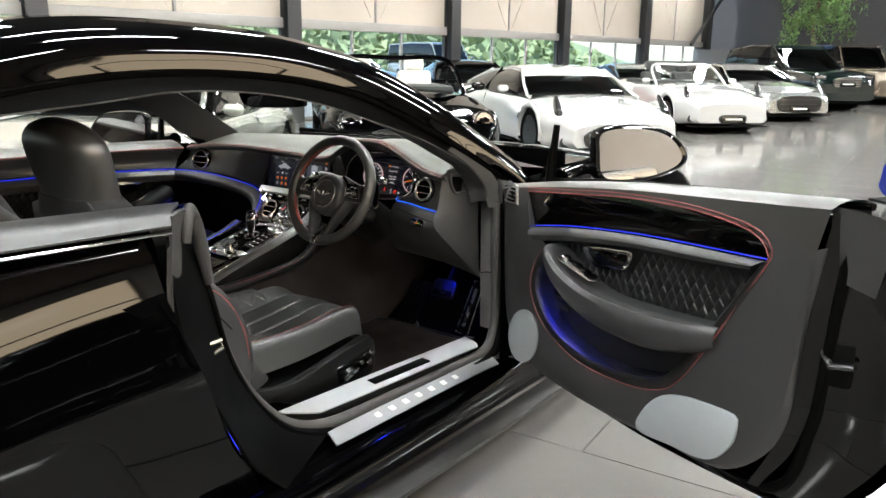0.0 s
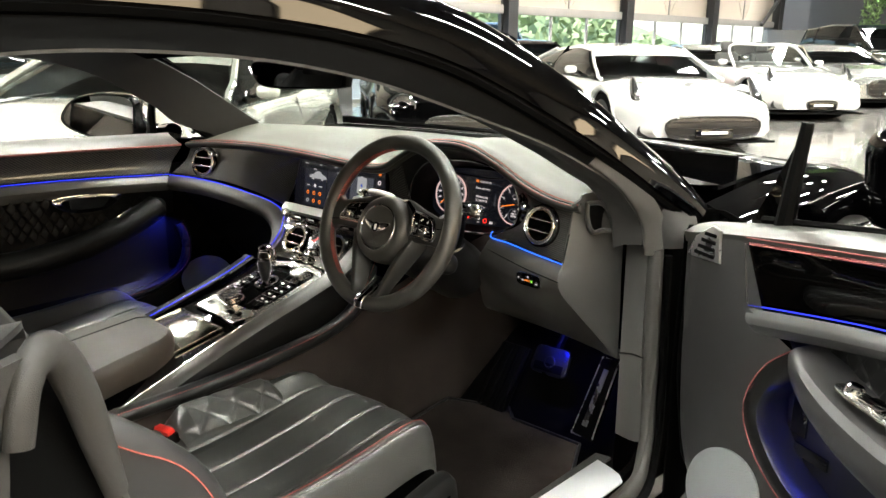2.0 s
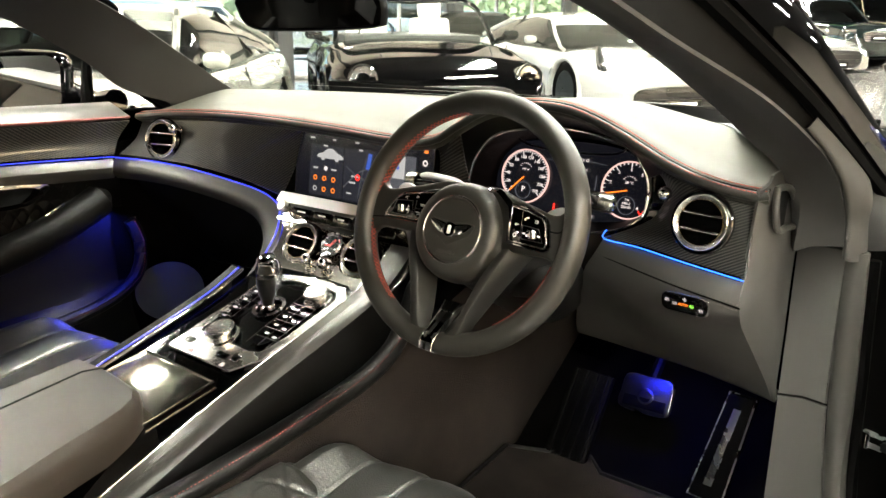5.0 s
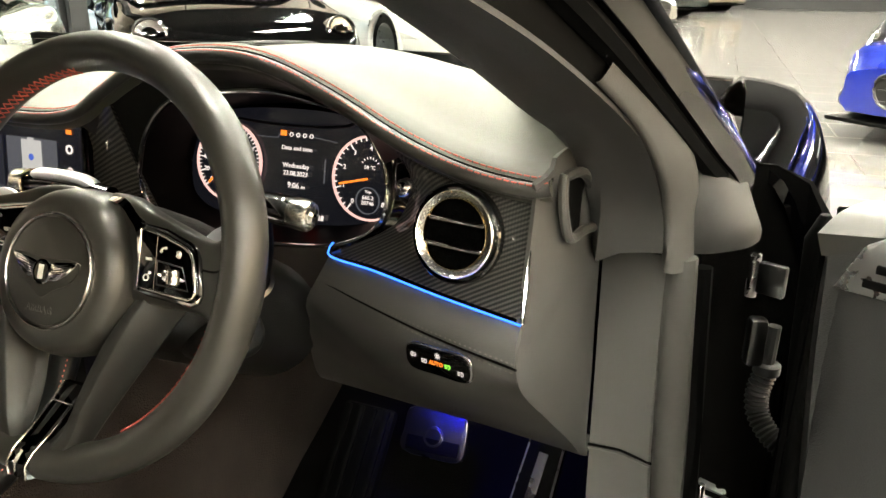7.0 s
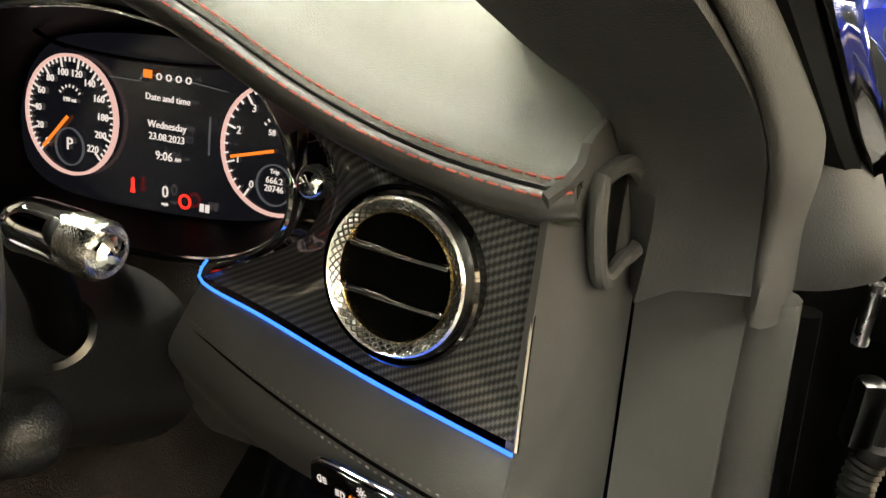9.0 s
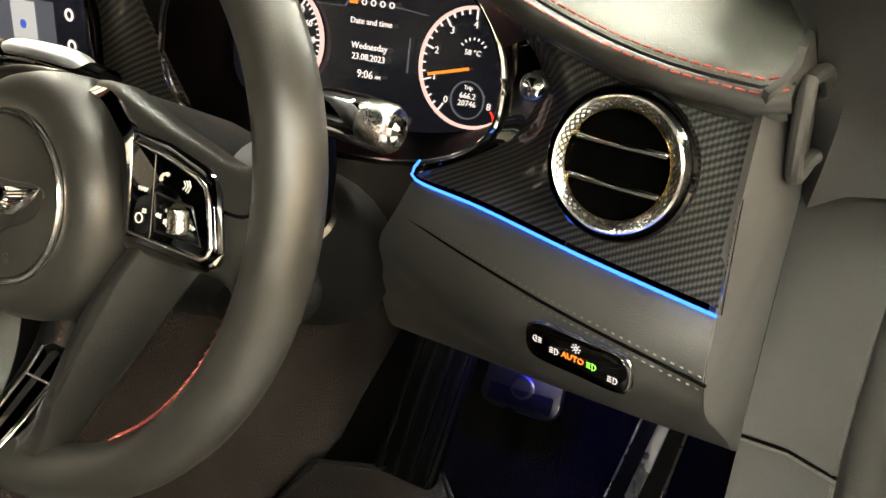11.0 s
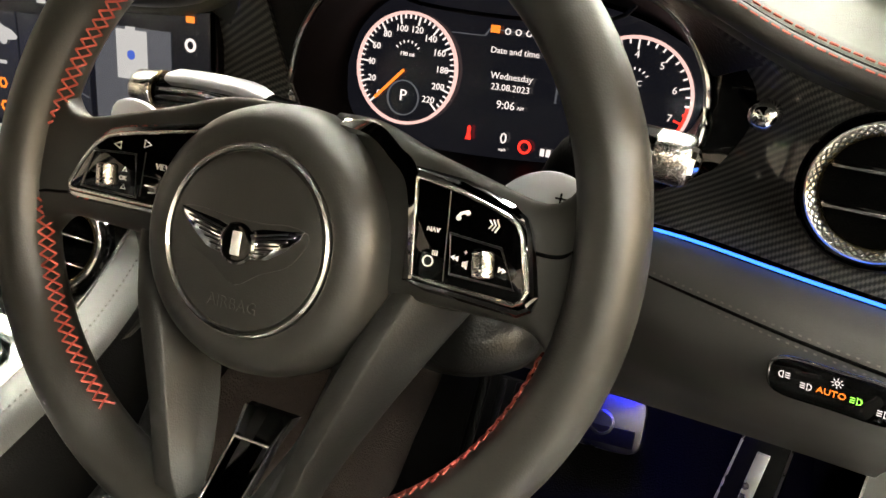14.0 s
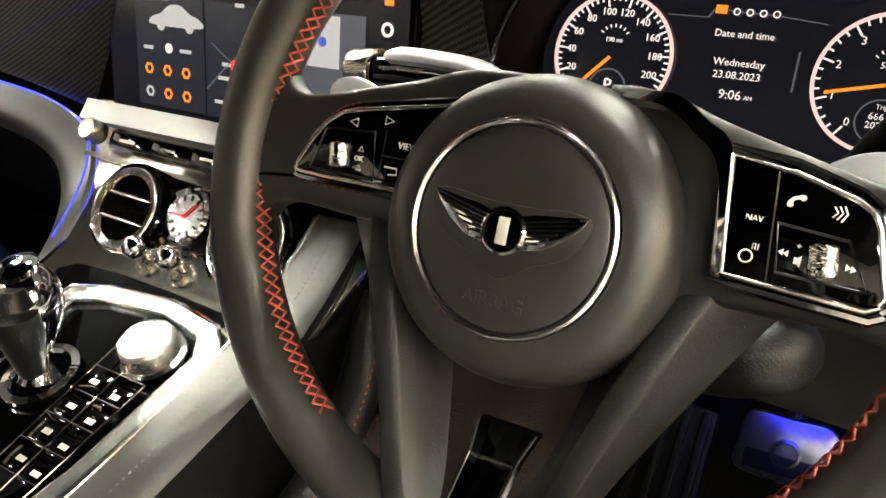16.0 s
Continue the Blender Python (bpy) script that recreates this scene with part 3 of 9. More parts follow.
# carbon fascia, passenger side: under the stitched edge down to the light strip
part("fascia", strip([[(-0.69, 0.227, 0.898), (-0.52, 0.222, 0.916), (-0.30, 0.219, 0.925), (-0.145, 0.217, 0.923)], [(-0.69, 0.205, 0.86), (-0.54, 0.205, 0.87), (-0.36, 0.212, 0.868), (-0.165, 0.216, 0.86)], [(-0.685, 0.155, 0.829), (-0.50, 0.184, 0.827), (-0.33, 0.205, 0.810), (-0.214, 0.218, 0.785)]], 50, 10, 0.004), CARBON, dash, "glossy carbon fibre fascia panel")
# leather pad below the strip, sweeping into the console
pad_low = [(-0.685, 0.145, 0.775), (-0.58, 0.165, 0.775), (-0.46, 0.18, 0.768), (-0.34, 0.193, 0.752), (-0.275, 0.198, 0.733), (-0.245, 0.190, 0.70), (-0.232, 0.165, 0.655), (-0.215, 0.10, 0.615), (-0.195, 0.0, 0.585)]
pad_top = [(-0.685, 0.146, 0.822), (-0.58, 0.166, 0.8235), (-0.46, 0.181, 0.818), (-0.34, 0.196, 0.804), (-0.255, 0.206, 0.789), (-0.205, 0.203, 0.765), (-0.178, 0.172, 0.722), (-0.155, 0.115, 0.685), (-0.142, 0.0, 0.645)]
mid = [tuple((a + b) / 2 - (0.018 if i == 1 else 0) for i, (a, b) in enumerate(zip(p, q))) for p, q in zip(pad_low, pad_top)]
part("knee_pad", strip([pad_top, mid, pad_low], 70, 10, 0.006), LEATHER_GREY, dash, "grey leather pad sweeping into the console")
part("stitching", stitches(curve([(p[0], p[1] - 0.006, p[2] - 0.010) for p in pad_top], 80), 0.006, 0.7, 0.0006), STITCH_GREY, dash)
part("light_strip", tube(curve([(p[0], p[1] - 0.002, p[2] + 0.001) for p in pad_top[:6]] + [(-0.178, 0.168, 0.728), (-0.157, 0.113, 0.692)], 80), 0.0012, 6), LED_BLUE, dash, "blue ambient light strip")
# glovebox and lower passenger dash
# charcoal front coloured near black for the shade under the dash
part("glovebox", strip([[(-0.69, 0.20, 0.775), (-0.45, 0.24, 0.765), (-0.26, 0.25, 0.735)], [(-0.69, 0.28, 0.66), (-0.45, 0.30, 0.66), (-0.25, 0.30, 0.66)], [(-0.69, 0.40, 0.52), (-0.45, 0.42, 0.52), (-0.25, 0.42, 0.52)]], 20, 10, 0.01), LEATHER_DARK, dash, "charcoal leather glovebox front, cabin shade darkened into its colour")
part("glovebox_latch", box(0.055, 0.006, 0.014, pose(-0.29, 0.262, 0.705, 35, 0, 0), 0.003), CHROME, dash)

# round vents
def vent(c, normal, r, parent, knob=None):
    m = facing(c, normal)
    v = part("air_vent", lathe([(r * 1.24, -0.004), (r * 1.24, 0.003), (r * 1.20, 0.0045), (r * 1.16, 0.001), (r * 1.08, 0.001), (r * 1.08, -0.004)], m, 56, closed=True), PIANO, parent, "round air vent with knurled bezel")
    part("bezel", lathe([(r * 1.09, -0.003), (r * 1.09, 0.007), (r * 1.06, 0.0085), (r * 1.03, 0.0072), (r * 0.90, 0.004), (r * 0.86, -0.01)], m, 72, closed=True), BRIGHT, v)
    bm = bmesh.new()
    n = 48
    for i in range(n):
        for s in (1, -1):
            a0, a1 = math.tau * i / n, math.tau * (i + s * 1.6) / n
            tube([m @ Vector((r * q * math.cos(a0 + (a1 - a0) * k / 4), r * q * math.sin(a0 + (a1 - a0) * k / 4), h)) for k, (q, h) in enumerate(((1.03, 0.0076), (1.0, 0.0068), (0.967, 0.0061), (0.933, 0.0053), (0.90, 0.0045)))], 0.00042, 4, bm=bm, cap=False)
    part("knurling", bm, DARKMETAL, v)
    part("inner_ring", lathe([(r * 0.885, 0.004), (r * 0.87, 0.0065), (r * 0.845, 0.004), (r * 0.84, -0.012)], m, 48, closed=True), BRASS, v, "warm metal inner ring")
    part("bore", lathe([(r * 0.85, 0.002), (r * 0.85, -0.035), (r * 0.3, -0.036), (0.001, -0.036)], m, 40), SUEDE, v)
    for h in (r * 0.32, -r * 0.32):
        w = math.sqrt((r * 0.85) ** 2 - h * h)
        part("vane", box(2 * w, 0.0042, 0.012, m @ at(0, h, 0.0), 0.0015), CHROME, v)
    if knob:
        part("organ_stop", lathe([(0.0095, -0.006), (0.0095, -0.003), (0.0045, -0.001), (0.0042, 0.008), (0.006, 0.0095), (0.0088, 0.012), (0.0100, 0.0155), (0.0094, 0.0195), (0.0070, 0.0228), (0.0035, 0.0246), (0.0004, 0.0250)], facing(knob, normal), 28), CHROME, parent, "chrome pull knob")
    return v


vent((0.6535, 0.181, 0.876), (-0.13, -0.96, 0.24), 0.0352, dash, (0.589, 0.230, 0.8975))
vent((-0.562, 0.190, 0.872), (0.22, -0.96, 0.2), 0.039, dash, (-0.525, 0.205, 0.895))

# driver's fascia and instrument binnacle
part("fascia", strip([[(0.546, 0.214, 0.953), (0.59, 0.212, 0.934), (0.655, 0.207, 0.914), (0.716, 0.204, 0.906)], [(0.576, 0.238, 0.915), (0.612, 0.212, 0.906), (0.66, 0.198, 0.893), (0.717, 0.193, 0.886)], [(0.578, 0.240, 0.885), (0.612, 0.207, 0.878), (0.66, 0.190, 0.868), (0.718, 0.181, 0.862)], [(0.557, 0.240, 0.851), (0.60, 0.203, 0.850), (0.655, 0.183, 0.843), (0.720, 0.168, 0.838)], [(0.494, 0.229, 0.818), (0.56, 0.205, 0.822), (0.64, 0.178, 0.82), (0.722, 0.158, 0.817)]], 36, 20, 0.003), CARBON, dash, "glossy carbon fibre fascia panel")
part("fascia", strip([[(0.130, 0.232, 0.925), (0.195, 0.226, 0.94), (0.228, 0.222, 0.952)], [(0.130, 0.236, 0.87), (0.195, 0.24, 0.87), (0.229, 0.25, 0.87)], [(0.130, 0.234, 0.80), (0.20, 0.24, 0.80), (0.25, 0.262, 0.80)]], 10, 8, 0.004), CARBON, dash, "glossy carbon fibre fascia panel")
part("binnacle_band", strip([[(0.541, 0.250, 0.941), (0.5525, 0.25, 0.914), (0.552, 0.25, 0.878), (0.538, 0.25, 0.849), (0.514, 0.25, 0.829), (0.489, 0.25, 0.818)], [(0.550, 0.224, 0.950), (0.577, 0.237, 0.915), (0.579, 0.239, 0.885), (0.558, 0.239, 0.850), (0.526, 0.236, 0.832), (0.494, 0.231, 0.819)]], 30, 5), PIANO, dash, "glossy black rim round the dials")
part("trim_edge", tube(curve([(0.718, 0.198, 0.913), (0.720, 0.178, 0.865), (0.724, 0.155, 0.815)], 12), 0.0012, 6), CHROME, dash)
part("light_strip", tube(curve([(0.496, 0.231, 0.829), (0.4945, 0.226, 0.816), (0.56, 0.200, 0.8195), (0.64, 0.174, 0.8175), (0.723, 0.153, 0.8145)], 40), 0.0011, 6), LED_ICE, dash, "ice blue ambient light strip")
# leather roll and knee panel under the driver's strip
part("knee_pad", strip([[(0.492, 0.228, 0.814), (0.56, 0.203, 0.816), (0.64, 0.177, 0.814), (0.722, 0.157, 0.811)], [(0.488, 0.214, 0.798), (0.56, 0.182, 0.797), (0.64, 0.156, 0.792), (0.724, 0.138, 0.792)], [(0.47, 0.215, 0.765), (0.56, 0.178, 0.760), (0.65, 0.156, 0.756), (0.727, 0.146, 0.758)], [(0.46, 0.235, 0.73), (0.56, 0.205, 0.715), (0.65, 0.20, 0.705), (0.731, 0.215, 0.695)], [(0.44, 0.262, 0.682), (0.55, 0.262, 0.662), (0.65, 0.275, 0.638), (0.736, 0.31, 0.612)], [(0.42, 0.318, 0.610), (0.55, 0.325, 0.600), (0.65, 0.345, 0.582), (0.739, 0.382, 0.548)], [(0.42, 0.40, 0.60), (0.55, 0.40, 0.592), (0.65, 0.41, 0.575), (0.739, 0.42, 0.548)]], 30, 26, 0.006), LEATHER_GREY, dash, "grey leather knee panel with stitched roll")
part("stitching", stitches(curve([(0.489, 0.2135, 0.797), (0.56, 0.1815, 0.796), (0.64, 0.1555, 0.791), (0.727, 0.1355, 0.786)], 40), 0.0052, 0.7, 0.0006), STITCH_GREY, dash)
part("stitching", stitches(curve([(0.488, 0.2125, 0.790), (0.56, 0.180, 0.789), (0.64, 0.154, 0.784), (0.727, 0.134, 0.779)], 40), 0.0052, 0.7, 0.0006), STITCH_GREY, dash)
part("groove", tube(curve([(0.4885, 0.2132, 0.7935), (0.56, 0.1808, 0.7925), (0.64, 0.1548, 0.7875), (0.727, 0.1348, 0.7825)], 40), 0.0011, 6), RUBBER, dash)
# light switch pod
lm = facing((0.6545, 0.1455, 0.7705), (-0.24, -0.94, -0.02)) @ pose(0, 0, 0, 0, 0, 4)
pill = loop2([(-0.037, 0.0), (-0.031, 0.0125), (0.0, 0.0135), (0.031, 0.0125), (0.037, 0.0), (0.031, -0.0125), (0.0, -0.0135), (-0.031, -0.0125)], 40)
sw = part("light_switch", slab(pill, 0.004, lm, 0.0015), CHROME, dash, "chrome rimmed light switch pod")
part("switch_face", slab([(x * 0.95, y * 0.88) for x, y in pill], 0.001, lm @ at(0, 0, 0.0042), 0.0003), PIANO, sw)
part("lettering", words("AUTO", 0.0056, lm @ at(-0.001, -0.001, 0.0056)), SCR_ORANGE, sw, "glowing orange lettering")
for x, y, mt, flip in ((0.012, -0.001, SCR_GREEN, 1), (-0.014, -0.0015, SCR_WHITE, 1), (-0.027, 0.002, SCR_WHITE, -1), (0.026, -0.004, SCR_WHITE, 1)):
    bm = tube([lm @ Vector((x + flip * q, y + r, 0.0054)) for q, r in ((0.0003, -0.0022), (0.002, -0.0016), (0.0027, 0), (0.002, 0.0016), (0.0003, 0.0022))], 0.0004, 4, closed=True)
    for k in (-1, 0, 1):
        box(0.0026, 0.0005, 0.0004, lm @ at(x - flip * 0.0022, y + 0.0015 * k, 0.0054), bm=bm)
    part("icon", bm, mt, sw, "glowing lamp symbol")
bm = lathe([(0.0014, 0), (0.0014, 0.0005), (0.0009, 0.0005), (0.0009, 0)], lm @ at(0.001, 0.0065, 0.0052), 12, closed=True)
for k in range(8):
    box(0.0012, 0.0005, 0.0004, lm @ at(0.001, 0.0065, 0.0054) @ pose(0, 0, 0, 0, 0, 45 * k) @ at(0.0026, 0, 0), bm=bm)
part("icon", bm, SCR_WHITE, sw)

# end cap of the dashboard with its grab loop
CAP_F = [(0.722, 0.178, 0.928), (0.720, 0.188, 0.905), (0.7215, 0.158, 0.812), (0.725, 0.139, 0.79), (0.728, 0.147, 0.757), (0.732, 0.216, 0.694), (0.737, 0.31, 0.611), (0.739, 0.370, 0.556)]
CAP_R = [(0.732, 0.212, 0.948), (0.739, 0.290, 0.900), (0.742, 0.326, 0.832), (0.742, 0.336, 0.78), (0.742, 0.345, 0.72), (0.742, 0.358, 0.66), (0.741, 0.370, 0.60), (0.740, 0.382, 0.553)]
part("end_cap", strip([CAP_F, [tuple(0.75 * a + 0.25 * b + (0.004 if k == 0 else 0) for k, (a, b) in enumerate(zip(p, q))) for p, q in zip(CAP_F, CAP_R)], [tuple(0.35 * a + 0.65 * b + (0.004 if k == 0 else 0) for k, (a, b) in enumerate(zip(p, q))) for p, q in zip(CAP_F, CAP_R)], CAP_R, [(x - 0.002, y * 0.4 + 0.395 * 0.6, z - 0.004) for x, y, z in CAP_R]], 50, 14, 0.004), LEATHER_GREY, dash, "grey leather dashboard end panel")
lp = [(0.736, 0.215, 0.928), (0.7415, 0.262, 0.922), (0.7455, 0.300, 0.892), (0.746, 0.307, 0.862), (0.743, 0.270, 0.866), (0.739, 0.236, 0.868), (0.737, 0.216, 0.900)]
part("end_vent", tube(curve(lp + lp[:1], 40)[:-1], 0.0048, 10, closed=True, up=(1, 0, 0)), LEATHER_GREY, dash, "grey loop round a small side vent")
part("end_vent_mesh", slab(loop2([(q[1], q[2]) for q in lp], 30), 0.003, axes((0.7355, 0, 0), (0, 1, 0), (0, 0, 1), (1, 0, 0)) @ at(0, 0, 0.0)), PLASTIC, dash)
# fine grille in the far corner of the dashboard
part("corner_grille", strip([[(0.545, 0.575, 0.963), (0.590, 0.50, 0.9675), (0.64, 0.385, 0.972), (0.69, 0.31, 0.970)], [(0.62, 0.60, 0.962), (0.68, 0.52, 0.964), (0.72, 0.42, 0.966), (0.735, 0.335, 0.966)]], 20, 4, 0.002, out=(0, 0, 1)), GRILLE_DARK, dash, "dark fine mesh in the dashboard corner")

# ---- instrument cluster ----
CL = axes((0.395, 0.322, 0.868), (1, 0, 0), Vector((0, 0.20, 0.98)).normalized(), Vector((0, -0.98, 0.20)).normalized())
shell_front = [(0.229, 0.25, 0.87), (0.245, 0.25, 0.915), (0.285, 0.25, 0.955), (0.36, 0.25, 0.971), (0.43, 0.25, 0.974), (0.508, 0.25, 0.958), (0.542, 0.25, 0.925), (0.551, 0.25, 0.885), (0.538, 0.25, 0.846), (0.487, 0.252, 0.819), (0.40, 0.262, 0.805), (0.28, 0.262, 0.805), (0.237, 0.253, 0.828)]
shell_back = [(0.238, 0.33, 0.87), (0.25, 0.335, 0.905), (0.285, 0.34, 0.932), (0.36, 0.343, 0.945), (0.43, 0.343, 0.945), (0.50, 0.34, 0.930), (0.535, 0.335, 0.905), (0.545, 0.33, 0.88), (0.53, 0.325, 0.848), (0.48, 0.318, 0.822), (0.40, 0.314, 0.812), (0.29, 0.314, 0.812), (0.245, 0.318, 0.832)]
cl = part("instrument_cluster", grid([curve(shell_front + shell_front[:1], 73)[:-1], curve(shell_back + shell_back[:1], 73)[:-1]], close_v=True), PLASTIC, coupe, "digital instrument cluster with two round dials", sharp=1.5)
# hood lining from the stitched brow to the cluster
brow = [(p.x, p.y + 0.012, p.z - 0.014) for p in edge if 0.17 < p.x < 0.60]
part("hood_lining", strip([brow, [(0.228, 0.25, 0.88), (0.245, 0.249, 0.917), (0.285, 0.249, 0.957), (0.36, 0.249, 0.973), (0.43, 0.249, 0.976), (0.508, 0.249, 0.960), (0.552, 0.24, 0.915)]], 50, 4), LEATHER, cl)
ring = curve(shell_front + shell_front[:1], 73)[:-1]
part("bezel", tube([(p.x, p.y - 0.003, p.z) for p in ring], 0.0028, 8, closed=True), CHROME, cl, "slim chrome surround")
part("screen", slab(loop2([(-0.165, 0.0), (-0.15, 0.045), (-0.1, 0.068), (0.0, 0.075), (0.08, 0.068), (0.142, 0.04), (0.146, 0.0), (0.12, -0.045), (0, -0.062), (-0.1, -0.06), (-0.15, -0.04)], 60), 0.002, CL @ at(0, 0, -0.006)), SCREEN, cl)


def dial(cx, cy, r, marks, parent, start, sweep, needle, red_from=None):
    m = CL @ at(cx, cy, 0.0)
    d = part("dial", lathe([(r * 0.96, -0.002), (r * 0.96, 0.0), (0.001, 0.0005)], m, 48), SCREEN, parent)
    part("dial_rim", lathe([(r, -0.001), (r, 0.002), (r * 0.955, 0.003), (r * 0.945, 0.0)], m, 60, closed=True), SCR_RIM, d, "glowing pale pink dial rim")
    bm, br = bmesh.new(), bmesh.new()
    n = (len(marks) - 1) * 4
    for i in range(n + 1):
        a = radians(start - sweep * i / n)
        ln = 0.16 if i % 4 == 0 else 0.07
        hot = red_from is not None and i / n > red_from
        box(r * ln, r * 0.028, 0.0008, m @ at(r * (0.94 - ln / 2) * math.cos(a), r * (0.94 - ln / 2) * math.sin(a), 0.0016) @ pose(0, 0, 0, 0, 0, math.degrees(a)), bm=br if hot else bm)
    part("scale_marks", bm, SCR_WHITE, d)
    if red_from is not None:
        for i in range(24):
            a = radians(start - sweep * (red_from + (1 - red_from) * i / 23))
            box(r * 0.05, r * 0.06, 0.0008, m @ at(r * 0.925 * math.cos(a), r * 0.925 * math.sin(a), 0.0014) @ pose(0, 0, 0, 0, 0, math.degrees(a)), bm=br)
        part("red_zone", br, SCR_RED, d, "glowing red zone")
    else:
        br.free()
    for i, s in enumerate(marks):
        a = radians(start - sweep * i / (len(marks) - 1))
        part("numeral", words(s, r * 0.165, m @ at(r * 0.71 * math.cos(a), r * 0.70 * math.sin(a), 0.0018)), SCR_WHITE, d)
    a = radians(needle)
    part("needle", box(r * 0.78, r * 0.05, 0.0012, m @ pose(0, 0, 0.003, 0, 0, needle) @ at(r * 0.42, 0, 0)), SCR_ORANGE, d, "orange needle")
    part("small_dial", lathe([(r * 0.32, 0.0), (r * 0.32, 0.0016), (r * 0.30, 0.0018), (r * 0.295, 0.0)], m @ at(0, -r * 0.52, 0.0012), 36, closed=True), SCR_GREY, d)
    bm = bmesh.new()
    for k in range(7):
        b = radians(145 - k * 18)
        box(r * 0.05, r * 0.02, 0.0006, m @ at(r * 0.26 * math.cos(b), r * (0.22 + 0.26 * math.sin(b)), 0.0016) @ pose(0, 0, 0, 0, 0, math.degrees(b)), bm=bm)
    part("scale_marks", bm, SCR_WHITE, d)
    return d


d1 = dial(-0.098, 0.006, 0.0475, ["0", "20", "40", "60", "80", "100", "120", "140", "160", "180", "200", "220"], cl, 225, 270, 226)
d1m = CL @ at(-0.098, 0.006, 0.0)
part("lettering", words("P", 0.014, d1m @ at(0, -0.023, 0.002)), SCR_WHITE, d1)
part("lettering", words("190 mi", 0.005, d1m @ at(0, 0.012, 0.002)), SCR_WHITE, d1)
d2 = dial(0.094, 0.006, 0.0475, ["0", "1", "2", "3", "4", "5", "6", "7", "8"], cl, 235, 290, 194, 0.82)
d2m = CL @ at(0.094, 0.006, 0.0)
part("lettering", words("58 °C", 0.006, d2m @ at(0, 0.012, 0.002)), SCR_WHITE, d2)
part("lettering", words("Trip", 0.0045, d2m @ at(0, -0.015, 0.002)), SCR_WHITE, d2)
part("lettering", words("666.2", 0.0065, d2m @ at(0, -0.0215, 0.002)), SCR_WHITE, d2)
part("lettering", words("20746", 0.0065, d2m @ at(0, -0.0275, 0.002)), SCR_WHITE, d2)
for s, sz, x, y, mt in (("Date and time", 0.0072, -0.003, 0.030, SCR_WHITE), ("Wednesday", 0.0076, -0.003, 0.010, SCR_WHITE), ("23.08.2023", 0.0076, -0.003, 0.001, SCR_WHITE), ("9:06", 0.0095, -0.005, -0.013, SCR_WHITE), ("AM", 0.004, 0.008, -0.014, SCR_WHITE), ("0", 0.013, -0.003, -0.040, SCR_WHITE), ("mph", 0.0036, -0.003, -0.049, SCR_WHITE)):
    part("lettering", words(s, sz, CL @ at(x, y, 0.001)), mt, cl)
bm = slab([(-0.06, 0.0), (-0.03, 0.0), (-0.026, 0.006), (0.02, 0.004), (0.05, 0.001), (0.05, 0.0018), (0.02, 0.0049), (-0.027, 0.0069), (-0.031, 0.0008), (-0.06, 0.0008)], 0.0006, CL @ at(0.0, 0.040, 0.0))
part("screen_line", bm, SCR_GREY, cl)
part("icon", box(0.008, 0.006, 0.0008, CL @ at(-0.022, 0.0465, 0.001), 0.0002), SCR_ORANGE, cl, "glowing orange warning symbol")
for k in range(4):
    part("icon", lathe([(0.0026, 0), (0.0026, 0.0008), (0.0017, 0.0008), (0.0017, 0)], CL @ at(-0.011 + k * 0.009, 0.0455, 0.001), 14, closed=True), SCR_WHITE, cl)
part("icon", slab([(-0.0025, -0.006), (0.0025, -0.006), (0.0012, 0.0), (0.0016, 0.004), (0, 0.006), (-0.0016, 0.004), (-0.0012, 0.0)], 0.0008, CL @ at(-0.034, -0.039, 0.001)), SCR_RED, cl, "glowing red belt symbol")
part("icon", lathe([(0.0058, 0), (0.0058, 0.0008), (0.0038, 0.0008), (0.0038, 0)], CL @ at(0.016, -0.044, 0.001), 24, closed=True), SCR_RED, cl, "glowing red ring")
for k in (-1, 1):
    part("icon", box(0.0035, 0.006, 0.0008, CL @ at(0.034 + 0.0025 * k, -0.046, 0.001)), SCR_WHITE, cl)
part("scroll_bar", box(0.0014, 0.028, 0.0008, CL @ at(0.036, 0.008, 0.001)), SCR_GREY, cl)
part("trim_piece", tube(curve([tuple(CL @ Vector(q)) for q in ((-0.115, 0.075, 0.03), (-0.085, 0.060, 0.02), (0.0, 0.056, 0.015), (0.075, 0.062, 0.02), (0.095, 0.080, 0.03))], 24), 0.0018, 6), DARKMETAL, cl)

# ---- steering wheel ----
WT = radians(22)
WH = axes((0.363, 0.0, 0.858), (1, 0, 0), (0, math.sin(WT), math.cos(WT)), (0, -math.cos(WT), math.sin(WT)))
RC, RR, RT = Vector((0.0, 0.016, -0.030)), 0.1745, 0.0182


def w(x, y, z=0.0):
    return WH @ Vector((x, y, z))


def rim_pt(a, rr=RR, dz=0.0):
    return w(RC.x + rr * math.cos(a), RC.y + rr * math.sin(a), RC.z + dz)


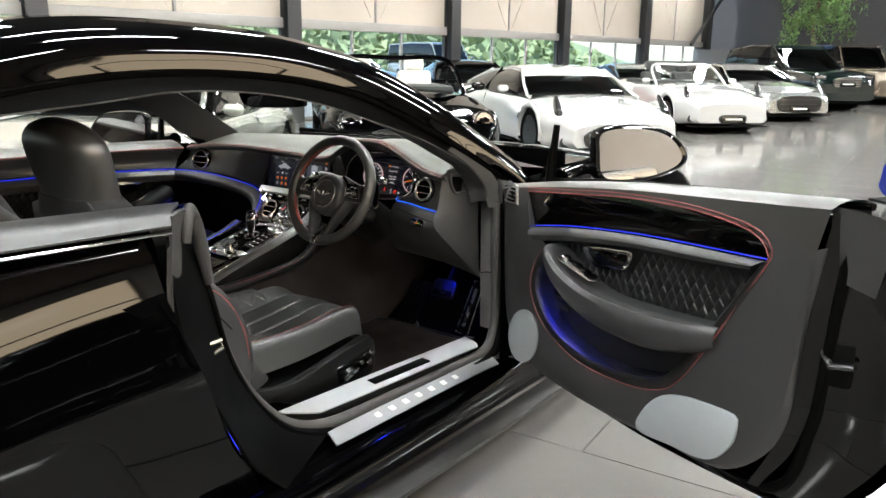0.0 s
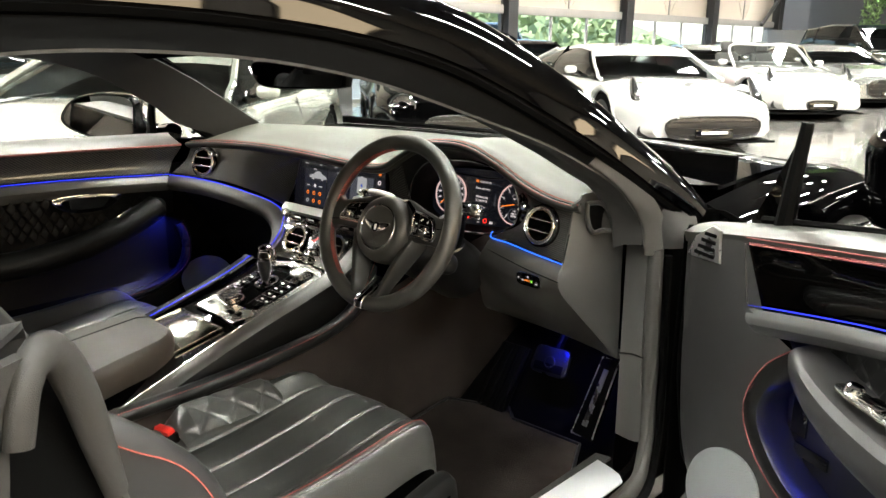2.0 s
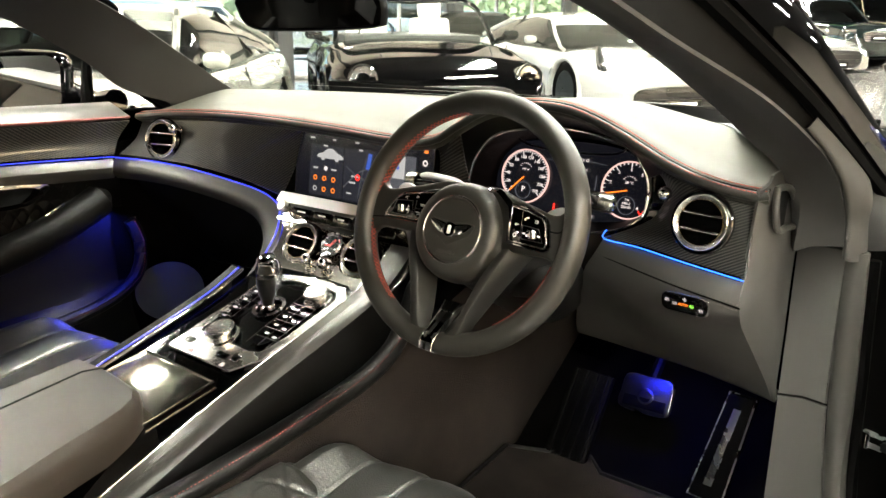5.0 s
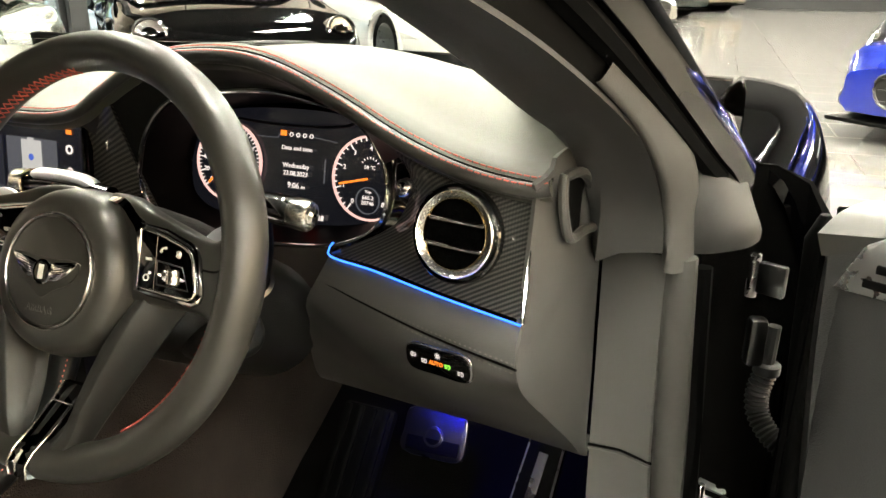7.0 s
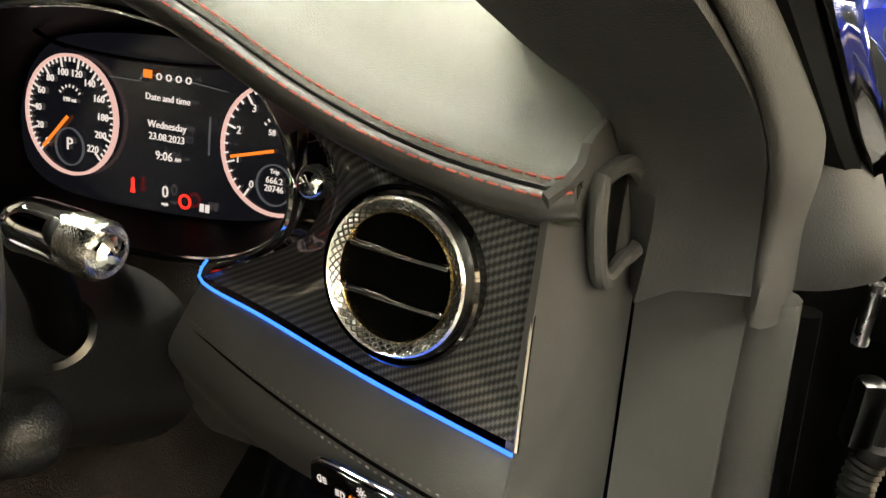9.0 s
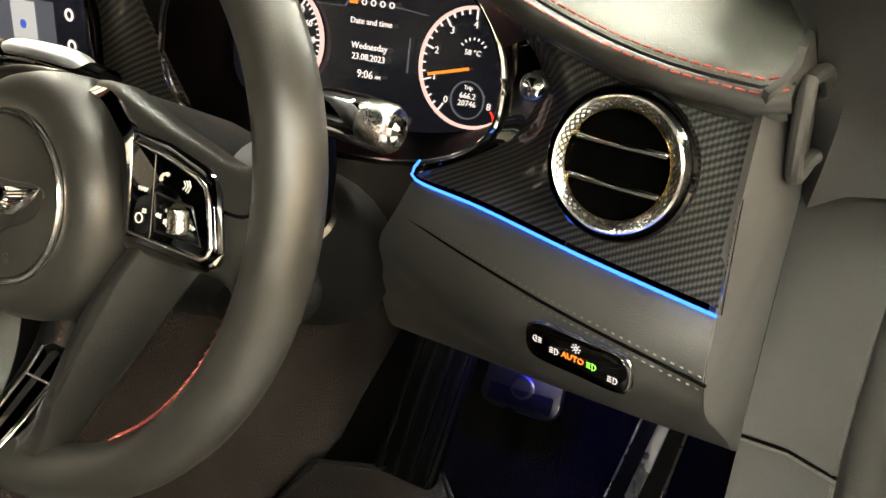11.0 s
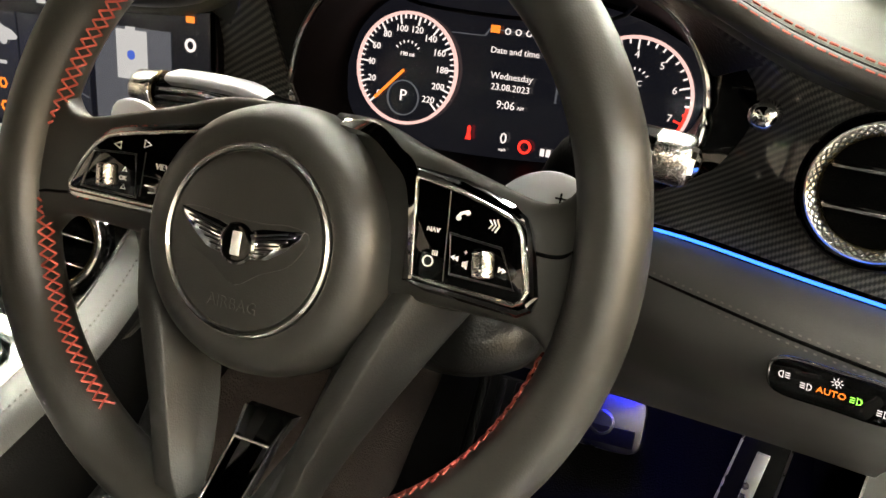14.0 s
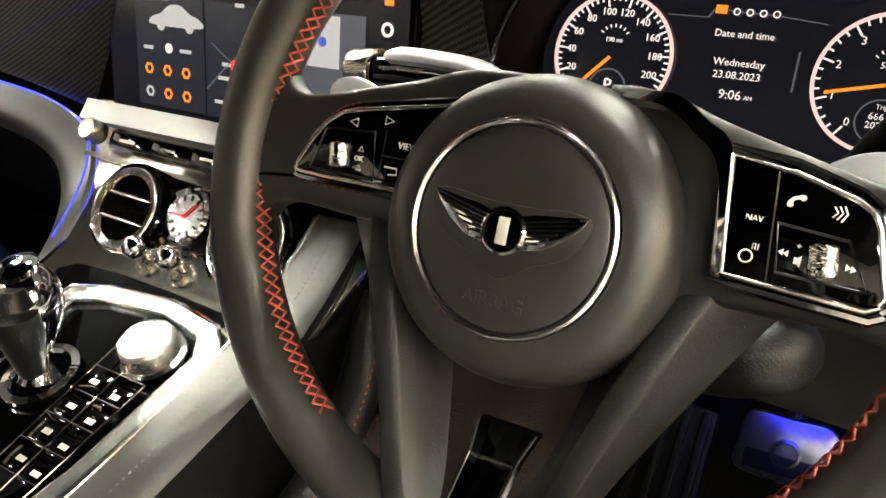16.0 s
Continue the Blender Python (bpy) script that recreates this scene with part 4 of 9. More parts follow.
rows = []
for k in range(96):
    a = math.tau * k / 96
    rows.append([rim_pt(a, RR + RT * 0.92 * math.cos(b), RT * math.sin(b) * (1.12 if math.sin(b) > 0 else 1.0)) for b in (math.tau * j / 16 for j in range(16))])
wheel = part("steering_wheel", grid(rows, close_v=True, close_u=True), LEATHER_WHEEL, coupe, "charcoal leather steering wheel with red cross stitching")
bm = bmesh.new()
for a0, a1 in ((100, 172), (188, 236), (304, 346)):
    n = int((a1 - a0) / 2.4)
    for i in range(n):
        b0, b1 = radians(a0 + (a1 - a0) * i / n), radians(a0 + (a1 - a0) * (i + 1) / n)
        for s in (0, 1):
            p, q = (b0, b1) if s else (b1, b0)
            tube([rim_pt(p, RR - RT * 0.90, 0.0085), rim_pt((p + q) / 2, RR - RT * 0.985, 0.004), rim_pt(q, RR - RT * 0.97, -0.002)], 0.0007, 4, bm=bm, cap=False)
part("stitching", bm, STITCH, wheel, "red cross stitching")
hub = part("hub", lathe([(0.060, -0.072), (0.069, -0.064), (0.0722, -0.052), (0.0726, -0.040), (0.0715, -0.028), (0.0690, -0.019), (0.0655, -0.0130), (0.0610, -0.0092), (0.056, -0.0074), (0.0525, -0.0068), (0.049, -0.0072), (0.0485, -0.012)], WH, 72), LEATHER_WHEEL, wheel, "leather airbag hub", sharp=1.3)
HF = WH @ at(0, 0, -0.006)
part("airbag_cover", lathe([(0.0460, -0.004), (0.0445, 0.0005), (0.040, 0.0022), (0.02, 0.003), (0.001, 0.0032)], HF, 56), LEATHER_WHEEL, hub)
part("chrome_ring", lathe([(0.0485, -0.004), (0.0482, 0.0008), (0.0470, 0.0018), (0.0457, 0.0006), (0.0456, -0.004)], HF, 72, closed=True), BRIGHT, hub)
emb = slab(loop2([(-0.038, 0.010), (-0.026, 0.0125), (-0.012, 0.011), (0.012, 0.011), (0.026, 0.0125), (0.038, 0.009), (0.030, -0.006), (0.014, -0.014), (0.0, -0.022), (-0.014, -0.014), (-0.030, -0.006)], 48), 0.0016, HF @ at(0, 0, 0.0022), 0.0006)
part("badge_recess", emb, LEATHER_WHEEL, hub)
for s in (1, -1):
    wing = [(0.004 * s, 0.006), (0.013 * s, 0.0085), (0.036 * s, 0.0115), (0.034 * s, 0.007), (0.027 * s, 0.0), (0.018 * s, -0.006), (0.008 * s, -0.008)]
    if s < 0:
        wing = wing[::-1]
    b = part("badge_wing", slab(wing, 0.0016, HF @ at(0, 0, 0.0036), 0.0005), CHROME, hub, "winged chrome badge")
    bm = bmesh.new()
    for k in range(7):
        tube([w(0.007 * s, 0.004 - k * 0.0017, -0.0006), w((0.035 - 0.0038 * k) * s, 0.0105 - k * 0.0028, -0.0005)], 0.0005, 4, bm=bm)
    part("feather", bm, DARKMETAL, hub)
part("badge_disc", lathe([(0.0098, 0), (0.0098, 0.0022), (0.0086, 0.003), (0.0084, 0.0024), (0.001, 0.0026)], HF @ at(0, -0.001, 0.0036), 32), PIANO, hub)
part("badge_ring", lathe([(0.0105, 0), (0.0105, 0.0022), (0.0093, 0.0030), (0.0090, 0.0022)], HF @ at(0, -0.001, 0.0038), 32, closed=True), CHROME, hub)
part("badge_mark", box(0.0052, 0.0118, 0.001, HF @ at(0, -0.001, 0.0067), 0.0004), WHITE_MARK, hub)
part("lettering", words("AIRBAG", 0.0085, HF @ at(0.0, -0.032, 0.0024), 0.0006), LEATHER_WHEEL, hub)

# side spokes with their key pads
for s in (1, -1):
    top = [(0.020, 0.073), (0.045, 0.0715), (0.075, 0.0615), (0.105, 0.0535), (0.130, 0.0470), (0.143, 0.0462), (0.152, 0.0520), (0.160, 0.068)]
    low = [(0.020, -0.014), (0.060, -0.014), (0.090, -0.0135), (0.118, -0.0125), (0.138, -0.0125), (0.149, -0.0165), (0.156, -0.026), (0.163, -0.043)]
    rows = []
    for a, b in zip(curve([(x, y, 0) for x, y in top], 26), curve([(x, y, 0) for x, y in low], 26)):
        u = len(rows) / 25
        zf, zb = -0.027 + 0.004 * u - 0.010 * max(0.0, 0.25 - u) / 0.25, -0.062 + 0.018 * u
        ring = []
        for k in range(28):
            c, n = math.cos(math.tau * k / 28), math.sin(math.tau * k / 28)
            c, n = math.copysign(abs(c) ** 0.45, c), math.copysign(abs(n) ** 0.45, n)
            q = a.lerp(b, 0.5 - 0.5 * c)
            ring.append(w(q.x * s, q.y, (zf + zb) / 2 + (zf - zb) / 2 * n))
        rows.append(ring)
    part("spoke", grid(rows, close_v=True, cap=True), LEATHER_WHEEL, wheel, sharp=1.2)
    seam = [(0.128, 0.0255), (0.142, 0.0230), (0.153, 0.0235), (0.1605, 0.029)] if s > 0 else [(-0.128, 0.0025), (-0.142, 0.0005), (-0.155, -0.001), (-0.163, -0.004)]
    part("seam", tube(curve([w(x, y, -0.0225 - 0.0005 * k) for k, (x, y) in enumerate(seam)], 16), 0.0009, 6), RUBBER, wheel)
    pad = [(0.082, 0.047), (0.106, 0.0437), (0.128, 0.0374), (0.1335, 0.034), (0.1365, 0.029), (0.143, 0.006), (0.142, 0.0015), (0.138, -0.0012), (0.097, 0.0006), (0.087, 0.0016)][::-1] if s > 0 else [(-0.045, 0.049), (-0.095, 0.0405), (-0.104, 0.038), (-0.112, 0.0325), (-0.119, 0.0235), (-0.127, 0.009), (-0.1265, 0.006), (-0.123, 0.005), (-0.05, 0.0055)]
    pm = WH @ at(0, 0, -0.021)
    pd = part("key_pad", slab(pad, 0.0062, pm, 0.0008), PIANO, wheel, "glossy black key pad with thin chrome frame")
    part("pad_rim", tube([pm @ Vector((x, y, 0.0058)) for x, y in pad], 0.0012, 8, closed=True), BRIGHT, pd, "thin chrome frame")
    mid_p = (sum(x for x, y in pad) / len(pad), sum(y for x, y in pad) / len(pad))
    part("pad_bezel", tube([pm @ Vector((x + (x - mid_p[0]) * 0.10, y + (y - mid_p[1]) * 0.16, 0.0015)) for x, y in pad], 0.0026, 8, closed=True), DARK_CHROME, pd, "dark polished outer frame")
    K = pm @ at(0, 0, 0.0064)
    rx, ry = (0.121, 0.0136) if s > 0 else (-0.101, 0.0168)
    part("roller", lathe([(0.0042, -0.0062), (0.0052, -0.0052), (0.0052, 0.0052), (0.0042, 0.0062)], K @ at(rx, ry, 0.0005) @ pose(0, 0, 0, 90, 0, 8), 20), KNURL, pd, "knurled metal roller")
    fr_ = ((0.103, 0.0245), (0.128, 0.0225), (0.137, 0.0055), (0.106, 0.006)) if s > 0 else ((-0.112, 0.029), (-0.083, 0.031), (-0.079, 0.008), (-0.118, 0.008))
    part("pad_frame", tube([K @ Vector((x, y, 0)) for x, y in fr_], 0.0007, 5, closed=True), DARKMETAL, pd)
    bm = bmesh.new()
    if s < 0:
        part("lettering", words("VIEW", 0.0046, K @ at(-0.063, 0.0266, 0)), WHITE_MARK, pd)
        part("lettering", words("OK", 0.0036, K @ at(-0.0895, 0.0168, 0)), WHITE_MARK, pd)
        for x, y, dd in ((-0.096, 0.0342, -1), (-0.076, 0.0374, 1)):
            tube([K @ Vector((x + q * dd, y + r, 0)) for q, r in ((-0.002, -0.002), (-0.002, 0.002), (0.0026, 0))], 0.00035, 4, closed=True, bm=bm)
        for x, y in ((-0.089, 0.0216), (-0.0885, 0.0122)):
            tube([K @ Vector((x + q, y + r, 0)) for q, r in ((-0.0014, -0.001), (0.0014, -0.001), (0, 0.0014))], 0.0003, 4, closed=True, bm=bm)
        tube([K @ Vector(q) for q in ((-0.074, 0.0155, 0), (-0.067, 0.0155, 0), (-0.0665, 0.0125, 0), (-0.071, 0.012, 0))], 0.0005, 5, bm=bm)
        part("divider", box(0.0006, 0.024, 0.0005, K @ at(-0.0765, 0.021, -0.0002)), DARKMETAL, pd)
        part("divider", box(0.020, 0.0006, 0.0005, K @ at(-0.066, 0.0205, -0.0002)), DARKMETAL, pd)
    else:
        part("lettering", words("NAV", 0.0032, K @ at(0.0945, 0.0245, 0)), WHITE_MARK, pd)
        part("lettering", words("+", 0.0036, K @ at(0.112, 0.0172, 0)), WHITE_MARK, pd)
        tube([K @ Vector(q) for q in ((0.105, 0.0325, 0), (0.1065, 0.0345, 0), (0.109, 0.0355, 0))], 0.0008, 5, bm=bm)
        for x, y in ((0.105, 0.0325), (0.109, 0.0355)):
            lathe([(0.0012, 0), (0.0012, 0.0005), (0.0004, 0.0005)], K @ at(x + 0.0006, y - 0.0004, 0), 8, bm=bm)
        for k in range(3):
            tube([K @ Vector((0.1205 + 0.0016 * k, 0.030 - 0.0006 * k, 0)), K @ Vector((0.122 + 0.0016 * k, 0.032, 0)), K @ Vector((0.1205 + 0.0016 * k, 0.034 + 0.0004 * k, 0))], 0.00035, 5, bm=bm)
        lathe([(0.0027, 0), (0.0027, 0.0005), (0.0021, 0.0005), (0.0021, 0)], K @ at(0.0945, 0.0098, 0), 18, closed=True, bm=bm)
        for k in range(3):
            box(0.0004, 0.0024, 0.0004, K @ at(0.0962 + 0.001 * k, 0.0140, 0), bm=bm)
        for x, y, dd in ((0.1062, 0.0140, -1), (0.1080, 0.0138, -1), (0.1295, 0.0130, 1), (0.1313, 0.0127, 1)):
            slab([(-0.0009 * dd, -0.0013), (-0.0009 * dd, 0.0013), (0.0010 * dd, 0)][::dd], 0.0005, K @ at(x, y, 0), bm=bm)
        slab([(-0.0012, -0.0012), (0.0, -0.0012), (0.0012, -0.0022), (0.0012, 0.0022), (0.0, 0.0012), (-0.0012, 0.0012)], 0.0005, K @ at(0.1125, 0.0118, 0), bm=bm)
        part("divider", tube([K @ Vector((0.0995, 0.0435, -0.0003)), K @ Vector((0.1035, 0.002, -0.0003))], 0.0004, 4), DARKMETAL, pd)
    part("icon", bm, WHITE_MARK, pd)["kind"] = "stuff"

# lower spokes: outer wall, proud band, recessed panel
for s in (1, -1):
    wall = [(0.118, -0.002, -0.052), (0.098, -0.035, -0.050), (0.074, -0.078, -0.046), (0.056, -0.115, -0.040), (0.046, -0.145, -0.032), (0.034, -0.165, -0.026)]
    fold = [(0.088, 0.004, -0.032), (0.074, -0.040, -0.020), (0.0610, -0.075, -0.0175), (0.0500, -0.105, -0.0165), (0.041, -0.137, -0.016), (0.027, -0.160, -0.014)]
    band = [(0.078, 0.000, -0.034), (0.061, -0.040, -0.0215), (0.048, -0.075, -0.019), (0.0390, -0.105, -0.018), (0.030, -0.134, -0.0175), (0.016, -0.152, -0.0155)]
    pit = [(0.060, -0.012, -0.050), (0.049, -0.045, -0.046), (0.039, -0.076, -0.043), (0.032, -0.103, -0.038), (0.024, -0.130, -0.028), (0.013, -0.149, -0.018)]
    inner = [(0.045, -0.030, -0.058), (0.038, -0.055, -0.054), (0.032, -0.082, -0.051), (0.026, -0.106, -0.046), (0.0175, -0.127, -0.034), (0.0115, -0.148, -0.019)]
    lines = [curve([w(x * s, y, z) for x, y, z in q], 26) for q in (wall, fold, band, pit, inner, [(0.5 * (a[0] + b[0]), 0.5 * (a[1] + b[1]), min(a[2], b[2]) - 0.010) for a, b in zip(wall, inner)])]
    rows = []
    for i in range(26):
        q = [ln[i] for ln in lines]
        r = []
        for k in range(6):
            for e, f in ((q[k - 1], 0.06), (q[(k + 1) % 6], 0.06)):
                r.append(q[k].lerp(e, f))
        rows.append(r)
    part("lower_spoke", grid(rows, close_v=True, cap=True), SPOKE, wheel, "satin black lower spoke", sharp=1.0)
stations = [(-0.099, -0.058, 0.017), (-0.112, -0.047, 0.0135), (-0.136, -0.027, 0.0125), (-0.150, -0.0135, 0.0120), (-0.160, -0.0085, 0.0115), (-0.172, -0.012, 0.011)]
prof = ((-1.0, -0.006), (-0.92, 0.002), (-0.55, 0.0005), (0.0, 0.002), (0.55, 0.0005), (0.92, 0.002), (1.0, -0.006))
foot = part("spoke_foot", grid([[w(h * u, y, z + d) for u, d in prof] for y, z, h in stations], close_v=True, cap=True), DARK_CHROME, wheel, "dark polished insert at the foot of the spokes", sharp=0.2)
for u in (-0.92, 0.92):
    part("foot_edge", tube([w(h * u, y, z + 0.0024) for y, z, h in stations], 0.0009, 6), BRIGHT, foot, "bright chrome edge")
part("foot_edge", tube([w(0.0128 * u, -0.1135, -0.0435) for u in (-0.9, 0, 0.9)], 0.0008, 6), BRIGHT, foot)
# bright band from hub to right pad
part("hub_arch", strip([[w(0.030, 0.0690, -0.032), w(0.053, 0.0685, -0.023), w(0.068, 0.0595, -0.020), w(0.0815, 0.0475, -0.016), w(0.087, 0.002, -0.016)], [w(0.029, 0.0655, -0.028), w(0.050, 0.0625, -0.0205), w(0.0645, 0.0535, -0.0175), w(0.0770, 0.0405, -0.0160), w(0.0845, 0.0, -0.018)]], 28, 4, 0.004, out=(0, -0.93, 0.37)), CHROME, wheel, "polished metal band beside the hub")

# column shroud, stalks, paddles
def ring_at(z, rx, ry, cy=0.0, n=28):
    return [w(rx * math.cos(math.tau * k / n), cy + ry * math.sin(math.tau * k / n), z) for k in range(n)]


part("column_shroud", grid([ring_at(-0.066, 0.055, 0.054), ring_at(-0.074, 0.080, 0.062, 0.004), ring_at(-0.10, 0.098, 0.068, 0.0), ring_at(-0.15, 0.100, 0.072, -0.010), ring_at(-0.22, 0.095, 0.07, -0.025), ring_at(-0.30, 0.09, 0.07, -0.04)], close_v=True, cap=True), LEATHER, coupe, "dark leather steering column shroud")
part("column_boss", tube(curve([w(0.04, -0.05, -0.15), w(0.08, -0.045, -0.125), w(0.102, -0.038, -0.125), w(0.11, -0.035, -0.15)], 16), [0.02] + [0.023] * 13 + [0.02, 0.012], 14), LEATHER, coupe)
for s, tip in ((1, (0.558, 0.099, 0.902)), (-1, (0.203, 0.113, 0.888))):
    tip = Vector(tip)
    if s > 0:
        way, rs = [(0.452, 0.155, 0.800), (0.480, 0.132, 0.848), (0.497, 0.112, 0.888), (0.512, 0.103, 0.903), (0.540, 0.1, 0.9035)], [0.013, 0.0125, 0.0125, 0.0125, 0.0115]
    else:
        way, rs = [(0.315, 0.122, 0.882), (0.29, 0.121, 0.886), (0.255, 0.117, 0.889), (0.224, 0.114, 0.889)], [0.0125, 0.0135, 0.0135, 0.0128]
    d_ = (tip - Vector(way[-1])).normalized()
    st = part("stalk", tube(curve(way, 16), [rs[0] + (rs[-1] - rs[0]) * k / 15 for k in range(16)], 18, flat=0.85), PLASTIC if s > 0 else PIANO, coupe, "column stalk with knurled chrome tip")
    if s < 0:
        part("stalk_cap", tube(curve([(0.228, 0.114, 0.899), (0.255, 0.116, 0.899), (0.285, 0.120, 0.896), (0.305, 0.123, 0.889)], 12), [0.006] + [0.0105] * 8 + [0.010, 0.008, 0.003], 14, flat=0.55), PLATE_DIM, st)
        part("stalk_edge", tube(curve([(0.230, 0.1015, 0.8945), (0.27, 0.1030, 0.895), (0.304, 0.109, 0.888), (0.27, 0.1040, 0.8815), (0.232, 0.1025, 0.8815)], 24), 0.0012, 6), CHROME, st)
        part("stalk_button", tube([(0.236, 0.1045, 0.8735), (0.268, 0.1075, 0.8735)], [0.0048, 0.0048], 12, flat=0.8), CHROME, st)
        part("tip_ring", lathe([(0.0136, 0), (0.0136, 0.0022), (0.012, 0.0024), (0.012, 0)], facing(tip - d_ * 0.0195, d_), 28, closed=True), BRASS, st)
    part("stalk_tip", lathe([(0.0112, 0), (0.0132, 0.002), (0.0132, 0.016), (0.0115, 0.019), (0.0092, 0.0185), (0.001, 0.0175)], facing(tip - d_ * 0.018, d_), 32), KNURL, st)
    if s > 0:
        part("sleeve", tube(curve([(0.503, 0.108, 0.898), (0.514, 0.103, 0.9032), (0.530, 0.101, 0.9035), (0.543, 0.1, 0.9033)], 12), [0.010, 0.0128] + [0.0132] * 9 + [0.0125], 20), DARK_CHROME, st, "polished sleeve")
        part("tip_lens", lathe([(0.0085, 0), (0.0075, 0.003), (0.004, 0.005), (0.001, 0.0055)], facing(tip, d_), 12), CHROME, st, "faceted clear end", sharp=0.1)
        part("stalk_collar", lathe([(0.021, 0), (0.0225, 0.003), (0.019, 0.006), (0.016, 0.002)], facing((0.452, 0.152, 0.806), (0.3, -0.55, 0.75)), 32, closed=True), DARKMETAL, st)
    pb = loop2([(0.104, 0.026), (0.124, 0.030), (0.140, 0.036), (0.150, 0.048), (0.147, 0.059), (0.132, 0.062), (0.116, 0.056), (0.106, 0.044)], 28)
    pb = [(x * s, y) for x, y in pb][::s]
    pdl = part("paddle", slab(pb, 0.007, WH @ at(0, 0, -0.067), 0.002), PLATE, wheel, "satin metal gear paddle")
    part("lettering", words("+" if s > 0 else "-", 0.012, WH @ at(0.140 * s, 0.0485, -0.0595)), PLASTIC, pdl)

# ---- centre stack and console ----
stack = part("centre_stack", strip([[(-0.215, 0.222, 0.795), (0.02, 0.226, 0.797), (0.155, 0.226, 0.797)], [(-0.20, 0.208, 0.765), (0.0, 0.205, 0.765), (0.16, 0.205, 0.765)], [(-0.17, 0.172, 0.722), (0.0, 0.168, 0.722), (0.165, 0.172, 0.722)], [(-0.145, 0.118, 0.690), (0.0, 0.108, 0.686), (0.16, 0.118, 0.690)], [(-0.14, 0.08, 0.676), (0.0, 0.08, 0.676), (0.15, 0.085, 0.678)]], 24, 20, 0.004), STACK, coupe, "glossy black centre stack")
SM = axes((-0.010, 0.222, 0.858), (1, 0, 0), Vector((0, 0.12, 0.99)).normalized(), Vector((0, -0.99, 0.12)).normalized())
scr = part("touch_screen", box(0.345, 0.134, 0.012, SM @ at(0.017, 0, 0), 0.003), PIANO, coupe, "wide touch screen showing car and map")
part("display", box(0.334, 0.124, 0.002, SM @ at(0.017, 0, 0.0062)), SCREEN, scr)
part("tile", box(0.086, 0.098, 0.001, SM @ at(-0.070, -0.005, 0.0078)), SCR_MAP, scr)
part("tile", box(0.080, 0.098, 0.001, SM @ at(0.016, -0.005, 0.0078)), SCR_MAP, scr)
part("tile", box(0.082, 0.098, 0.001, SM @ at(0.105, -0.005, 0.0078)), SCR_GREY, scr)
part("tile", box(0.032, 0.040, 0.001, SM @ at(0.106, 0.022, 0.0088)), SCR_SOFT, scr)
part("icon", lathe([(0.004, 0), (0.004, 0.0006), (0.001, 0.0006)], SM @ at(0.106, 0.022, 0.0096), 14), SCR_BLUE, scr)
car_icon = slab(loop2([(-0.030, -0.006), (-0.029, 0.001), (-0.018, 0.004), (-0.008, 0.011), (0.006, 0.012), (0.018, 0.005), (0.028, 0.002), (0.031, -0.006)], 36), 0.001, SM @ at(-0.060, 0.026, 0.0085))
for k in (-1, 1):
    lathe([(0.005, 0), (0.005, 0.0006), (0.001, 0.0006)], SM @ at(-0.060 + 0.018 * k, 0.020, 0.0095), 14, bm=car_icon)
part("car_picture", car_icon, SCR_SOFT, scr)
for r in range(2):
    for c in range(3):
        part("icon", lathe([(0.0055, 0), (0.0055, 0.0006), (0.0035, 0.0006), (0.003, 0)], SM @ at(-0.097 + c * 0.024, -0.020 - 0.021 * r, 0.0086), 6, closed=True), SCR_SOFT if (r, c) == (1, 0) else SCR_ORANGE, scr, "glowing heater symbol")
part("icon", lathe([(0.0045, 0), (0.0045, 0.0006), (0.001, 0.0006)], SM @ at(-0.070, 0.000, 0.0086), 14), SCR_WHITE, scr)
bm = bmesh.new()
for x, y, ln in ((-0.124, -0.006, 0.012), (-0.076, -0.006, 0.014), (-0.10, 0.038, 0.010), (-0.010, 0.038, 0.010), (0.078, 0.038, 0.010), (-0.02, -0.012, 0.022), (-0.028, -0.024, 0.016), (-0.035, -0.045, 0.012), (0.07, -0.040, 0.02), (-0.135, 0.051, 0.012), (-0.078, 0.051, 0.008), (-0.02, 0.051, 0.010)):
    box(ln, 0.0032, 0.0005, SM @ at(x + 0.027, y + 0.005, 0.0087), bm=bm)
part("text_bars", bm, SCR_SOFT, scr)
bm = bmesh.new()
for pts in (((-0.050, -0.030), (-0.030, -0.012), (-0.008, 0.004), (0.020, 0.012)), ((-0.044, 0.010), (-0.020, -0.004), (0.028, -0.020)), ((-0.012, -0.045), (-0.006, -0.010), (0.004, 0.030))):
    tube(curve([SM @ Vector((x + 0.027, y, 0.0086)) for x, y in pts], 14), 0.0008, 4, bm=bm)
part("map_roads", bm, SCR_GREY, scr)
part("map_route", box(0.009, 0.030, 0.0006, SM @ at(0.038, 0.024, 0.0088) @ pose(0, 0, 0, 0, 0, -10)), SCR_BLUE, scr)
part("map_pin", lathe([(0.006, 0), (0.006, 0.0006), (0.0035, 0.0006), (0.0035, 0)], SM @ at(0.012, -0.008, 0.0086), 16, closed=True), SCR_RED, scr)
part("icon", box(0.008, 0.005, 0.0006, SM @ at(0.167, 0.056, 0.0085)), SCR_ORANGE, scr)
for k in range(3):
    part("icon", lathe([(0.0055, 0), (0.0055, 0.0006), (0.0032, 0.0006), (0.0032, 0)], SM @ at(0.166, 0.036 - 0.026 * k, 0.0076), 16, closed=True), SCR_WHITE, scr)
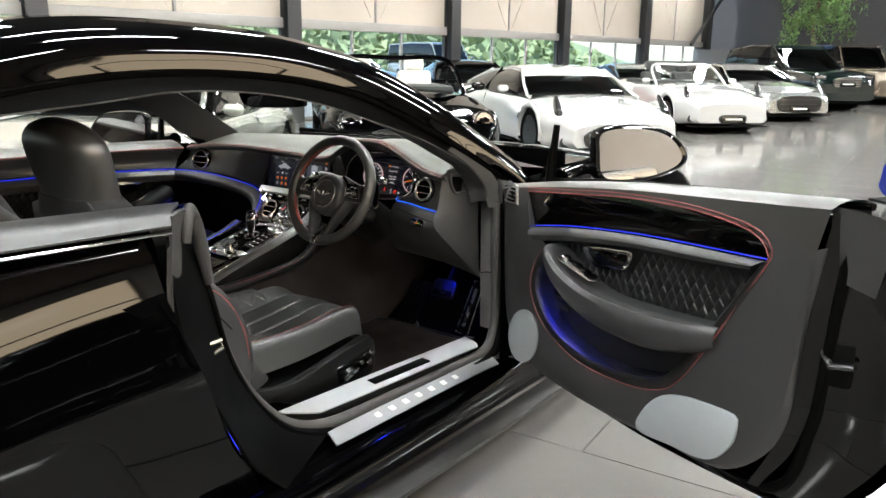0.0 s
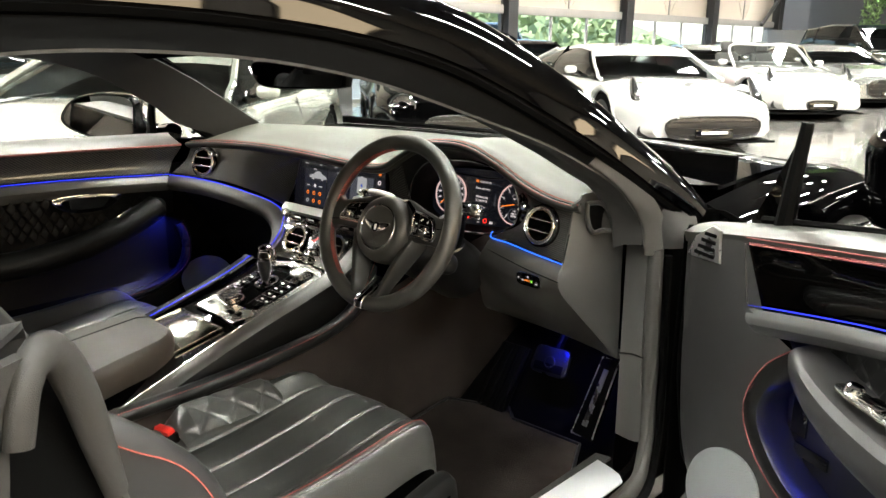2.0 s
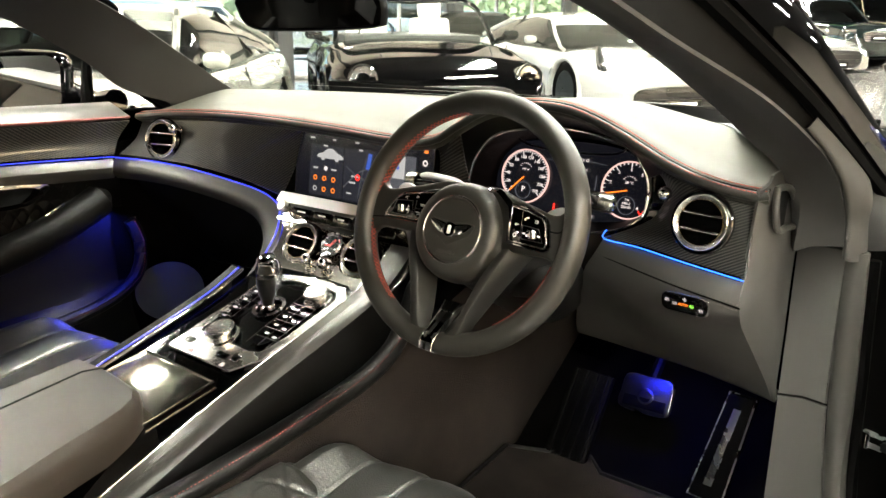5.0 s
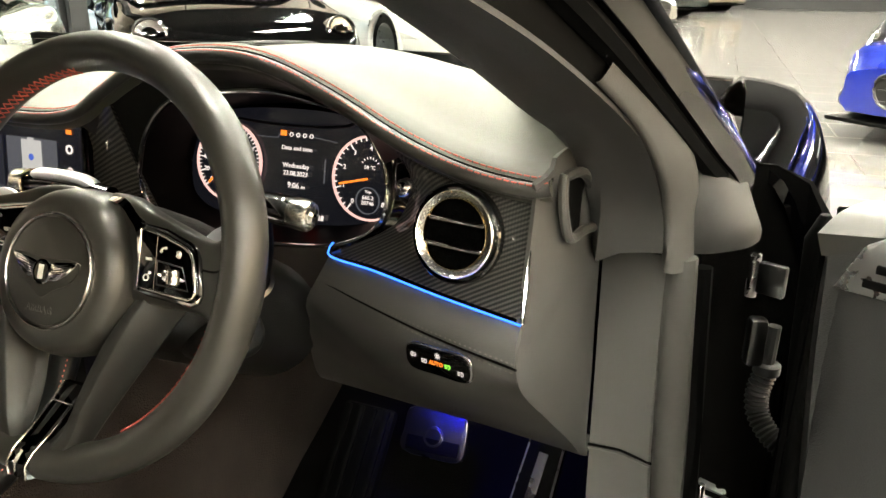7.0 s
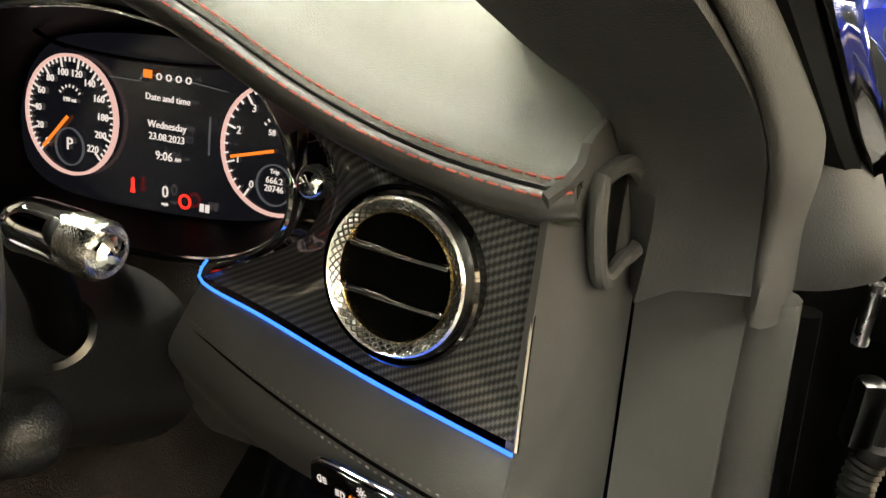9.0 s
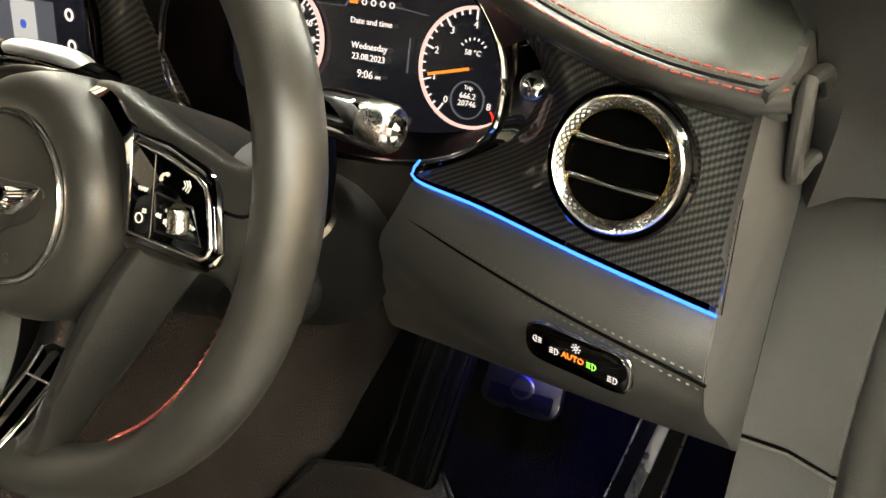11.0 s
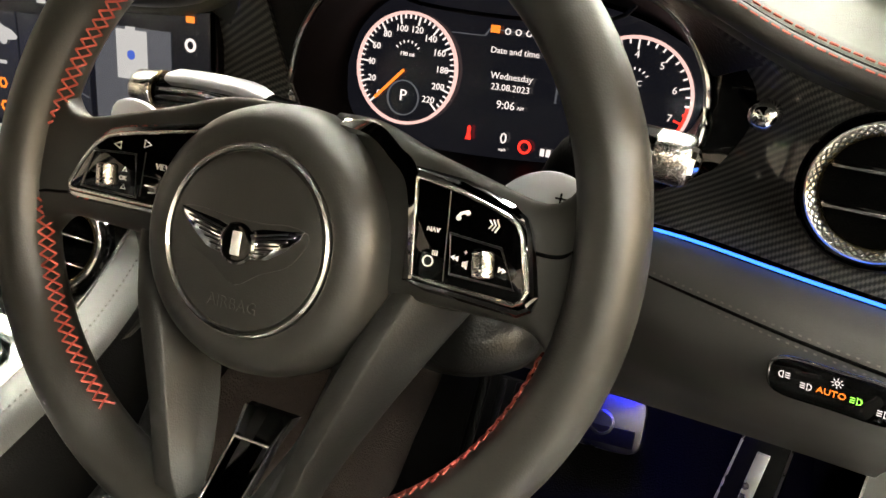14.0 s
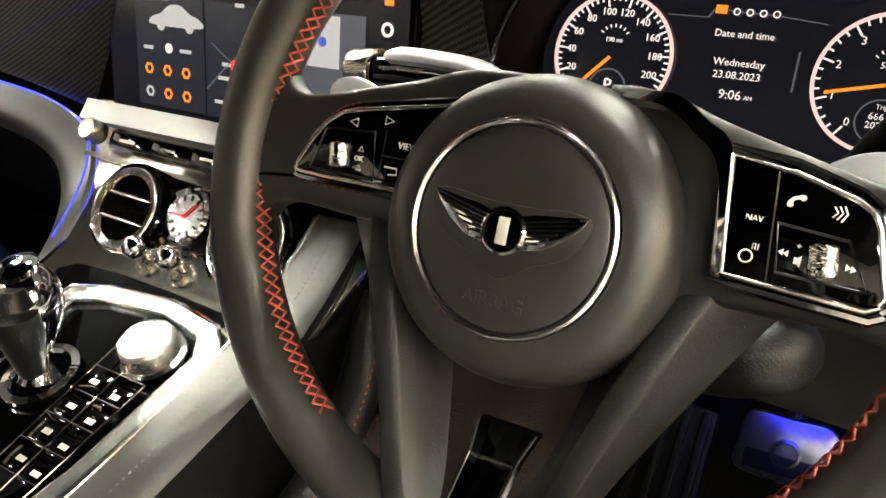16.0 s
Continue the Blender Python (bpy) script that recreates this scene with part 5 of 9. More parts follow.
# bright strip and button row below the screen
part("chrome_strip", strip([[(-0.200, 0.206, 0.800), (0.0, 0.208, 0.800), (0.150, 0.208, 0.800)], [(-0.205, 0.196, 0.782), (0.0, 0.198, 0.782), (0.155, 0.198, 0.782)]], 16, 4, 0.004), PLATE, stack, "polished metal strip under the screen")
for x, wd in ((-0.125, 0.05), (-0.07, 0.045), (-0.02, 0.04), (0.065, 0.05)):
    part("button", box(wd, 0.010, 0.014, pose(x, 0.192, 0.769, -35, 0, 0), 0.002), PIANO, stack)
    part("button_print", box(wd * 0.4, 0.001, 0.0025, pose(x, 0.1872, 0.771, -35, 0, 0)), WHITE_MARK, stack)
for x in (-0.178, 0.025, 0.125):
    part("knob", lathe([(0.011, 0), (0.012, 0.004), (0.012, 0.015), (0.010, 0.018), (0.006, 0.0175), (0.001, 0.017)], facing((x, 0.198, 0.768), (0, -0.82, 0.57)), 28), KNURL, stack, "knurled chrome rotary knob")
part("chrome_line", strip([[(-0.195, 0.189, 0.752), (0.0, 0.184, 0.752), (0.160, 0.187, 0.752)], [(-0.193, 0.186, 0.748), (0.0, 0.181, 0.748), (0.160, 0.184, 0.748)]], 10, 0, 0.004), CHROME, stack)
SN = Vector((0, -0.80, 0.60))
vent((-0.088, 0.150, 0.722), SN, 0.036, stack)
vent((0.060, 0.150, 0.722), SN, 0.036, stack)
cm = facing((-0.014, 0.155, 0.728), SN)
ck = part("clock", lathe([(0.026, 0), (0.0265, 0.006), (0.024, 0.009), (0.0205, 0.007), (0.0205, 0.004)], cm, 44, closed=True), CHROME, stack, "round clock with chrome bezel and red hands")
part("clock_face", lathe([(0.021, 0.0), (0.021, 0.005), (0.001, 0.0055)], cm, 40), STEEL, ck)
bm = bmesh.new()
for k in range(12):
    a = math.tau * k / 12
    box(0.005, 0.0012, 0.0006, cm @ at(0.0165 * math.cos(a), 0.0165 * math.sin(a), 0.0058) @ pose(0, 0, 0, 0, 0, math.degrees(a)), bm=bm)
part("hour_marks", bm, PIANO, ck)
part("clock_hand", box(0.002, 0.014, 0.0007, cm @ pose(0, 0, 0.0064, 0, 0, 95) @ at(0, 0.005, 0)), RED_PLASTIC, ck)
part("clock_hand", box(0.0016, 0.018, 0.0007, cm @ pose(0, 0, 0.007, 0, 0, -36) @ at(0, 0.006, 0)), RED_PLASTIC, ck)
for x in (-0.048, -0.005):
    part("organ_stop", lathe([(0.0095, -0.004), (0.0095, -0.001), (0.0045, 0.001), (0.0042, 0.008), (0.0065, 0.0095), (0.0098, 0.012), (0.0112, 0.016), (0.0102, 0.0205), (0.0072, 0.0240), (0.0035, 0.0256), (0.0004, 0.0260)], facing((x, 0.132, 0.696), SN), 28), CHROME, stack, "chrome pull knob")

# console: a sloping deck
CN = Vector((0, -0.30, 0.954)).normalized()
CY = Vector((0, 0.954, 0.30)).normalized()
CO = axes((0.0, 0.047, 0.6695), (1, 0, 0), CY, CN)


def deck(x, y, z=0.0):
    """A place on the deck by car x and y."""
    return Vector((x, y, 0.6695 + (y - 0.047) * 0.3145)) + CN * z


side_r = [(0.105, 0.16), (0.112, 0.08), (0.10, -0.02), (0.088, -0.14), (0.082, -0.30), (0.085, -0.55)]
side_l = [(-0.150, 0.12), (-0.140, 0.0), (-0.150, -0.12), (-0.160, -0.24), (-0.165, -0.40), (-0.165, -0.55)]
con = part("console", strip([[deck(x, y, -0.004) for x, y in side_l], [deck((a[0] + b[0]) / 2, (a[1] + b[1]) / 2, -0.003) for a, b in zip(side_l, side_r)], [deck(x, y, -0.004) for x, y in side_r]], 30, 6, 0.004, out=(0, 0, 1)), PIANO, coupe, "piano black centre console with chrome edging")
RING_O = [(-0.106, -0.146), (-0.099, -0.06), (-0.089, 0.02), (-0.076, 0.074), (-0.04, 0.086), (0.03, 0.093), (0.085, 0.085), (0.106, 0.064), (0.096, -0.05), (0.083, -0.112), (0.055, -0.150)]
RING_I = [(-0.084, -0.098), (-0.082, -0.05), (-0.075, 0.02), (-0.064, 0.062), (-0.035, 0.072), (0.03, 0.079), (0.076, 0.072), (0.090, 0.055), (0.081, -0.05), (0.069, -0.098), (0.045, -0.104)]
part("deck_plate", grid([[deck(x, y, 0.0005) for x, y in RING_O], [deck(x, y, 0.0028) for x, y in RING_O], [deck(x, y, 0.0028) for x, y in RING_I], [deck(x, y, -0.001) for x, y in RING_I]], close_v=True), DECK, con, "bright metal plate round the selector", sharp=0.4)
part("deck_trim", tube([deck(x, y, 0.0018) for x, y in RING_O], 0.0022, 6, closed=True), CHROME, con)
part("deck_trim", tube([deck(x, y, 0.0022) for x, y in RING_I], 0.0010, 6, closed=True), CHROME, con)
# side rails: leather with chrome lip on both sides
rail = [deck(0.112, 0.20, 0.03), deck(0.118, 0.10, 0.008), deck(0.112, 0.0, 0.004), deck(0.100, -0.14, 0.004), deck(0.094, -0.30, 0.002), deck(0.098, -0.55, 0.0)]
part("chrome_lip", tube(curve([p + Vector((-0.008, 0, 0.0)) for p in rail], 40), 0.0020, 6), BRIGHT, con)
out1 = [p + Vector((0.030, -0.004, -0.004)) for p in rail]
out2 = [p + Vector((0.044, -0.004, -0.028)) for p in rail]
out3 = [p + Vector((0.046, 0.0, -0.075)) for p in rail]
out4 = [p + Vector((0.042, 0.0, -0.30)) for p in rail]
# flank much darker than the grey leather cap above it
part("console_side", strip([[p + Vector((-0.006, 0, -0.001)) for p in rail], out1, out2, out3, out4], 40, 16, 0.004), LEATHER_DARK, con, "near-black leather console flank")
part("side_cap", strip([[p + Vector((-0.006, 0, 0.001)) for p in rail], [p + Vector((0.014, 0, 0.0040)) for p in rail], [p + Vector((0.030, -0.003, 0.0015)) for p in rail], [p + Vector((0.038, -0.003, -0.008)) for p in rail]], 40, 8, 0.003), LEATHER_GREY, con)
part("stitching", stitches(curve([p + Vector((0.019, 0, 0.0045)) for p in rail], 60), 0.005, 0.7, 0.0007), STITCH_GREY, con)
railL = [deck(-0.158, 0.06, 0.006), deck(-0.150, -0.02, 0.004), deck(-0.158, -0.12, 0.002), deck(-0.172, -0.25, 0.0), deck(-0.180, -0.40, 0.0), deck(-0.18, -0.55, 0)]
part("console_side", strip([railL, [p + Vector((-0.02, 0, 0.004)) for p in railL], [p + Vector((-0.036, 0, -0.03)) for p in railL], [p + Vector((-0.036, 0, -0.28)) for p in railL]], 30, 12, 0.004), LEATHER_DARK, con, "near-black leather console flank")
part("chrome_lip", tube(curve([p + Vector((0.004, 0, 0.0015)) for p in railL], 40), 0.003, 6), CHROME, con)
# lower knee roll of the console with red stitching, curving up to the dash
roll = [(0.178, 0.17, 0.70), (0.188, 0.11, 0.622), (0.19, 0.046, 0.585), (0.19, -0.055, 0.566), (0.19, -0.30, 0.551), (0.19, -0.56, 0.553)]
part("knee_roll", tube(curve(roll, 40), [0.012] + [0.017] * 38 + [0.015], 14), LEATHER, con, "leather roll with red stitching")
part("stitching", stitches(curve([(x + 0.0125, y - 0.003, z + 0.012) for x, y, z in roll], 60), 0.006, 0.75, 0.0008), STITCH, con)
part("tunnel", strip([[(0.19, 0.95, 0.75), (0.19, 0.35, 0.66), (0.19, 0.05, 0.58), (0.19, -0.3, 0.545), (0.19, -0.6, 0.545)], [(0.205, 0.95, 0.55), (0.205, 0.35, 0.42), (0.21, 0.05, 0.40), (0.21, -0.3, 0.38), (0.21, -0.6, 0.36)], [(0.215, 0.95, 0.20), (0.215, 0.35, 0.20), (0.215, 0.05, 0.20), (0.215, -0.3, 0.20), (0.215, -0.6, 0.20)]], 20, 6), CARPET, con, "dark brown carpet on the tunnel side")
# stowage box lid framed in chrome
lid = [(-0.128, -0.172), (0.050, -0.178), (0.026, -0.285), (-0.155, -0.255)]
part("bin_lid", slab([(CO.inverted() @ deck(x, y)).xy[:] for x, y in lid][::-1], 0.003, CO, 0.001), STACK, con, "glossy black stowage lid")
part("bin_frame", tube([deck(x, y, 0.003) for x, y in lid], 0.0025, 6, closed=True), CHROME, con)
# armrest
arm = [(0.024, -0.285), (-0.06, -0.262), (-0.155, -0.262), (-0.176, -0.30), (-0.176, -0.62), (0.055, -0.62), (0.050, -0.40)]
bm = bmesh.new()
ol = loop2(arm, 40)
prof = [(0.97, -0.035), (1.0, -0.02), (1.01, 0.005), (0.99, 0.022), (0.93, 0.032), (0.7, 0.036), (0.0, 0.038)]
cx, cy = -0.065, -0.45
part("armrest", grid([[Vector((cx + (x - cx) * s, cy + (y - cy) * (0.2 + 0.8 * s), 0.6695 + (cy + (y - cy) * s - 0.047) * 0.10 - 0.055 + h)) for x, y in ol] for s, h in prof], close_v=True), LEATHER_ARM, con, "padded brown-grey leather armrest")
part("light_strip", tube(curve([p + Vector((-0.006, 0, 0.004)) for p in railL], 40), 0.0009, 6), LED_BLUE, con, "blue ambient light strip")
part("seam", tube([(-0.10, -0.265, 0.615), (-0.10, -0.3, 0.622), (-0.10, -0.60, 0.597)], 0.0015, 5), LEATHER, con)
# gear selector
gp = deck(-0.015, -0.005, 0.0)
gear = part("gear_selector", tube(curve([gp, gp + Vector((0, 0.004, 0.03)), gp + Vector((-0.002, 0.008, 0.060)), gp + Vector((-0.004, 0.006, 0.088))], 16), [0.015, 0.012, 0.0105, 0.0105, 0.0115, 0.013, 0.015, 0.0172, 0.0195, 0.0215, 0.023, 0.0235, 0.023, 0.0212, 0.018, 0.012], 20), CHROME, coupe, "chrome gear selector with leather grip")
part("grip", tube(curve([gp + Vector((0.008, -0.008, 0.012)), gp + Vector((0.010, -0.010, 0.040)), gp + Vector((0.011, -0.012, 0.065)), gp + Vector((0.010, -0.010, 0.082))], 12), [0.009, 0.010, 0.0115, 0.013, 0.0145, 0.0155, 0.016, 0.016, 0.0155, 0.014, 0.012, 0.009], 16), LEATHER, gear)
part("selector_cap", lathe([(0.016, 0), (0.0165, 0.004), (0.012, 0.0065), (0.001, 0.007)], facing(gp + Vector((-0.004, 0.005, 0.087)), (0, -0.25, 0.97)), 28), CHROME, gear)
part("cap_mark", lathe([(0.007, 0), (0.007, 0.0008), (0.004, 0.0008), (0.004, 0)], facing(gp + Vector((-0.004, 0.0035, 0.0942)), (0, -0.25, 0.97)), 20, closed=True), PIANO, gear)
part("collar", lathe([(0.030, 0), (0.030, 0.003), (0.024, 0.004), (0.022, 0.001)], CO @ at(-0.015, -0.052 + 0.0, 0.0), 36, closed=True), CHROME, gear)
# rotary dials and keys on the deck
for x, y, r in ((-0.032, -0.092, 0.026), (0.058, 0.044, 0.022)):
    m = CO.copy()
    m.translation = deck(x, y, 0.0)
    k = part("rotary_dial", lathe([(r * 1.15, 0), (r * 1.15, 0.003), (r, 0.005), (r, 0.018), (r * 0.9, 0.021), (r * 0.72, 0.020)], m, 40), KNURL, con, "knurled chrome rotary dial")
    part("dial_face", lathe([(r * 0.74, 0.017), (r * 0.74, 0.0205), (0.001, 0.021)], m, 30), DECK, k)
bm = None
for i, (x0, y0) in enumerate([(-0.075, 0.045 - 0.024 * k) for k in range(5)] + [(0.035 + 0.002 * k, 0.008 - 0.022 * k) for k in range(4)] + [(0.062, 0.004 - 0.022 * k) for k in range(4)]):
    m = CO.copy()
    m.translation = deck(x0, y0, 0.001)
    kk = part("key", box(0.024, 0.017, 0.004, m, 0.001), PIANO, con)
    part("key_print", box(0.008, 0.004, 0.0005, m @ at(0, 0, 0.0022)), WHITE_MARK, kk)
m = CO.copy()
m.translation = deck(0.022, 0.0, 0.002)
for x0, x1, y0, y1 in ((-0.090, -0.088, 0.072, -0.09), (-0.058, -0.056, 0.075, -0.06), (0.022, 0.024, 0.070, -0.088), (0.049, 0.050, 0.026, -0.088), (0.076, 0.070, 0.020, -0.088)):
    part("key_trim", tube([deck(x0, y0, 0.0035), deck(x1, y1, 0.0035)], 0.0008, 6), CHROME, con)
for y0 in (0.020, -0.002, -0.024, -0.046, -0.068):
    part("key_trim", tube([deck(0.023, y0, 0.0035), deck(0.074, y0, 0.0035)], 0.0005, 5), DARKMETAL, con)
    part("key_trim", tube([deck(-0.089, y0 + 0.018, 0.0035), deck(-0.057, y0 + 0.018, 0.0035)], 0.0005, 5), DARKMETAL, con)
for x0, y0, wd, hh in ((-0.078, -0.122, 0.020, 0.014), (0.012, -0.128, 0.024, 0.012), (0.040, -0.124, 0.018, 0.014), (-0.055, -0.140, 0.016, 0.008)):
    m = CO.copy()
    m.translation = deck(x0, y0, 0.003)
    part("key", box(wd, hh, 0.003, m, 0.001), PIANO, con)
part("tell_tale", lathe([(0.003, 0), (0.003, 0.0015), (0.001, 0.002)], m, 12), SCR_RED, con, "small glowing red light")
for x, y in ((-0.072, -0.078), (0.045, -0.070)):
    m = CO.copy()
    m.translation = deck(x, y, 0.0)
    part("cup_well", lathe([(0.016, 0.002), (0.017, 0.003), (0.015, 0.001), (0.014, 0.0005), (0.001, 0.0004)], m, 28), RUBBER, con)

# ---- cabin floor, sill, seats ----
# floor coloured near black for the shade in the footwells
part("cabin_floor", strip([[(-0.76, 0.95, 0.50), (-0.2, 0.95, 0.5), (0.3, 0.95, 0.50), (0.76, 0.95, 0.5)], [(-0.76, 0.78, 0.40), (-0.2, 0.78, 0.4), (0.3, 0.78, 0.4), (0.76, 0.78, 0.40)], [(-0.76, 0.52, 0.27), (-0.2, 0.52, 0.27), (0.3, 0.52, 0.27), (0.76, 0.52, 0.27)], [(-0.76, 0.30, 0.235), (-0.2, 0.3, 0.235), (0.3, 0.30, 0.235), (0.76, 0.30, 0.235)], [(-0.76, -1.2, 0.235), (-0.2, -1.2, 0.235), (0.3, -1.2, 0.235), (0.76, -1.2, 0.235)]], 16, 30, 0.02), FOOTWELL_SHADE, coupe, "cabin floor with footwell shade put into its near-black colour")
mat_ol = [(0.235, 0.40), (0.235, -0.28), (0.66, -0.28), (0.70, 0.28), (0.64, 0.42), (0.44, 0.42), (0.40, 0.46)]
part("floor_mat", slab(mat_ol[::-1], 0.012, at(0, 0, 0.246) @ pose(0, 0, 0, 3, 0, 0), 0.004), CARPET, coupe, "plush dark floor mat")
part("mat_edge", tube([(x, y, 0.259 + y * 0.052) for x, y in mat_ol], 0.005, 6, closed=True), LEATHER, coupe)
# firewall darkened the same way, as shade under the dash
part("firewall", strip([[(-0.76, 1.0, 0.45), (0.76, 1.0, 0.45)], [(-0.76, 0.95, 0.95), (0.76, 0.95, 0.95)]], 8, 4, 0.02), FOOTWELL_SHADE, coupe)
part("footrest", box(0.095, 0.20, 0.02, pose(0.352, 0.495, 0.345, 50, 0, 0), 0.008), RUBBER, coupe, "ribbed rubber footrest")
for k in range(4):
    part("footrest_rib", box(0.010, 0.185, 0.008, pose(0.318 + 0.023 * k, 0.487, 0.355, 50, 0, 0), 0.002), PLASTIC, coupe)
bp = axes((0.478, 0.538, 0.413), Vector((0.99, 0.06, 0.0)).normalized(), Vector((-0.02, 0.45, 0.89)).normalized(), Vector((0.0, -0.89, 0.45)).normalized())
brk = part("brake_pedal", slab(loop2([(-0.050, -0.030), (-0.052, 0.0), (-0.045, 0.036), (0.0, 0.038), (0.045, 0.036), (0.052, 0.0), (0.046, -0.032), (0.0, -0.036)], 40), 0.014, bp, 0.004), DARKMETAL, coupe, "metal brake pedal with round emblem")
part("pedal_pad", box(0.085, 0.022, 0.003, bp @ at(0, -0.016, 0.0155), 0.001), RUBBER, brk)
part("pedal_emblem", lathe([(0.016, 0), (0.016, 0.003), (0.013, 0.004), (0.012, 0.002), (0.001, 0.0025)], bp @ at(0, -0.002, 0.0145), 28), DARKMETAL, brk)
part("pedal_arm", tube([bp @ Vector((0, 0.02, -0.004)), bp @ Vector((0.01, 0.12, -0.02)), bp @ Vector((0.012, 0.26, -0.03))], 0.011, 8), PLASTIC, brk)
tp = axes((0.652, 0.478, 0.388), Vector((0.97, -0.22, 0.06)).normalized(), Vector((0.12, 0.33, 0.93)).normalized(), Vector((-0.22, -0.90, 0.33)).normalized())
thr = part("throttle_pedal", slab([(-0.036, -0.105), (0.034, -0.105), (0.032, 0.105), (-0.022, 0.105)], 0.012, tp, 0.005), PIANO, coupe, "long metal throttle pedal")
part("pedal_rail", slab([(-0.032, -0.100), (0.030, -0.100), (0.028, 0.100), (-0.019, 0.100)], 0.002, tp @ at(0, 0, 0.0115), 0.0006), PLASTIC, thr)
part("pedal_strip", slab([(-0.012, -0.075), (0.004, -0.075), (0.010, 0.075), (-0.004, 0.075)], 0.004, tp @ at(0.002, 0, 0.0135), 0.0015), STEEL, thr)
part("pedal_edge", tube([tp @ Vector(q) for q in ((-0.034, -0.103, 0.0125), (0.032, -0.103, 0.0125), (0.030, 0.103, 0.0125), (-0.020, 0.103, 0.0125))], 0.0018, 5, closed=True), STEEL, thr)

# sill: inner tread, seal, outer kick plate, skirt
part("sill_tread", strip([[(0.742, -0.56, 0.382), (0.755, -0.2, 0.375), (0.78, 0.25, 0.369)], [(0.79, -0.52, 0.380), (0.80, -0.2, 0.373), (0.835, 0.235, 0.367)], [(0.826, -0.48, 0.377), (0.838, -0.2, 0.370), (0.858, 0.215, 0.364)]], 16, 5, 0.004, out=(0, 0, 1)), PLATE, coupe, "brushed steel inner tread plate")
part("tread_inlay", box(0.035, 0.24, 0.006, pose(0.803, -0.125, 0.3735, 0, 0, -4), 0.002), RUBBER, coupe)
part("sill_trim", strip([[(0.70, -0.62, 0.26), (0.715, -0.2, 0.25), (0.72, 0.3, 0.25)], [(0.715, -0.60, 0.35), (0.725, -0.2, 0.345), (0.735, 0.3, 0.342)], [(0.745, -0.58, 0.367), (0.76, -0.2, 0.361), (0.785, 0.3, 0.355)]], 12, 5, 0.006), TRIM, coupe)
JAMB = [(0.824, 0.350, 0.826), (0.832, 0.345, 0.70), (0.845, 0.335, 0.50), (0.862, 0.30, 0.40), (0.875, 0.22, 0.345), (0.868, 0.0, 0.338), (0.855, -0.25, 0.338), (0.845, -0.47, 0.345), (0.83, -0.60, 0.39), (0.815, -0.70, 0.50), (0.805, -0.765, 0.64), (0.795, -0.80, 0.80), (0.775, -0.835, 0.93)]
part("aperture_seal", tube(curve(JAMB, 90), 0.0155, 12, flat=1.2), SEAL_GREY, coupe, "soft grey door aperture seal")
part("aperture_seal", tube(curve([(x + 0.022, y + (0.012 if y > 0.3 else 0), z - 0.012) for x, y, z in JAMB], 90), 0.010, 8), RUBBER, coupe)
part("kick_plate", strip([[(0.872, -0.50, 0.342), (0.885, 0.0, 0.340), (0.892, 0.235, 0.338)], [(0.922, -0.515, 0.326), (0.93, 0.0, 0.322), (0.938, 0.225, 0.320)]], 14, 4, 0.004, out=(0, 0, 1)), PLATE_DIM, coupe, "bright outer kick plate with engraved brand bar")
for i in range(7):
    y0 = -0.33 + i * 0.058
    part("engraved_letter", box(0.018, 0.020, 0.0012, pose(0.898 + 0.012 * (y0 + 0.33) / 0.4, y0, 0.3345 - 0.004 * (y0 + 0.3), 0, 17.5, -2)), WHITE_MARK, coupe, "pale engraved block")
part("skirt", strip([[(0.86, -0.85, 0.32), (0.868, -0.5, 0.312), (0.885, 0.0, 0.31), (0.90, 0.32, 0.308)], [(0.925, -0.85, 0.31), (0.93, -0.5, 0.298), (0.94, 0.0, 0.294), (0.95, 0.35, 0.292)], [(0.965, -0.85, 0.26), (0.965, -0.5, 0.25), (0.965, 0.0, 0.25), (0.965, 0.45, 0.25)], [(0.955, -0.85, 0.20), (0.958, -0.5, 0.195), (0.958, 0.0, 0.195), (0.958, 0.55, 0.195)], [(0.93, -0.85, 0.16), (0.93, -0.5, 0.16), (0.93, 0.0, 0.16), (0.93, 0.6, 0.16)]], 24, 16, 0.01), PAINT, coupe, "glossy black side skirt")
part("skirt_blade", strip([[(0.93, -0.9, 0.150), (0.935, 0.0, 0.150), (0.93, 0.75, 0.150)], [(1.0, -0.9, 0.138), (1.005, 0.0, 0.138), (0.995, 0.75, 0.138)], [(1.0, -0.9, 0.120), (1.005, 0.0, 0.120), (0.995, 0.75, 0.120)]], 24, 6, 0.006), CARBON, coupe, "carbon fibre skirt blade")
# footwell side panel and hinge post
part("side_panel", strip([[(0.742, 0.392, 0.814), (0.744, 0.395, 0.58), (0.745, 0.40, 0.36)], [(0.775, 0.372, 0.822), (0.782, 0.375, 0.58), (0.80, 0.375, 0.37)], [(0.815, 0.342, 0.829), (0.82, 0.345, 0.58), (0.842, 0.335, 0.40)]], 20, 6, 0.004), LEATHER_SIDE, coupe, "grey leather footwell side panel")
SLEEVE_IN = [(0.812, 0.322, 0.822), (0.811, 0.318, 0.850), (0.808, 0.310, 0.884), (0.804, 0.262, 0.933), (0.792, 0.210, 0.977), (0.772, 0.140, 1.020)]
SLEEVE_OUT = [(0.834, 0.350, 0.818), (0.833, 0.354, 0.850), (0.832, 0.352, 0.880), (0.830, 0.318, 0.922), (0.815, 0.262, 0.980), (0.785, 0.160, 1.040)]
lift = [1.0, 1.0, 0.9, 0.7, 0.4, 0.1]
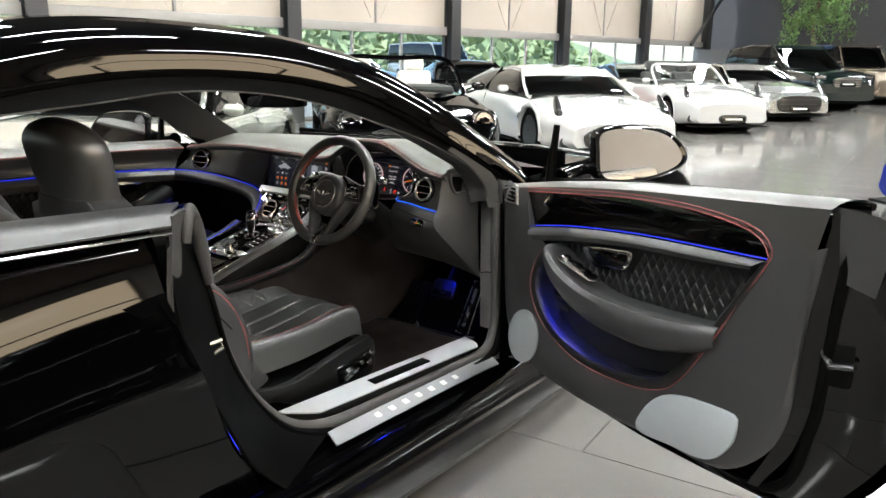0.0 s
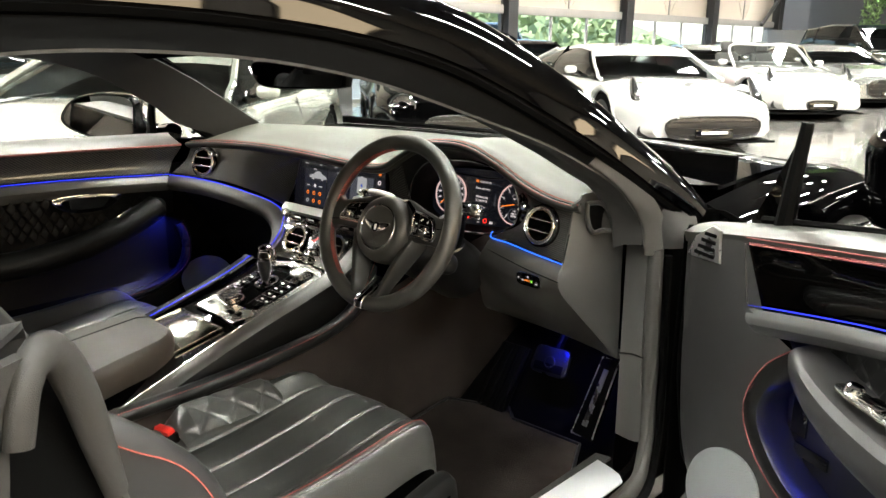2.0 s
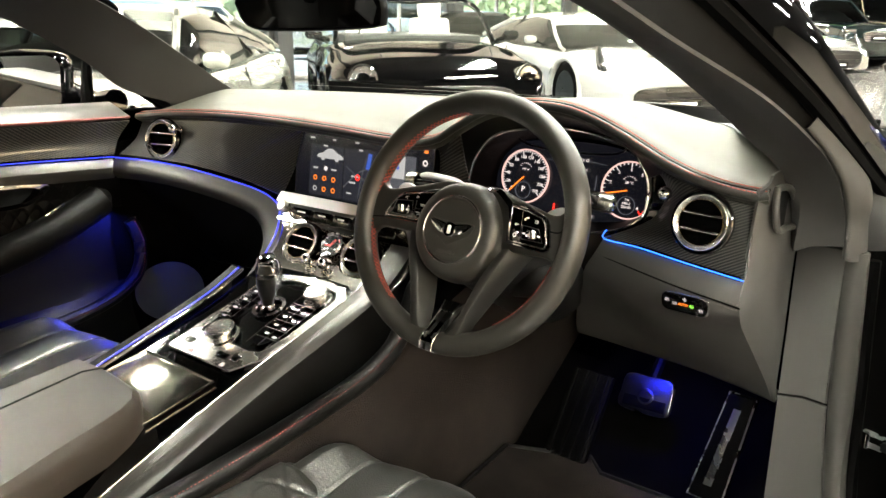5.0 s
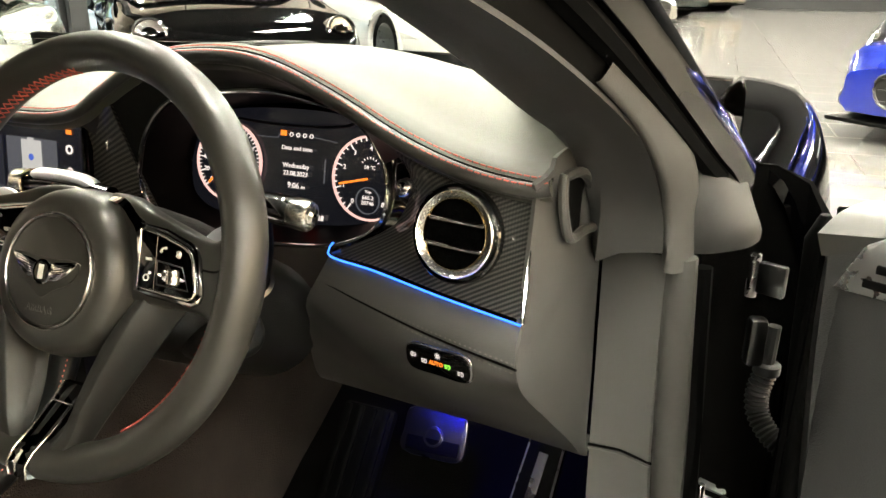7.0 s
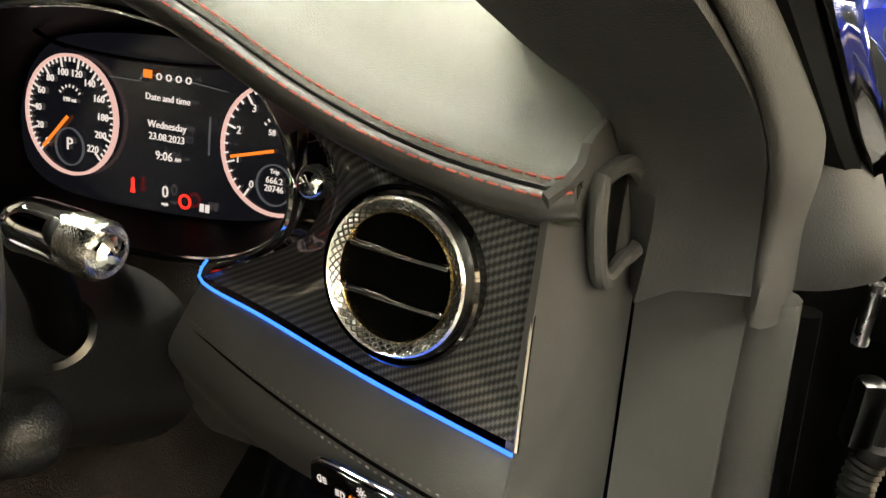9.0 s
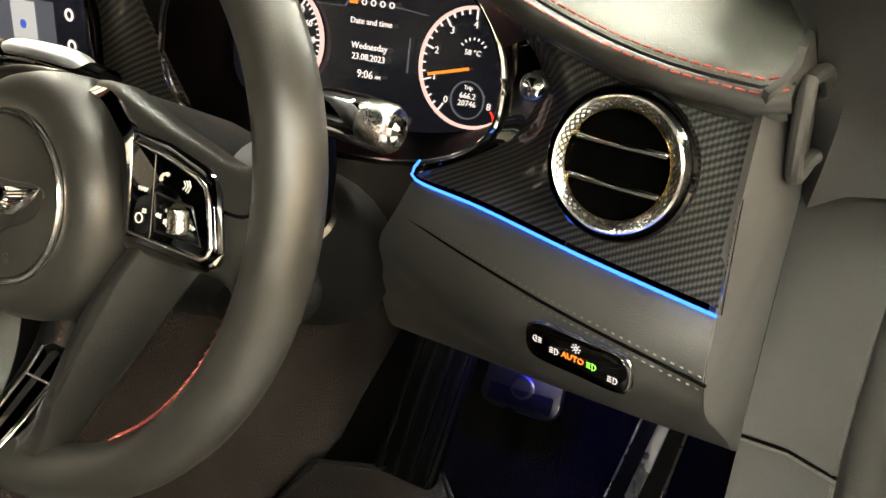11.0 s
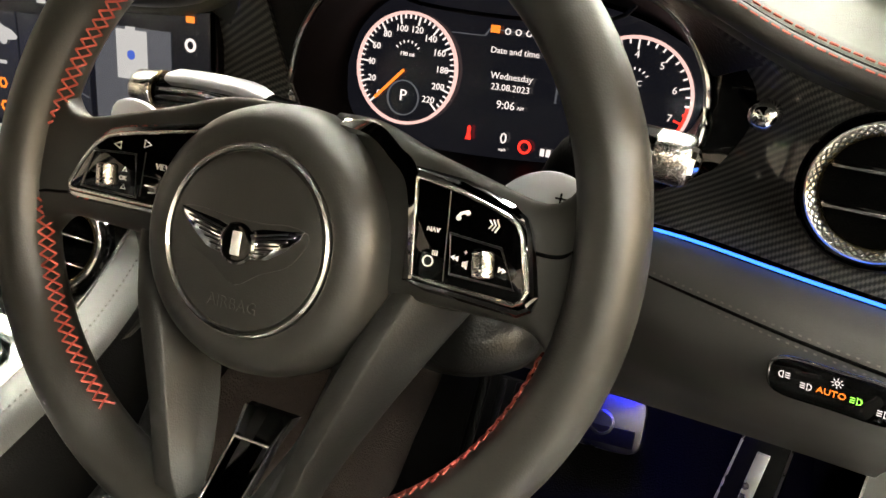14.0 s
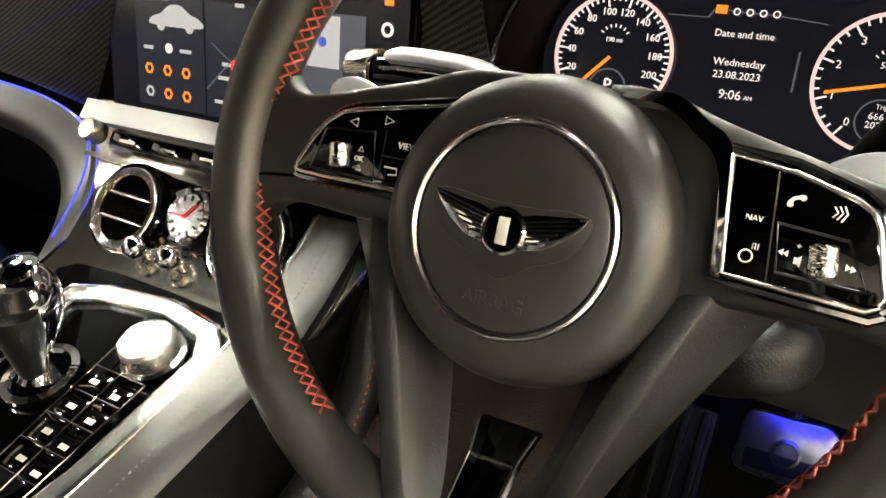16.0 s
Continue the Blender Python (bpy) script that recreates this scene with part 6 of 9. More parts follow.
part("seal_sleeve", strip([[(x - 0.003, y + 0.006, z) for x, y, z in SLEEVE_IN], [(a[0] + 0.003, a[1] - 0.008 * k, a[2] - 0.002) for a, k in zip(SLEEVE_IN, lift)], [(0.5 * (a[0] + b[0]) + 0.002, 0.5 * (a[1] + b[1]) - 0.012 * k, 0.5 * (a[2] + b[2]) - 0.003) for a, b, k in zip(SLEEVE_IN, SLEEVE_OUT, lift)], [(b[0] - 0.001, b[1] - 0.008 * k, b[2] - 0.002) for b, k in zip(SLEEVE_OUT, lift)], [(x + 0.002, y + 0.008, z) for x, y, z in SLEEVE_OUT]], 36, 14), SEAL_GREY, coupe, "soft grey seal sleeve at the pillar foot", sharp=1.5)
part("panel_seam", tube([(0.740, 0.388, 0.815), (0.775, 0.368, 0.823), (0.813, 0.338, 0.830)], 0.002, 5), PLASTIC, coupe)
part("panel_seam", tube([(0.742, 0.388, 0.562), (0.782, 0.370, 0.576), (0.820, 0.341, 0.587)], 0.002, 5), PLASTIC, coupe)
part("panel_lip", tube([(0.742, 0.3875, 0.5585), (0.782, 0.3695, 0.5725), (0.820, 0.3405, 0.5835)], 0.0018, 5), LEATHER_SIDE, coupe)
# footwell sides carry the same shade in their colour
part("footwell_side", strip([[(-0.742, 0.15, 0.85), (-0.742, 0.95, 0.85)], [(-0.742, 0.15, 0.24), (-0.742, 0.95, 0.24)]], 8, 4), FOOTWELL_SHADE, coupe)
part("footwell_side", strip([[(0.742, 0.40, 0.60), (0.742, 0.95, 0.60)], [(0.742, 0.40, 0.24), (0.742, 0.95, 0.24)]], 8, 4), FOOTWELL_SHADE, coupe)
part("hinge_post", strip([[(0.83, 0.375, 0.90), (0.84, 0.375, 0.60), (0.85, 0.37, 0.30)], [(0.86, 0.48, 0.90), (0.87, 0.48, 0.60), (0.88, 0.48, 0.30)], [(0.93, 0.535, 0.88), (0.94, 0.535, 0.60), (0.94, 0.535, 0.20)], [(0.965, 0.50, 0.84), (0.985, 0.50, 0.60), (0.975, 0.50, 0.20)]], 10, 6, 0.01), SUEDE, coupe, "black hinge post")
part("pillar_cap", strip([[(0.826, 0.345, 0.915), (0.845, 0.372, 0.920), (0.862, 0.402, 0.908), (0.874, 0.418, 0.893)], [(0.829, 0.348, 0.885), (0.850, 0.360, 0.890), (0.874, 0.390, 0.876), (0.886, 0.412, 0.866)], [(0.831, 0.355, 0.852), (0.855, 0.358, 0.852), (0.883, 0.382, 0.850), (0.894, 0.410, 0.848)], [(0.832, 0.362, 0.826), (0.856, 0.366, 0.829), (0.884, 0.388, 0.832), (0.894, 0.415, 0.833)]], 16, 14, 0.004), TRIM, coupe, "soft grey pillar foot cap")
hg = part("hinge", box(0.030, 0.010, 0.036, pose(0.912, 0.432, 0.786, 0, 0, -20), 0.003), DARKMETAL, coupe, "metal door hinge")
part("hinge_pin", lathe([(0.006, -0.024), (0.006, 0.024)], pose(0.893, 0.438, 0.786), 14), STEEL, hg)
chk = part("check_strap", tube([(0.905, 0.420, 0.503), (0.945, 0.405, 0.500), (1.0, 0.378, 0.496)], 0.0035, 8, flat=1.3), STEEL, coupe, "steel door check strap")
for dz in (0.010, -0.010):
    part("strap_bracket", slab([(-0.022, -0.008), (0.016, -0.006), (0.020, 0.0), (0.016, 0.006), (-0.022, 0.008)], 0.003, pose(0.882, 0.428, 0.506 + dz, 0, 0, -18), 0.001), STEEL, chk)
part("strap_pin", lathe([(0.005, -0.013), (0.006, -0.012), (0.006, 0.012), (0.005, 0.013)], pose(0.872, 0.426, 0.506), 14), CHROME, chk)
part("strap_shoe", box(0.022, 0.012, 0.014, pose(0.905, 0.420, 0.504, 0, 0, -18), 0.003), DARKMETAL, chk)
gai = part("cable_gaiter", tube(curve([(0.921, 0.428, 0.682), (0.916, 0.424, 0.658), (0.918, 0.420, 0.636), (0.930, 0.408, 0.620), (0.950, 0.395, 0.608), (0.985, 0.375, 0.592)], 52), [0.0105 if i % 2 else 0.0135 for i in range(52)], 12), GAITER, coupe, "ribbed rubber cable gaiter")
part("gaiter_collar", lathe([(0.012, 0.0), (0.0145, 0.002), (0.0145, 0.012), (0.011, 0.014)], pose(0.921, 0.428, 0.678), 18), GAITER, gai)
part("cable", tube([(0.921, 0.428, 0.69), (0.922, 0.43, 0.735)], 0.0075, 10), GAITER, gai)
part("gaiter_plug", box(0.020, 0.020, 0.056, pose(0.905, 0.42, 0.718, 0, 0, 20), 0.006), DARKMETAL, gai, "glossy connector")

# rear quarter: outer skin, jamb and belt cap


def quarter(y_front, z, d):
    """A point of the rear flank at height z, d metres behind its front edge."""
    y = y_front - d
    bulge = 0.990 - 0.08 * max(0.0, z - 0.68) - 0.62 * max(0.0, z - 0.70) ** 2 - 0.7 * max(0.0, z - 0.93) ** 1.5 - 0.22 * max(0.0, 0.60 - z)
    haunch = 0.035 * math.exp(-((y + 1.75) / 0.45) ** 2) * math.exp(-((z - 0.72) / 0.22) ** 2)
    crease = 0.012 * math.exp(-((z - 0.66 - 0.03 * (y + 1.2)) / 0.045) ** 2)
    taper = 0.05 * max(0.0, -y - 2.1) ** 1.2
    return Vector((bulge + haunch + crease - 0.035 - taper, y, z))


rows = []
for k in range(34):
    z = 0.20 + 0.785 * k / 33
    yf = -float(np.interp(z, [0.20, 0.28, 0.40, 0.55, 0.67, 0.80, 0.90, 0.985], [0.66, 0.72, 0.80, 0.88, 0.93, 0.968, 0.975, 0.972]))
    r = []
    for i in range(44):
        d = 2.05 * (i / 43) ** 1.3
        p = quarter(yf, z, d)
        r.append(p)
    rows.append(r)
bm = grid(rows)
kill = [f for f in bm.faces if math.hypot(f.calc_center_median().y + 1.80, f.calc_center_median().z - 0.345) < 0.37]
bmesh.ops.delete(bm, geom=kill, context="FACES")
part("rear_flank", bm, PAINT, coupe, "glossy black rear flank reflecting the hall")
part("jamb_panel", strip([[(0.93, -0.97, 0.96), (0.935, -0.965, 0.80), (0.945, -0.93, 0.66), (0.945, -0.88, 0.55), (0.935, -0.80, 0.40), (0.93, -0.70, 0.29)], [(0.86, -0.90, 0.95), (0.865, -0.875, 0.80), (0.87, -0.84, 0.65), (0.88, -0.78, 0.52), (0.88, -0.70, 0.40), (0.89, -0.58, 0.315)], [(0.80, -0.84, 0.94), (0.805, -0.80, 0.80), (0.815, -0.765, 0.64), (0.825, -0.70, 0.50), (0.84, -0.60, 0.385), (0.855, -0.47, 0.335)]], 30, 8, 0.008), PLASTIC, coupe, "black door jamb")
jt = part("jamb_trim", strip([[(0.938, -0.956, 0.998), (0.940, -0.963, 0.93), (0.941, -0.971, 0.85), (0.938, -0.968, 0.795)], [(0.912, -0.918, 1.000), (0.918, -0.935, 0.93), (0.922, -0.945, 0.86), (0.935, -0.966, 0.792)], [(0.885, -0.885, 0.995), (0.890, -0.905, 0.945), (0.902, -0.920, 0.875), (0.930, -0.960, 0.790)]], 26, 8, 0.010, out=(1, 0.3, 0)), TRIM, coupe, "grey felt flap on the jamb")
part("arch", tube(curve([(0.900, -0.905, 0.93), (0.892, -0.893, 0.972), (0.870, -0.872, 0.987), (0.846, -0.848, 0.972), (0.836, -0.830, 0.93), (0.830, -0.815, 0.87), (0.822, -0.800, 0.81)], 30), [0.010 + 0.004 * math.sin(math.pi * i / 29) for i in range(30)], 14, flat=1.3), TRIM, jt)
part("belt_cap", strip([[(0.955, -0.97, 0.985), (0.955, -1.4, 0.995), (0.93, -2.0, 1.0)], [(0.93, -0.955, 1.0), (0.925, -1.4, 1.012), (0.90, -2.0, 1.02)], [(0.84, -0.875, 1.003), (0.83, -1.4, 1.02), (0.80, -2.0, 1.03)], [(0.77, -0.845, 0.975), (0.75, -1.4, 0.99), (0.72, -2.0, 1.0)], [(0.765, -0.84, 0.90), (0.74, -1.4, 0.9), (0.72, -2.0, 0.9)]], 20, 14, 0.006), LEATHER_DOOR, coupe, "grey leather belt cap")
part("belt_chrome", tube(curve([(0.957, -0.972, 0.972), (0.957, -1.4, 0.982), (0.935, -2.0, 0.988)], 20), 0.003, 6), CHROME, coupe)
part("rear_side_trim", strip([[(0.76, -0.83, 0.93), (0.74, -1.4, 0.9)], [(0.74, -0.78, 0.6), (0.72, -1.4, 0.6)], [(0.73, -0.66, 0.30), (0.70, -1.4, 0.3)]], 12, 8, 0.008), LEATHER, coupe)
stk = part("door_striker", tube([(0.845, -0.838, 0.690), (0.866, -0.846, 0.687), (0.868, -0.812, 0.689), (0.867, -0.807, 0.670), (0.864, -0.835, 0.660), (0.843, -0.828, 0.664)], 0.0058, 8), CHROME, coupe, "chrome door striker")
part("striker_plate", box(0.004, 0.05, 0.065, pose(0.843, -0.828, 0.676, 0, 0, 38), 0.001), STEEL, stk)
part("jamb_light", tube(curve([(0.925, -0.865, 0.52), (0.92, -0.80, 0.42), (0.915, -0.73, 0.345)], 14), 0.003, 6), LED_BLUE, coupe, "blue light strip in the jamb")
# rear deck and tail close the car
part("boot_deck", strip([[(-0.9, -2.1, 0.99), (0, -2.1, 1.10), (0.9, -2.1, 0.99)], [(-0.86, -2.6, 0.96), (0, -2.6, 1.02), (0.86, -2.6, 0.96)], [(-0.8, -3.0, 0.90), (0, -3.02, 0.94), (0.8, -3.0, 0.90)], [(-0.78, -3.04, 0.4), (0, -3.10, 0.4), (0.78, -3.04, 0.4)]], 20, 16, 0.01), PAINT, coupe)
part("rear_flank", strip([[(-0.95, -0.6, 0.98), (-0.96, -1.5, 0.99), (-0.85, -3.0, 0.92)], [(-0.985, -0.6, 0.7), (-1.0, -1.7, 0.72), (-0.84, -3.0, 0.7)], [(-0.95, -0.6, 0.2), (-0.95, -1.7, 0.2), (-0.80, -3.0, 0.3)]], 20, 12, 0.01), PAINT, coupe)
part("rear_window", strip([[(-0.5, -1.55, 1.24), (0, -1.50, 1.28), (0.5, -1.55, 1.24)], [(-0.6, -2.1, 1.03), (0, -2.1, 1.08), (0.6, -2.1, 1.03)]], 14, 6), PIANO, coupe)

# front wing, bonnet
part("front_wing", strip([[(0.86, 0.50, 0.905), (0.83, 1.1, 0.905), (0.78, 1.8, 0.84), (0.70, 2.25, 0.72)], [(0.915, 0.50, 0.87), (0.93, 1.1, 0.885), (0.90, 1.8, 0.81), (0.76, 2.25, 0.68)], [(0.955, 0.52, 0.76), (0.985, 1.1, 0.78), (0.97, 1.8, 0.70), (0.80, 2.3, 0.60)], [(0.97, 0.55, 0.60), (0.99, 0.75, 0.62), (0.99, 1.0, 0.7), (0.98, 1.3, 0.72)], [(0.96, 0.57, 0.30), (0.965, 0.65, 0.30), (0.965, 0.75, 0.4), (0.97, 0.85, 0.5)]], 26, 24, 0.012), PAINT, coupe, "glossy black front wing")
part("front_wing", strip([mirror_x(q) for q in ([(0.86, 0.50, 0.905), (0.83, 1.1, 0.905), (0.78, 1.8, 0.84), (0.70, 2.25, 0.72)], [(0.915, 0.50, 0.87), (0.93, 1.1, 0.885), (0.90, 1.8, 0.81), (0.76, 2.25, 0.68)], [(0.955, 0.52, 0.76), (0.985, 1.1, 0.78), (0.97, 1.8, 0.70), (0.80, 2.3, 0.60)], [(0.96, 0.57, 0.30), (0.965, 0.9, 0.30), (0.965, 1.4, 0.4), (0.8, 2.3, 0.4)])], 26, 16, 0.012), PAINT, coupe)
part("bonnet", strip([[(-0.80, 0.72, 0.905), (0, 1.00, 0.915), (0.80, 0.72, 0.905)], [(-0.80, 1.2, 0.900), (0, 1.3, 0.905), (0.80, 1.2, 0.900)], [(-0.76, 1.8, 0.83), (0, 1.9, 0.85), (0.76, 1.8, 0.83)], [(-0.68, 2.25, 0.70), (0, 2.4, 0.72), (0.68, 2.25, 0.70)]], 30, 20, 0.01), PAINT, coupe, "glossy black bonnet")
part("nose", strip([[(-0.72, 2.25, 0.72), (0, 2.42, 0.75), (0.72, 2.25, 0.72)], [(-0.8, 2.28, 0.5), (0, 2.5, 0.5), (0.8, 2.28, 0.5)], [(-0.75, 2.2, 0.2), (0, 2.42, 0.2), (0.75, 2.2, 0.2)]], 20, 8, 0.01), PAINT, coupe)
part("scuttle", strip([[(-0.74, 0.56, 0.925), (0, 0.84, 0.93), (0.74, 0.56, 0.925)], [(-0.80, 0.74, 0.905), (0, 1.02, 0.912), (0.80, 0.74, 0.905)]], 20, 4), PLASTIC, coupe)
for s in (1, -1):
    part("wiper", tube(curve([(0.55 * s - 0.1, 0.78, 0.925), (0.1 * s, 0.90, 0.935), (-0.35 * s, 0.80, 0.94)], 16), 0.008, 6), PLASTIC, coupe)
# wheels
for x, y in ((0.86, 1.33), (-0.86, 1.33), (0.86, -1.80), (-0.86, -1.80)):
    s = 1 if x > 0 else -1
    m = pose(x, y, 0.345, 0, 90 * s, 0)
    t = part("tyre", lathe([(0.25, -0.13), (0.33, -0.13), (0.345, -0.10), (0.345, 0.10), (0.33, 0.125), (0.262, 0.125), (0.262, 0.0), (0.25, 0.0)], m, 48, closed=True), RUBBER, coupe, "wide low-profile tyre")
    rm = part("rim", lathe([(0.262, 0.12), (0.255, 0.125), (0.245, 0.05), (0.06, 0.06), (0.06, 0.085), (0.001, 0.09)], m, 40), DARKMETAL, t, "dark alloy rim")
    for k in range(10):
        part("spoke", box(0.20, 0.03, 0.03, m @ pose(0, 0, 0.09, 0, 0, 36 * k) @ at(0.15, 0, 0), 0.006), CHROME if k % 2 else DARKMETAL, t)

# seats
def seat(x, name_label):
    hw = 0.208
    side_in = 1 if x > 0 else -1

    s = part("seat", slab(loop2([(x - 0.23, -0.50), (x - 0.23, -0.20), (x - 0.20, -0.05), (x, -0.01), (x + 0.20, -0.06), (x + 0.23, -0.20), (x + 0.23, -0.50), (x, -0.58)], 40), 0.16, at(0, 0, 0.245), 0.03), PLASTIC, coupe, name_label)
    rows = []
    spine = [(-0.565, 0.484), (-0.50, 0.480), (-0.36, 0.484), (-0.24, 0.496), (-0.15, 0.508), (-0.095, 0.510), (-0.060, 0.498), (-0.040, 0.470), (-0.034, 0.430)]
    for sp_ in curve([(0, a, b) for a, b in spine], 64):
        y, zc = sp_.y, sp_.z
        ahead = max(0.0, min(1.0, (y + 0.62) / 0.56))
        wrap = max(0.0, min(1.0, (0.512 - zc) / 0.06)) if y > -0.10 else 0.0
        r = []
        for k in range(161):
            q = -1 + 2 * k / 160
            a = abs(q)
            rise = (0.052 - 0.030 * ahead) * max(0.0, min(1.0, (a - 0.50) / 0.30)) ** 1.5 * (1 - 0.6 * wrap)
            fall = -0.085 * max(0.0, (a - 0.86) / 0.14) ** 2.2
            seam = sum(-0.0050 * math.exp(-((q - g) / 0.0085) ** 2) for g in (-0.58, -0.20, 0.20, 0.58, 0.86))
            puff = 0.0045 * (1 - (q / 0.195 - 2 * round(q / 0.39)) ** 4) if a < 0.58 else 0.0
            wid = hw * (1.03 - 0.05 * ahead - 0.10 * wrap)
            r.append(Vector((x + wid * q + 0.012 * max(0.0, a - 0.9) * (1 if q > 0 else -1), y + (puff * 0.8 if wrap > 0.3 else 0.0) - 0.035 * q * q * ahead, zc + rise + fall + seam + puff * (1 - 0.7 * wrap))))
        rows.append(r)
    part("cushion", grid(rows), LEATHER_SEAT, s, "grained leather seat cushion with long flutes", sharp=1.6)
    # diamond quilted wing along the inner edge
    prof = even([Vector((u, 0, v)) for u, v in ((0.122, 0.500), (0.140, 0.516), (0.166, 0.532), (0.192, 0.536), (0.207, 0.515), (0.210, 0.450))], 37)
    q_rows = []
    for i in range(130):
        yy = -0.425 + 0.265 * i / 129
        end = min(1.0, (129 - i) / 22, (i + 1) / 16) ** 0.5
        r = []
        for k, p in enumerate(prof):
            a, b = (k * 0.0040 + yy) / 0.066, (k * 0.0040 - yy) / 0.066
            puff = 0.0040 * (1 - (1 - abs(math.sin(math.pi * a))) ** 7) * (1 - (1 - abs(math.sin(math.pi * b))) ** 7) if k < 26 else 0.003
            r.append(Vector((x - side_in * (p.x - 0.5 * puff), yy, 0.47 + (p.z - 0.47) * (0.35 + 0.65 * end) + 0.8 * puff * end - 0.05 * (yy + 0.14))))
        q_rows.append(r)
    part("bolster", grid(q_rows), LEATHER_SEAT, s, "diamond quilted leather bolster", sharp=1.5)
    if x > 0:
        part("stitching", stitches([Vector((p.x + 0.0015, p.y, p.z + 0.001)) for p in (r[145] for r in rows[6:60])], 0.0055, 1.5, 0.0008), STITCH, s)["kind"] = "stuff"
    if x > 0:
        bk = part("belt_buckle", box(0.030, 0.046, 0.075, pose(0.195, -0.424, 0.467, -14, 6, 8), 0.006), PLASTIC, s, "black seat belt buckle")
        part("release_button", box(0.024, 0.038, 0.006, pose(0.195, -0.424, 0.467, -14, 6, 8) @ at(0, 0, 0.0365), 0.002), RED_PLASTIC, bk, "bright red release button")
    # valance with seat switches on the door side
    sd = 1 if x > 0 else -1
    vx = x + sd * 0.222
    ol = [(-0.60, 0.385), (-0.60, 0.425), (-0.48, 0.405), (-0.40, 0.405), (-0.26, 0.430), (-0.13, 0.452), (-0.095, 0.440), (-0.085, 0.395), (-0.10, 0.325), (-0.20, 0.298), (-0.30, 0.288), (-0.40, 0.320), (-0.50, 0.365)]
    vm = axes((vx, 0, 0), (0, 1, 0), (0, 0, 1), (1, 0, 0)) if sd > 0 else axes((vx, 0, 0), (0, -1, 0), (0, 0, 1), (-1, 0, 0))
    val = part("valance", slab(loop2([(a * (1 if sd > 0 else -1), b) for a, b in ol][::sd], 44), 0.035, vm, 0.012), LEATHER, s, "leather covered seat valance")
    part("switch_plate", box(0.008, 0.15, 0.055, pose(vx + sd * 0.036, -0.185, 0.374, 9, 0, 0), 0.004), PIANO, val)
    for y, z, r in ((-0.118, 0.400, 0.009), (-0.130, 0.372, 0.011), (-0.165, 0.382, 0.007)):
        part("switch", lathe([(r, 0), (r, 0.010), (r * 0.8, 0.013), (0.001, 0.013)], pose(vx + sd * 0.038, y, z, 0, 90 * sd, 0), 18), CHROME, val)
    part("switch", tube([(vx + sd * 0.050, -0.245, 0.350), (vx + sd * 0.052, -0.21, 0.368), (vx + sd * 0.050, -0.185, 0.366)], [0.010, 0.012, 0.009], 10, flat=0.8), CHROME, val, "chrome seat adjuster")
    # backrest
    def back(v, a):
        c, sn = math.cos(a), math.sin(a)
        th = 0.075 * (1 - 0.3 * v)
        bol = 0.045 * math.exp(-((abs(c) - 0.74) / 0.22) ** 2) * (1 - 0.4 * v) * min(1.0, 2 * sn) if sn > 0 else 0
        wid = hw + 0.038 - 0.02 * v - 0.10 * max(0, v - 0.8) ** 1.5 / 0.2 ** 1.5
        yb = -0.570 - 0.300 * v - 0.02 * math.sin(v * 3)
        return Vector((x + wid * math.copysign(abs(c) ** 0.75, c), yb + th * math.copysign(abs(sn) ** 0.9, sn) + bol, 0.42 + 0.55 * v))

    part("backrest", grid([[back(i / 27, math.tau * k / 40) for k in range(40)] for i in range(28)], close_v=True, cap=True), LEATHER_DOOR, s, "charcoal leather backrest with red stitching", sharp=1.2)
    # side bolsters of the backrest
    wing = [(-0.66, 0.405), (-0.61, 0.408), (-0.565, 0.425), (-0.545, 0.46), (-0.540, 0.505), (-0.547, 0.56), (-0.570, 0.63), (-0.605, 0.69), (-0.655, 0.742), (-0.72, 0.798), (-0.79, 0.86), (-0.835, 0.925), (-0.875, 0.92), (-0.85, 0.80), (-0.79, 0.65), (-0.73, 0.50)]
    for side in (1, -1):
        wm = axes((x + side * 0.2, 0, 0), (0, 1, 0), (0, 0, 1), (1, 0, 0))
        part("backrest_bolster", slab(loop2(wing, 56), 0.092, wm @ at(0, 0, -0.046), 0.036, 6), LEATHER_DOOR, s, "charcoal leather backrest bolster", sharp=1.4)
        xs = x + side * 0.247
        if x > 0 and side > 0:
            red = curve([(xs - 0.002, -0.745, 0.783), (xs, -0.70, 0.748), (xs, -0.655, 0.715), (xs, -0.622, 0.676), (xs, -0.598, 0.630), (xs - 0.001, -0.580, 0.575), (xs - 0.002, -0.573, 0.515)], 60)
            part("stitching", stitches(red, 0.0060, 1.6, 0.0011), STITCH, s)["kind"] = "stuff"
            part("seam", tube(curve([(xs - 0.001, -0.70, 0.675), (xs - 0.001, -0.66, 0.655), (xs - 0.001, -0.625, 0.615)], 14), 0.0016, 6), PLASTIC, s)
    rows = []
    for i in range(22):
        v = 1 - (1 - i / 21) ** 1.5
        r = []
        for k in range(28):
            a = math.tau * k / 28
            c, sn = math.cos(a), math.sin(a)
            wd = 0.142 * (0.84 + 0.20 * math.sin(v * math.pi * 0.62)) * max(0.02, 1 - max(0, (v - 0.55) / 0.45) ** 2.6) ** 0.5
            th = 0.062 * max(0.02, 1 - max(0, (v - 0.62) / 0.38) ** 2.4) ** 0.5
            r.append(Vector((x + wd * math.copysign(abs(c) ** 0.8, c), -0.850 - 0.05 * v + th * math.copysign(abs(sn) ** 0.8, sn), 0.940 + 0.215 * v)))
        rows.append(r)
    part("headrest", grid(rows, close_v=True, cap=True), LEATHER_SEAT, s, "black leather headrest", sharp=1.2)
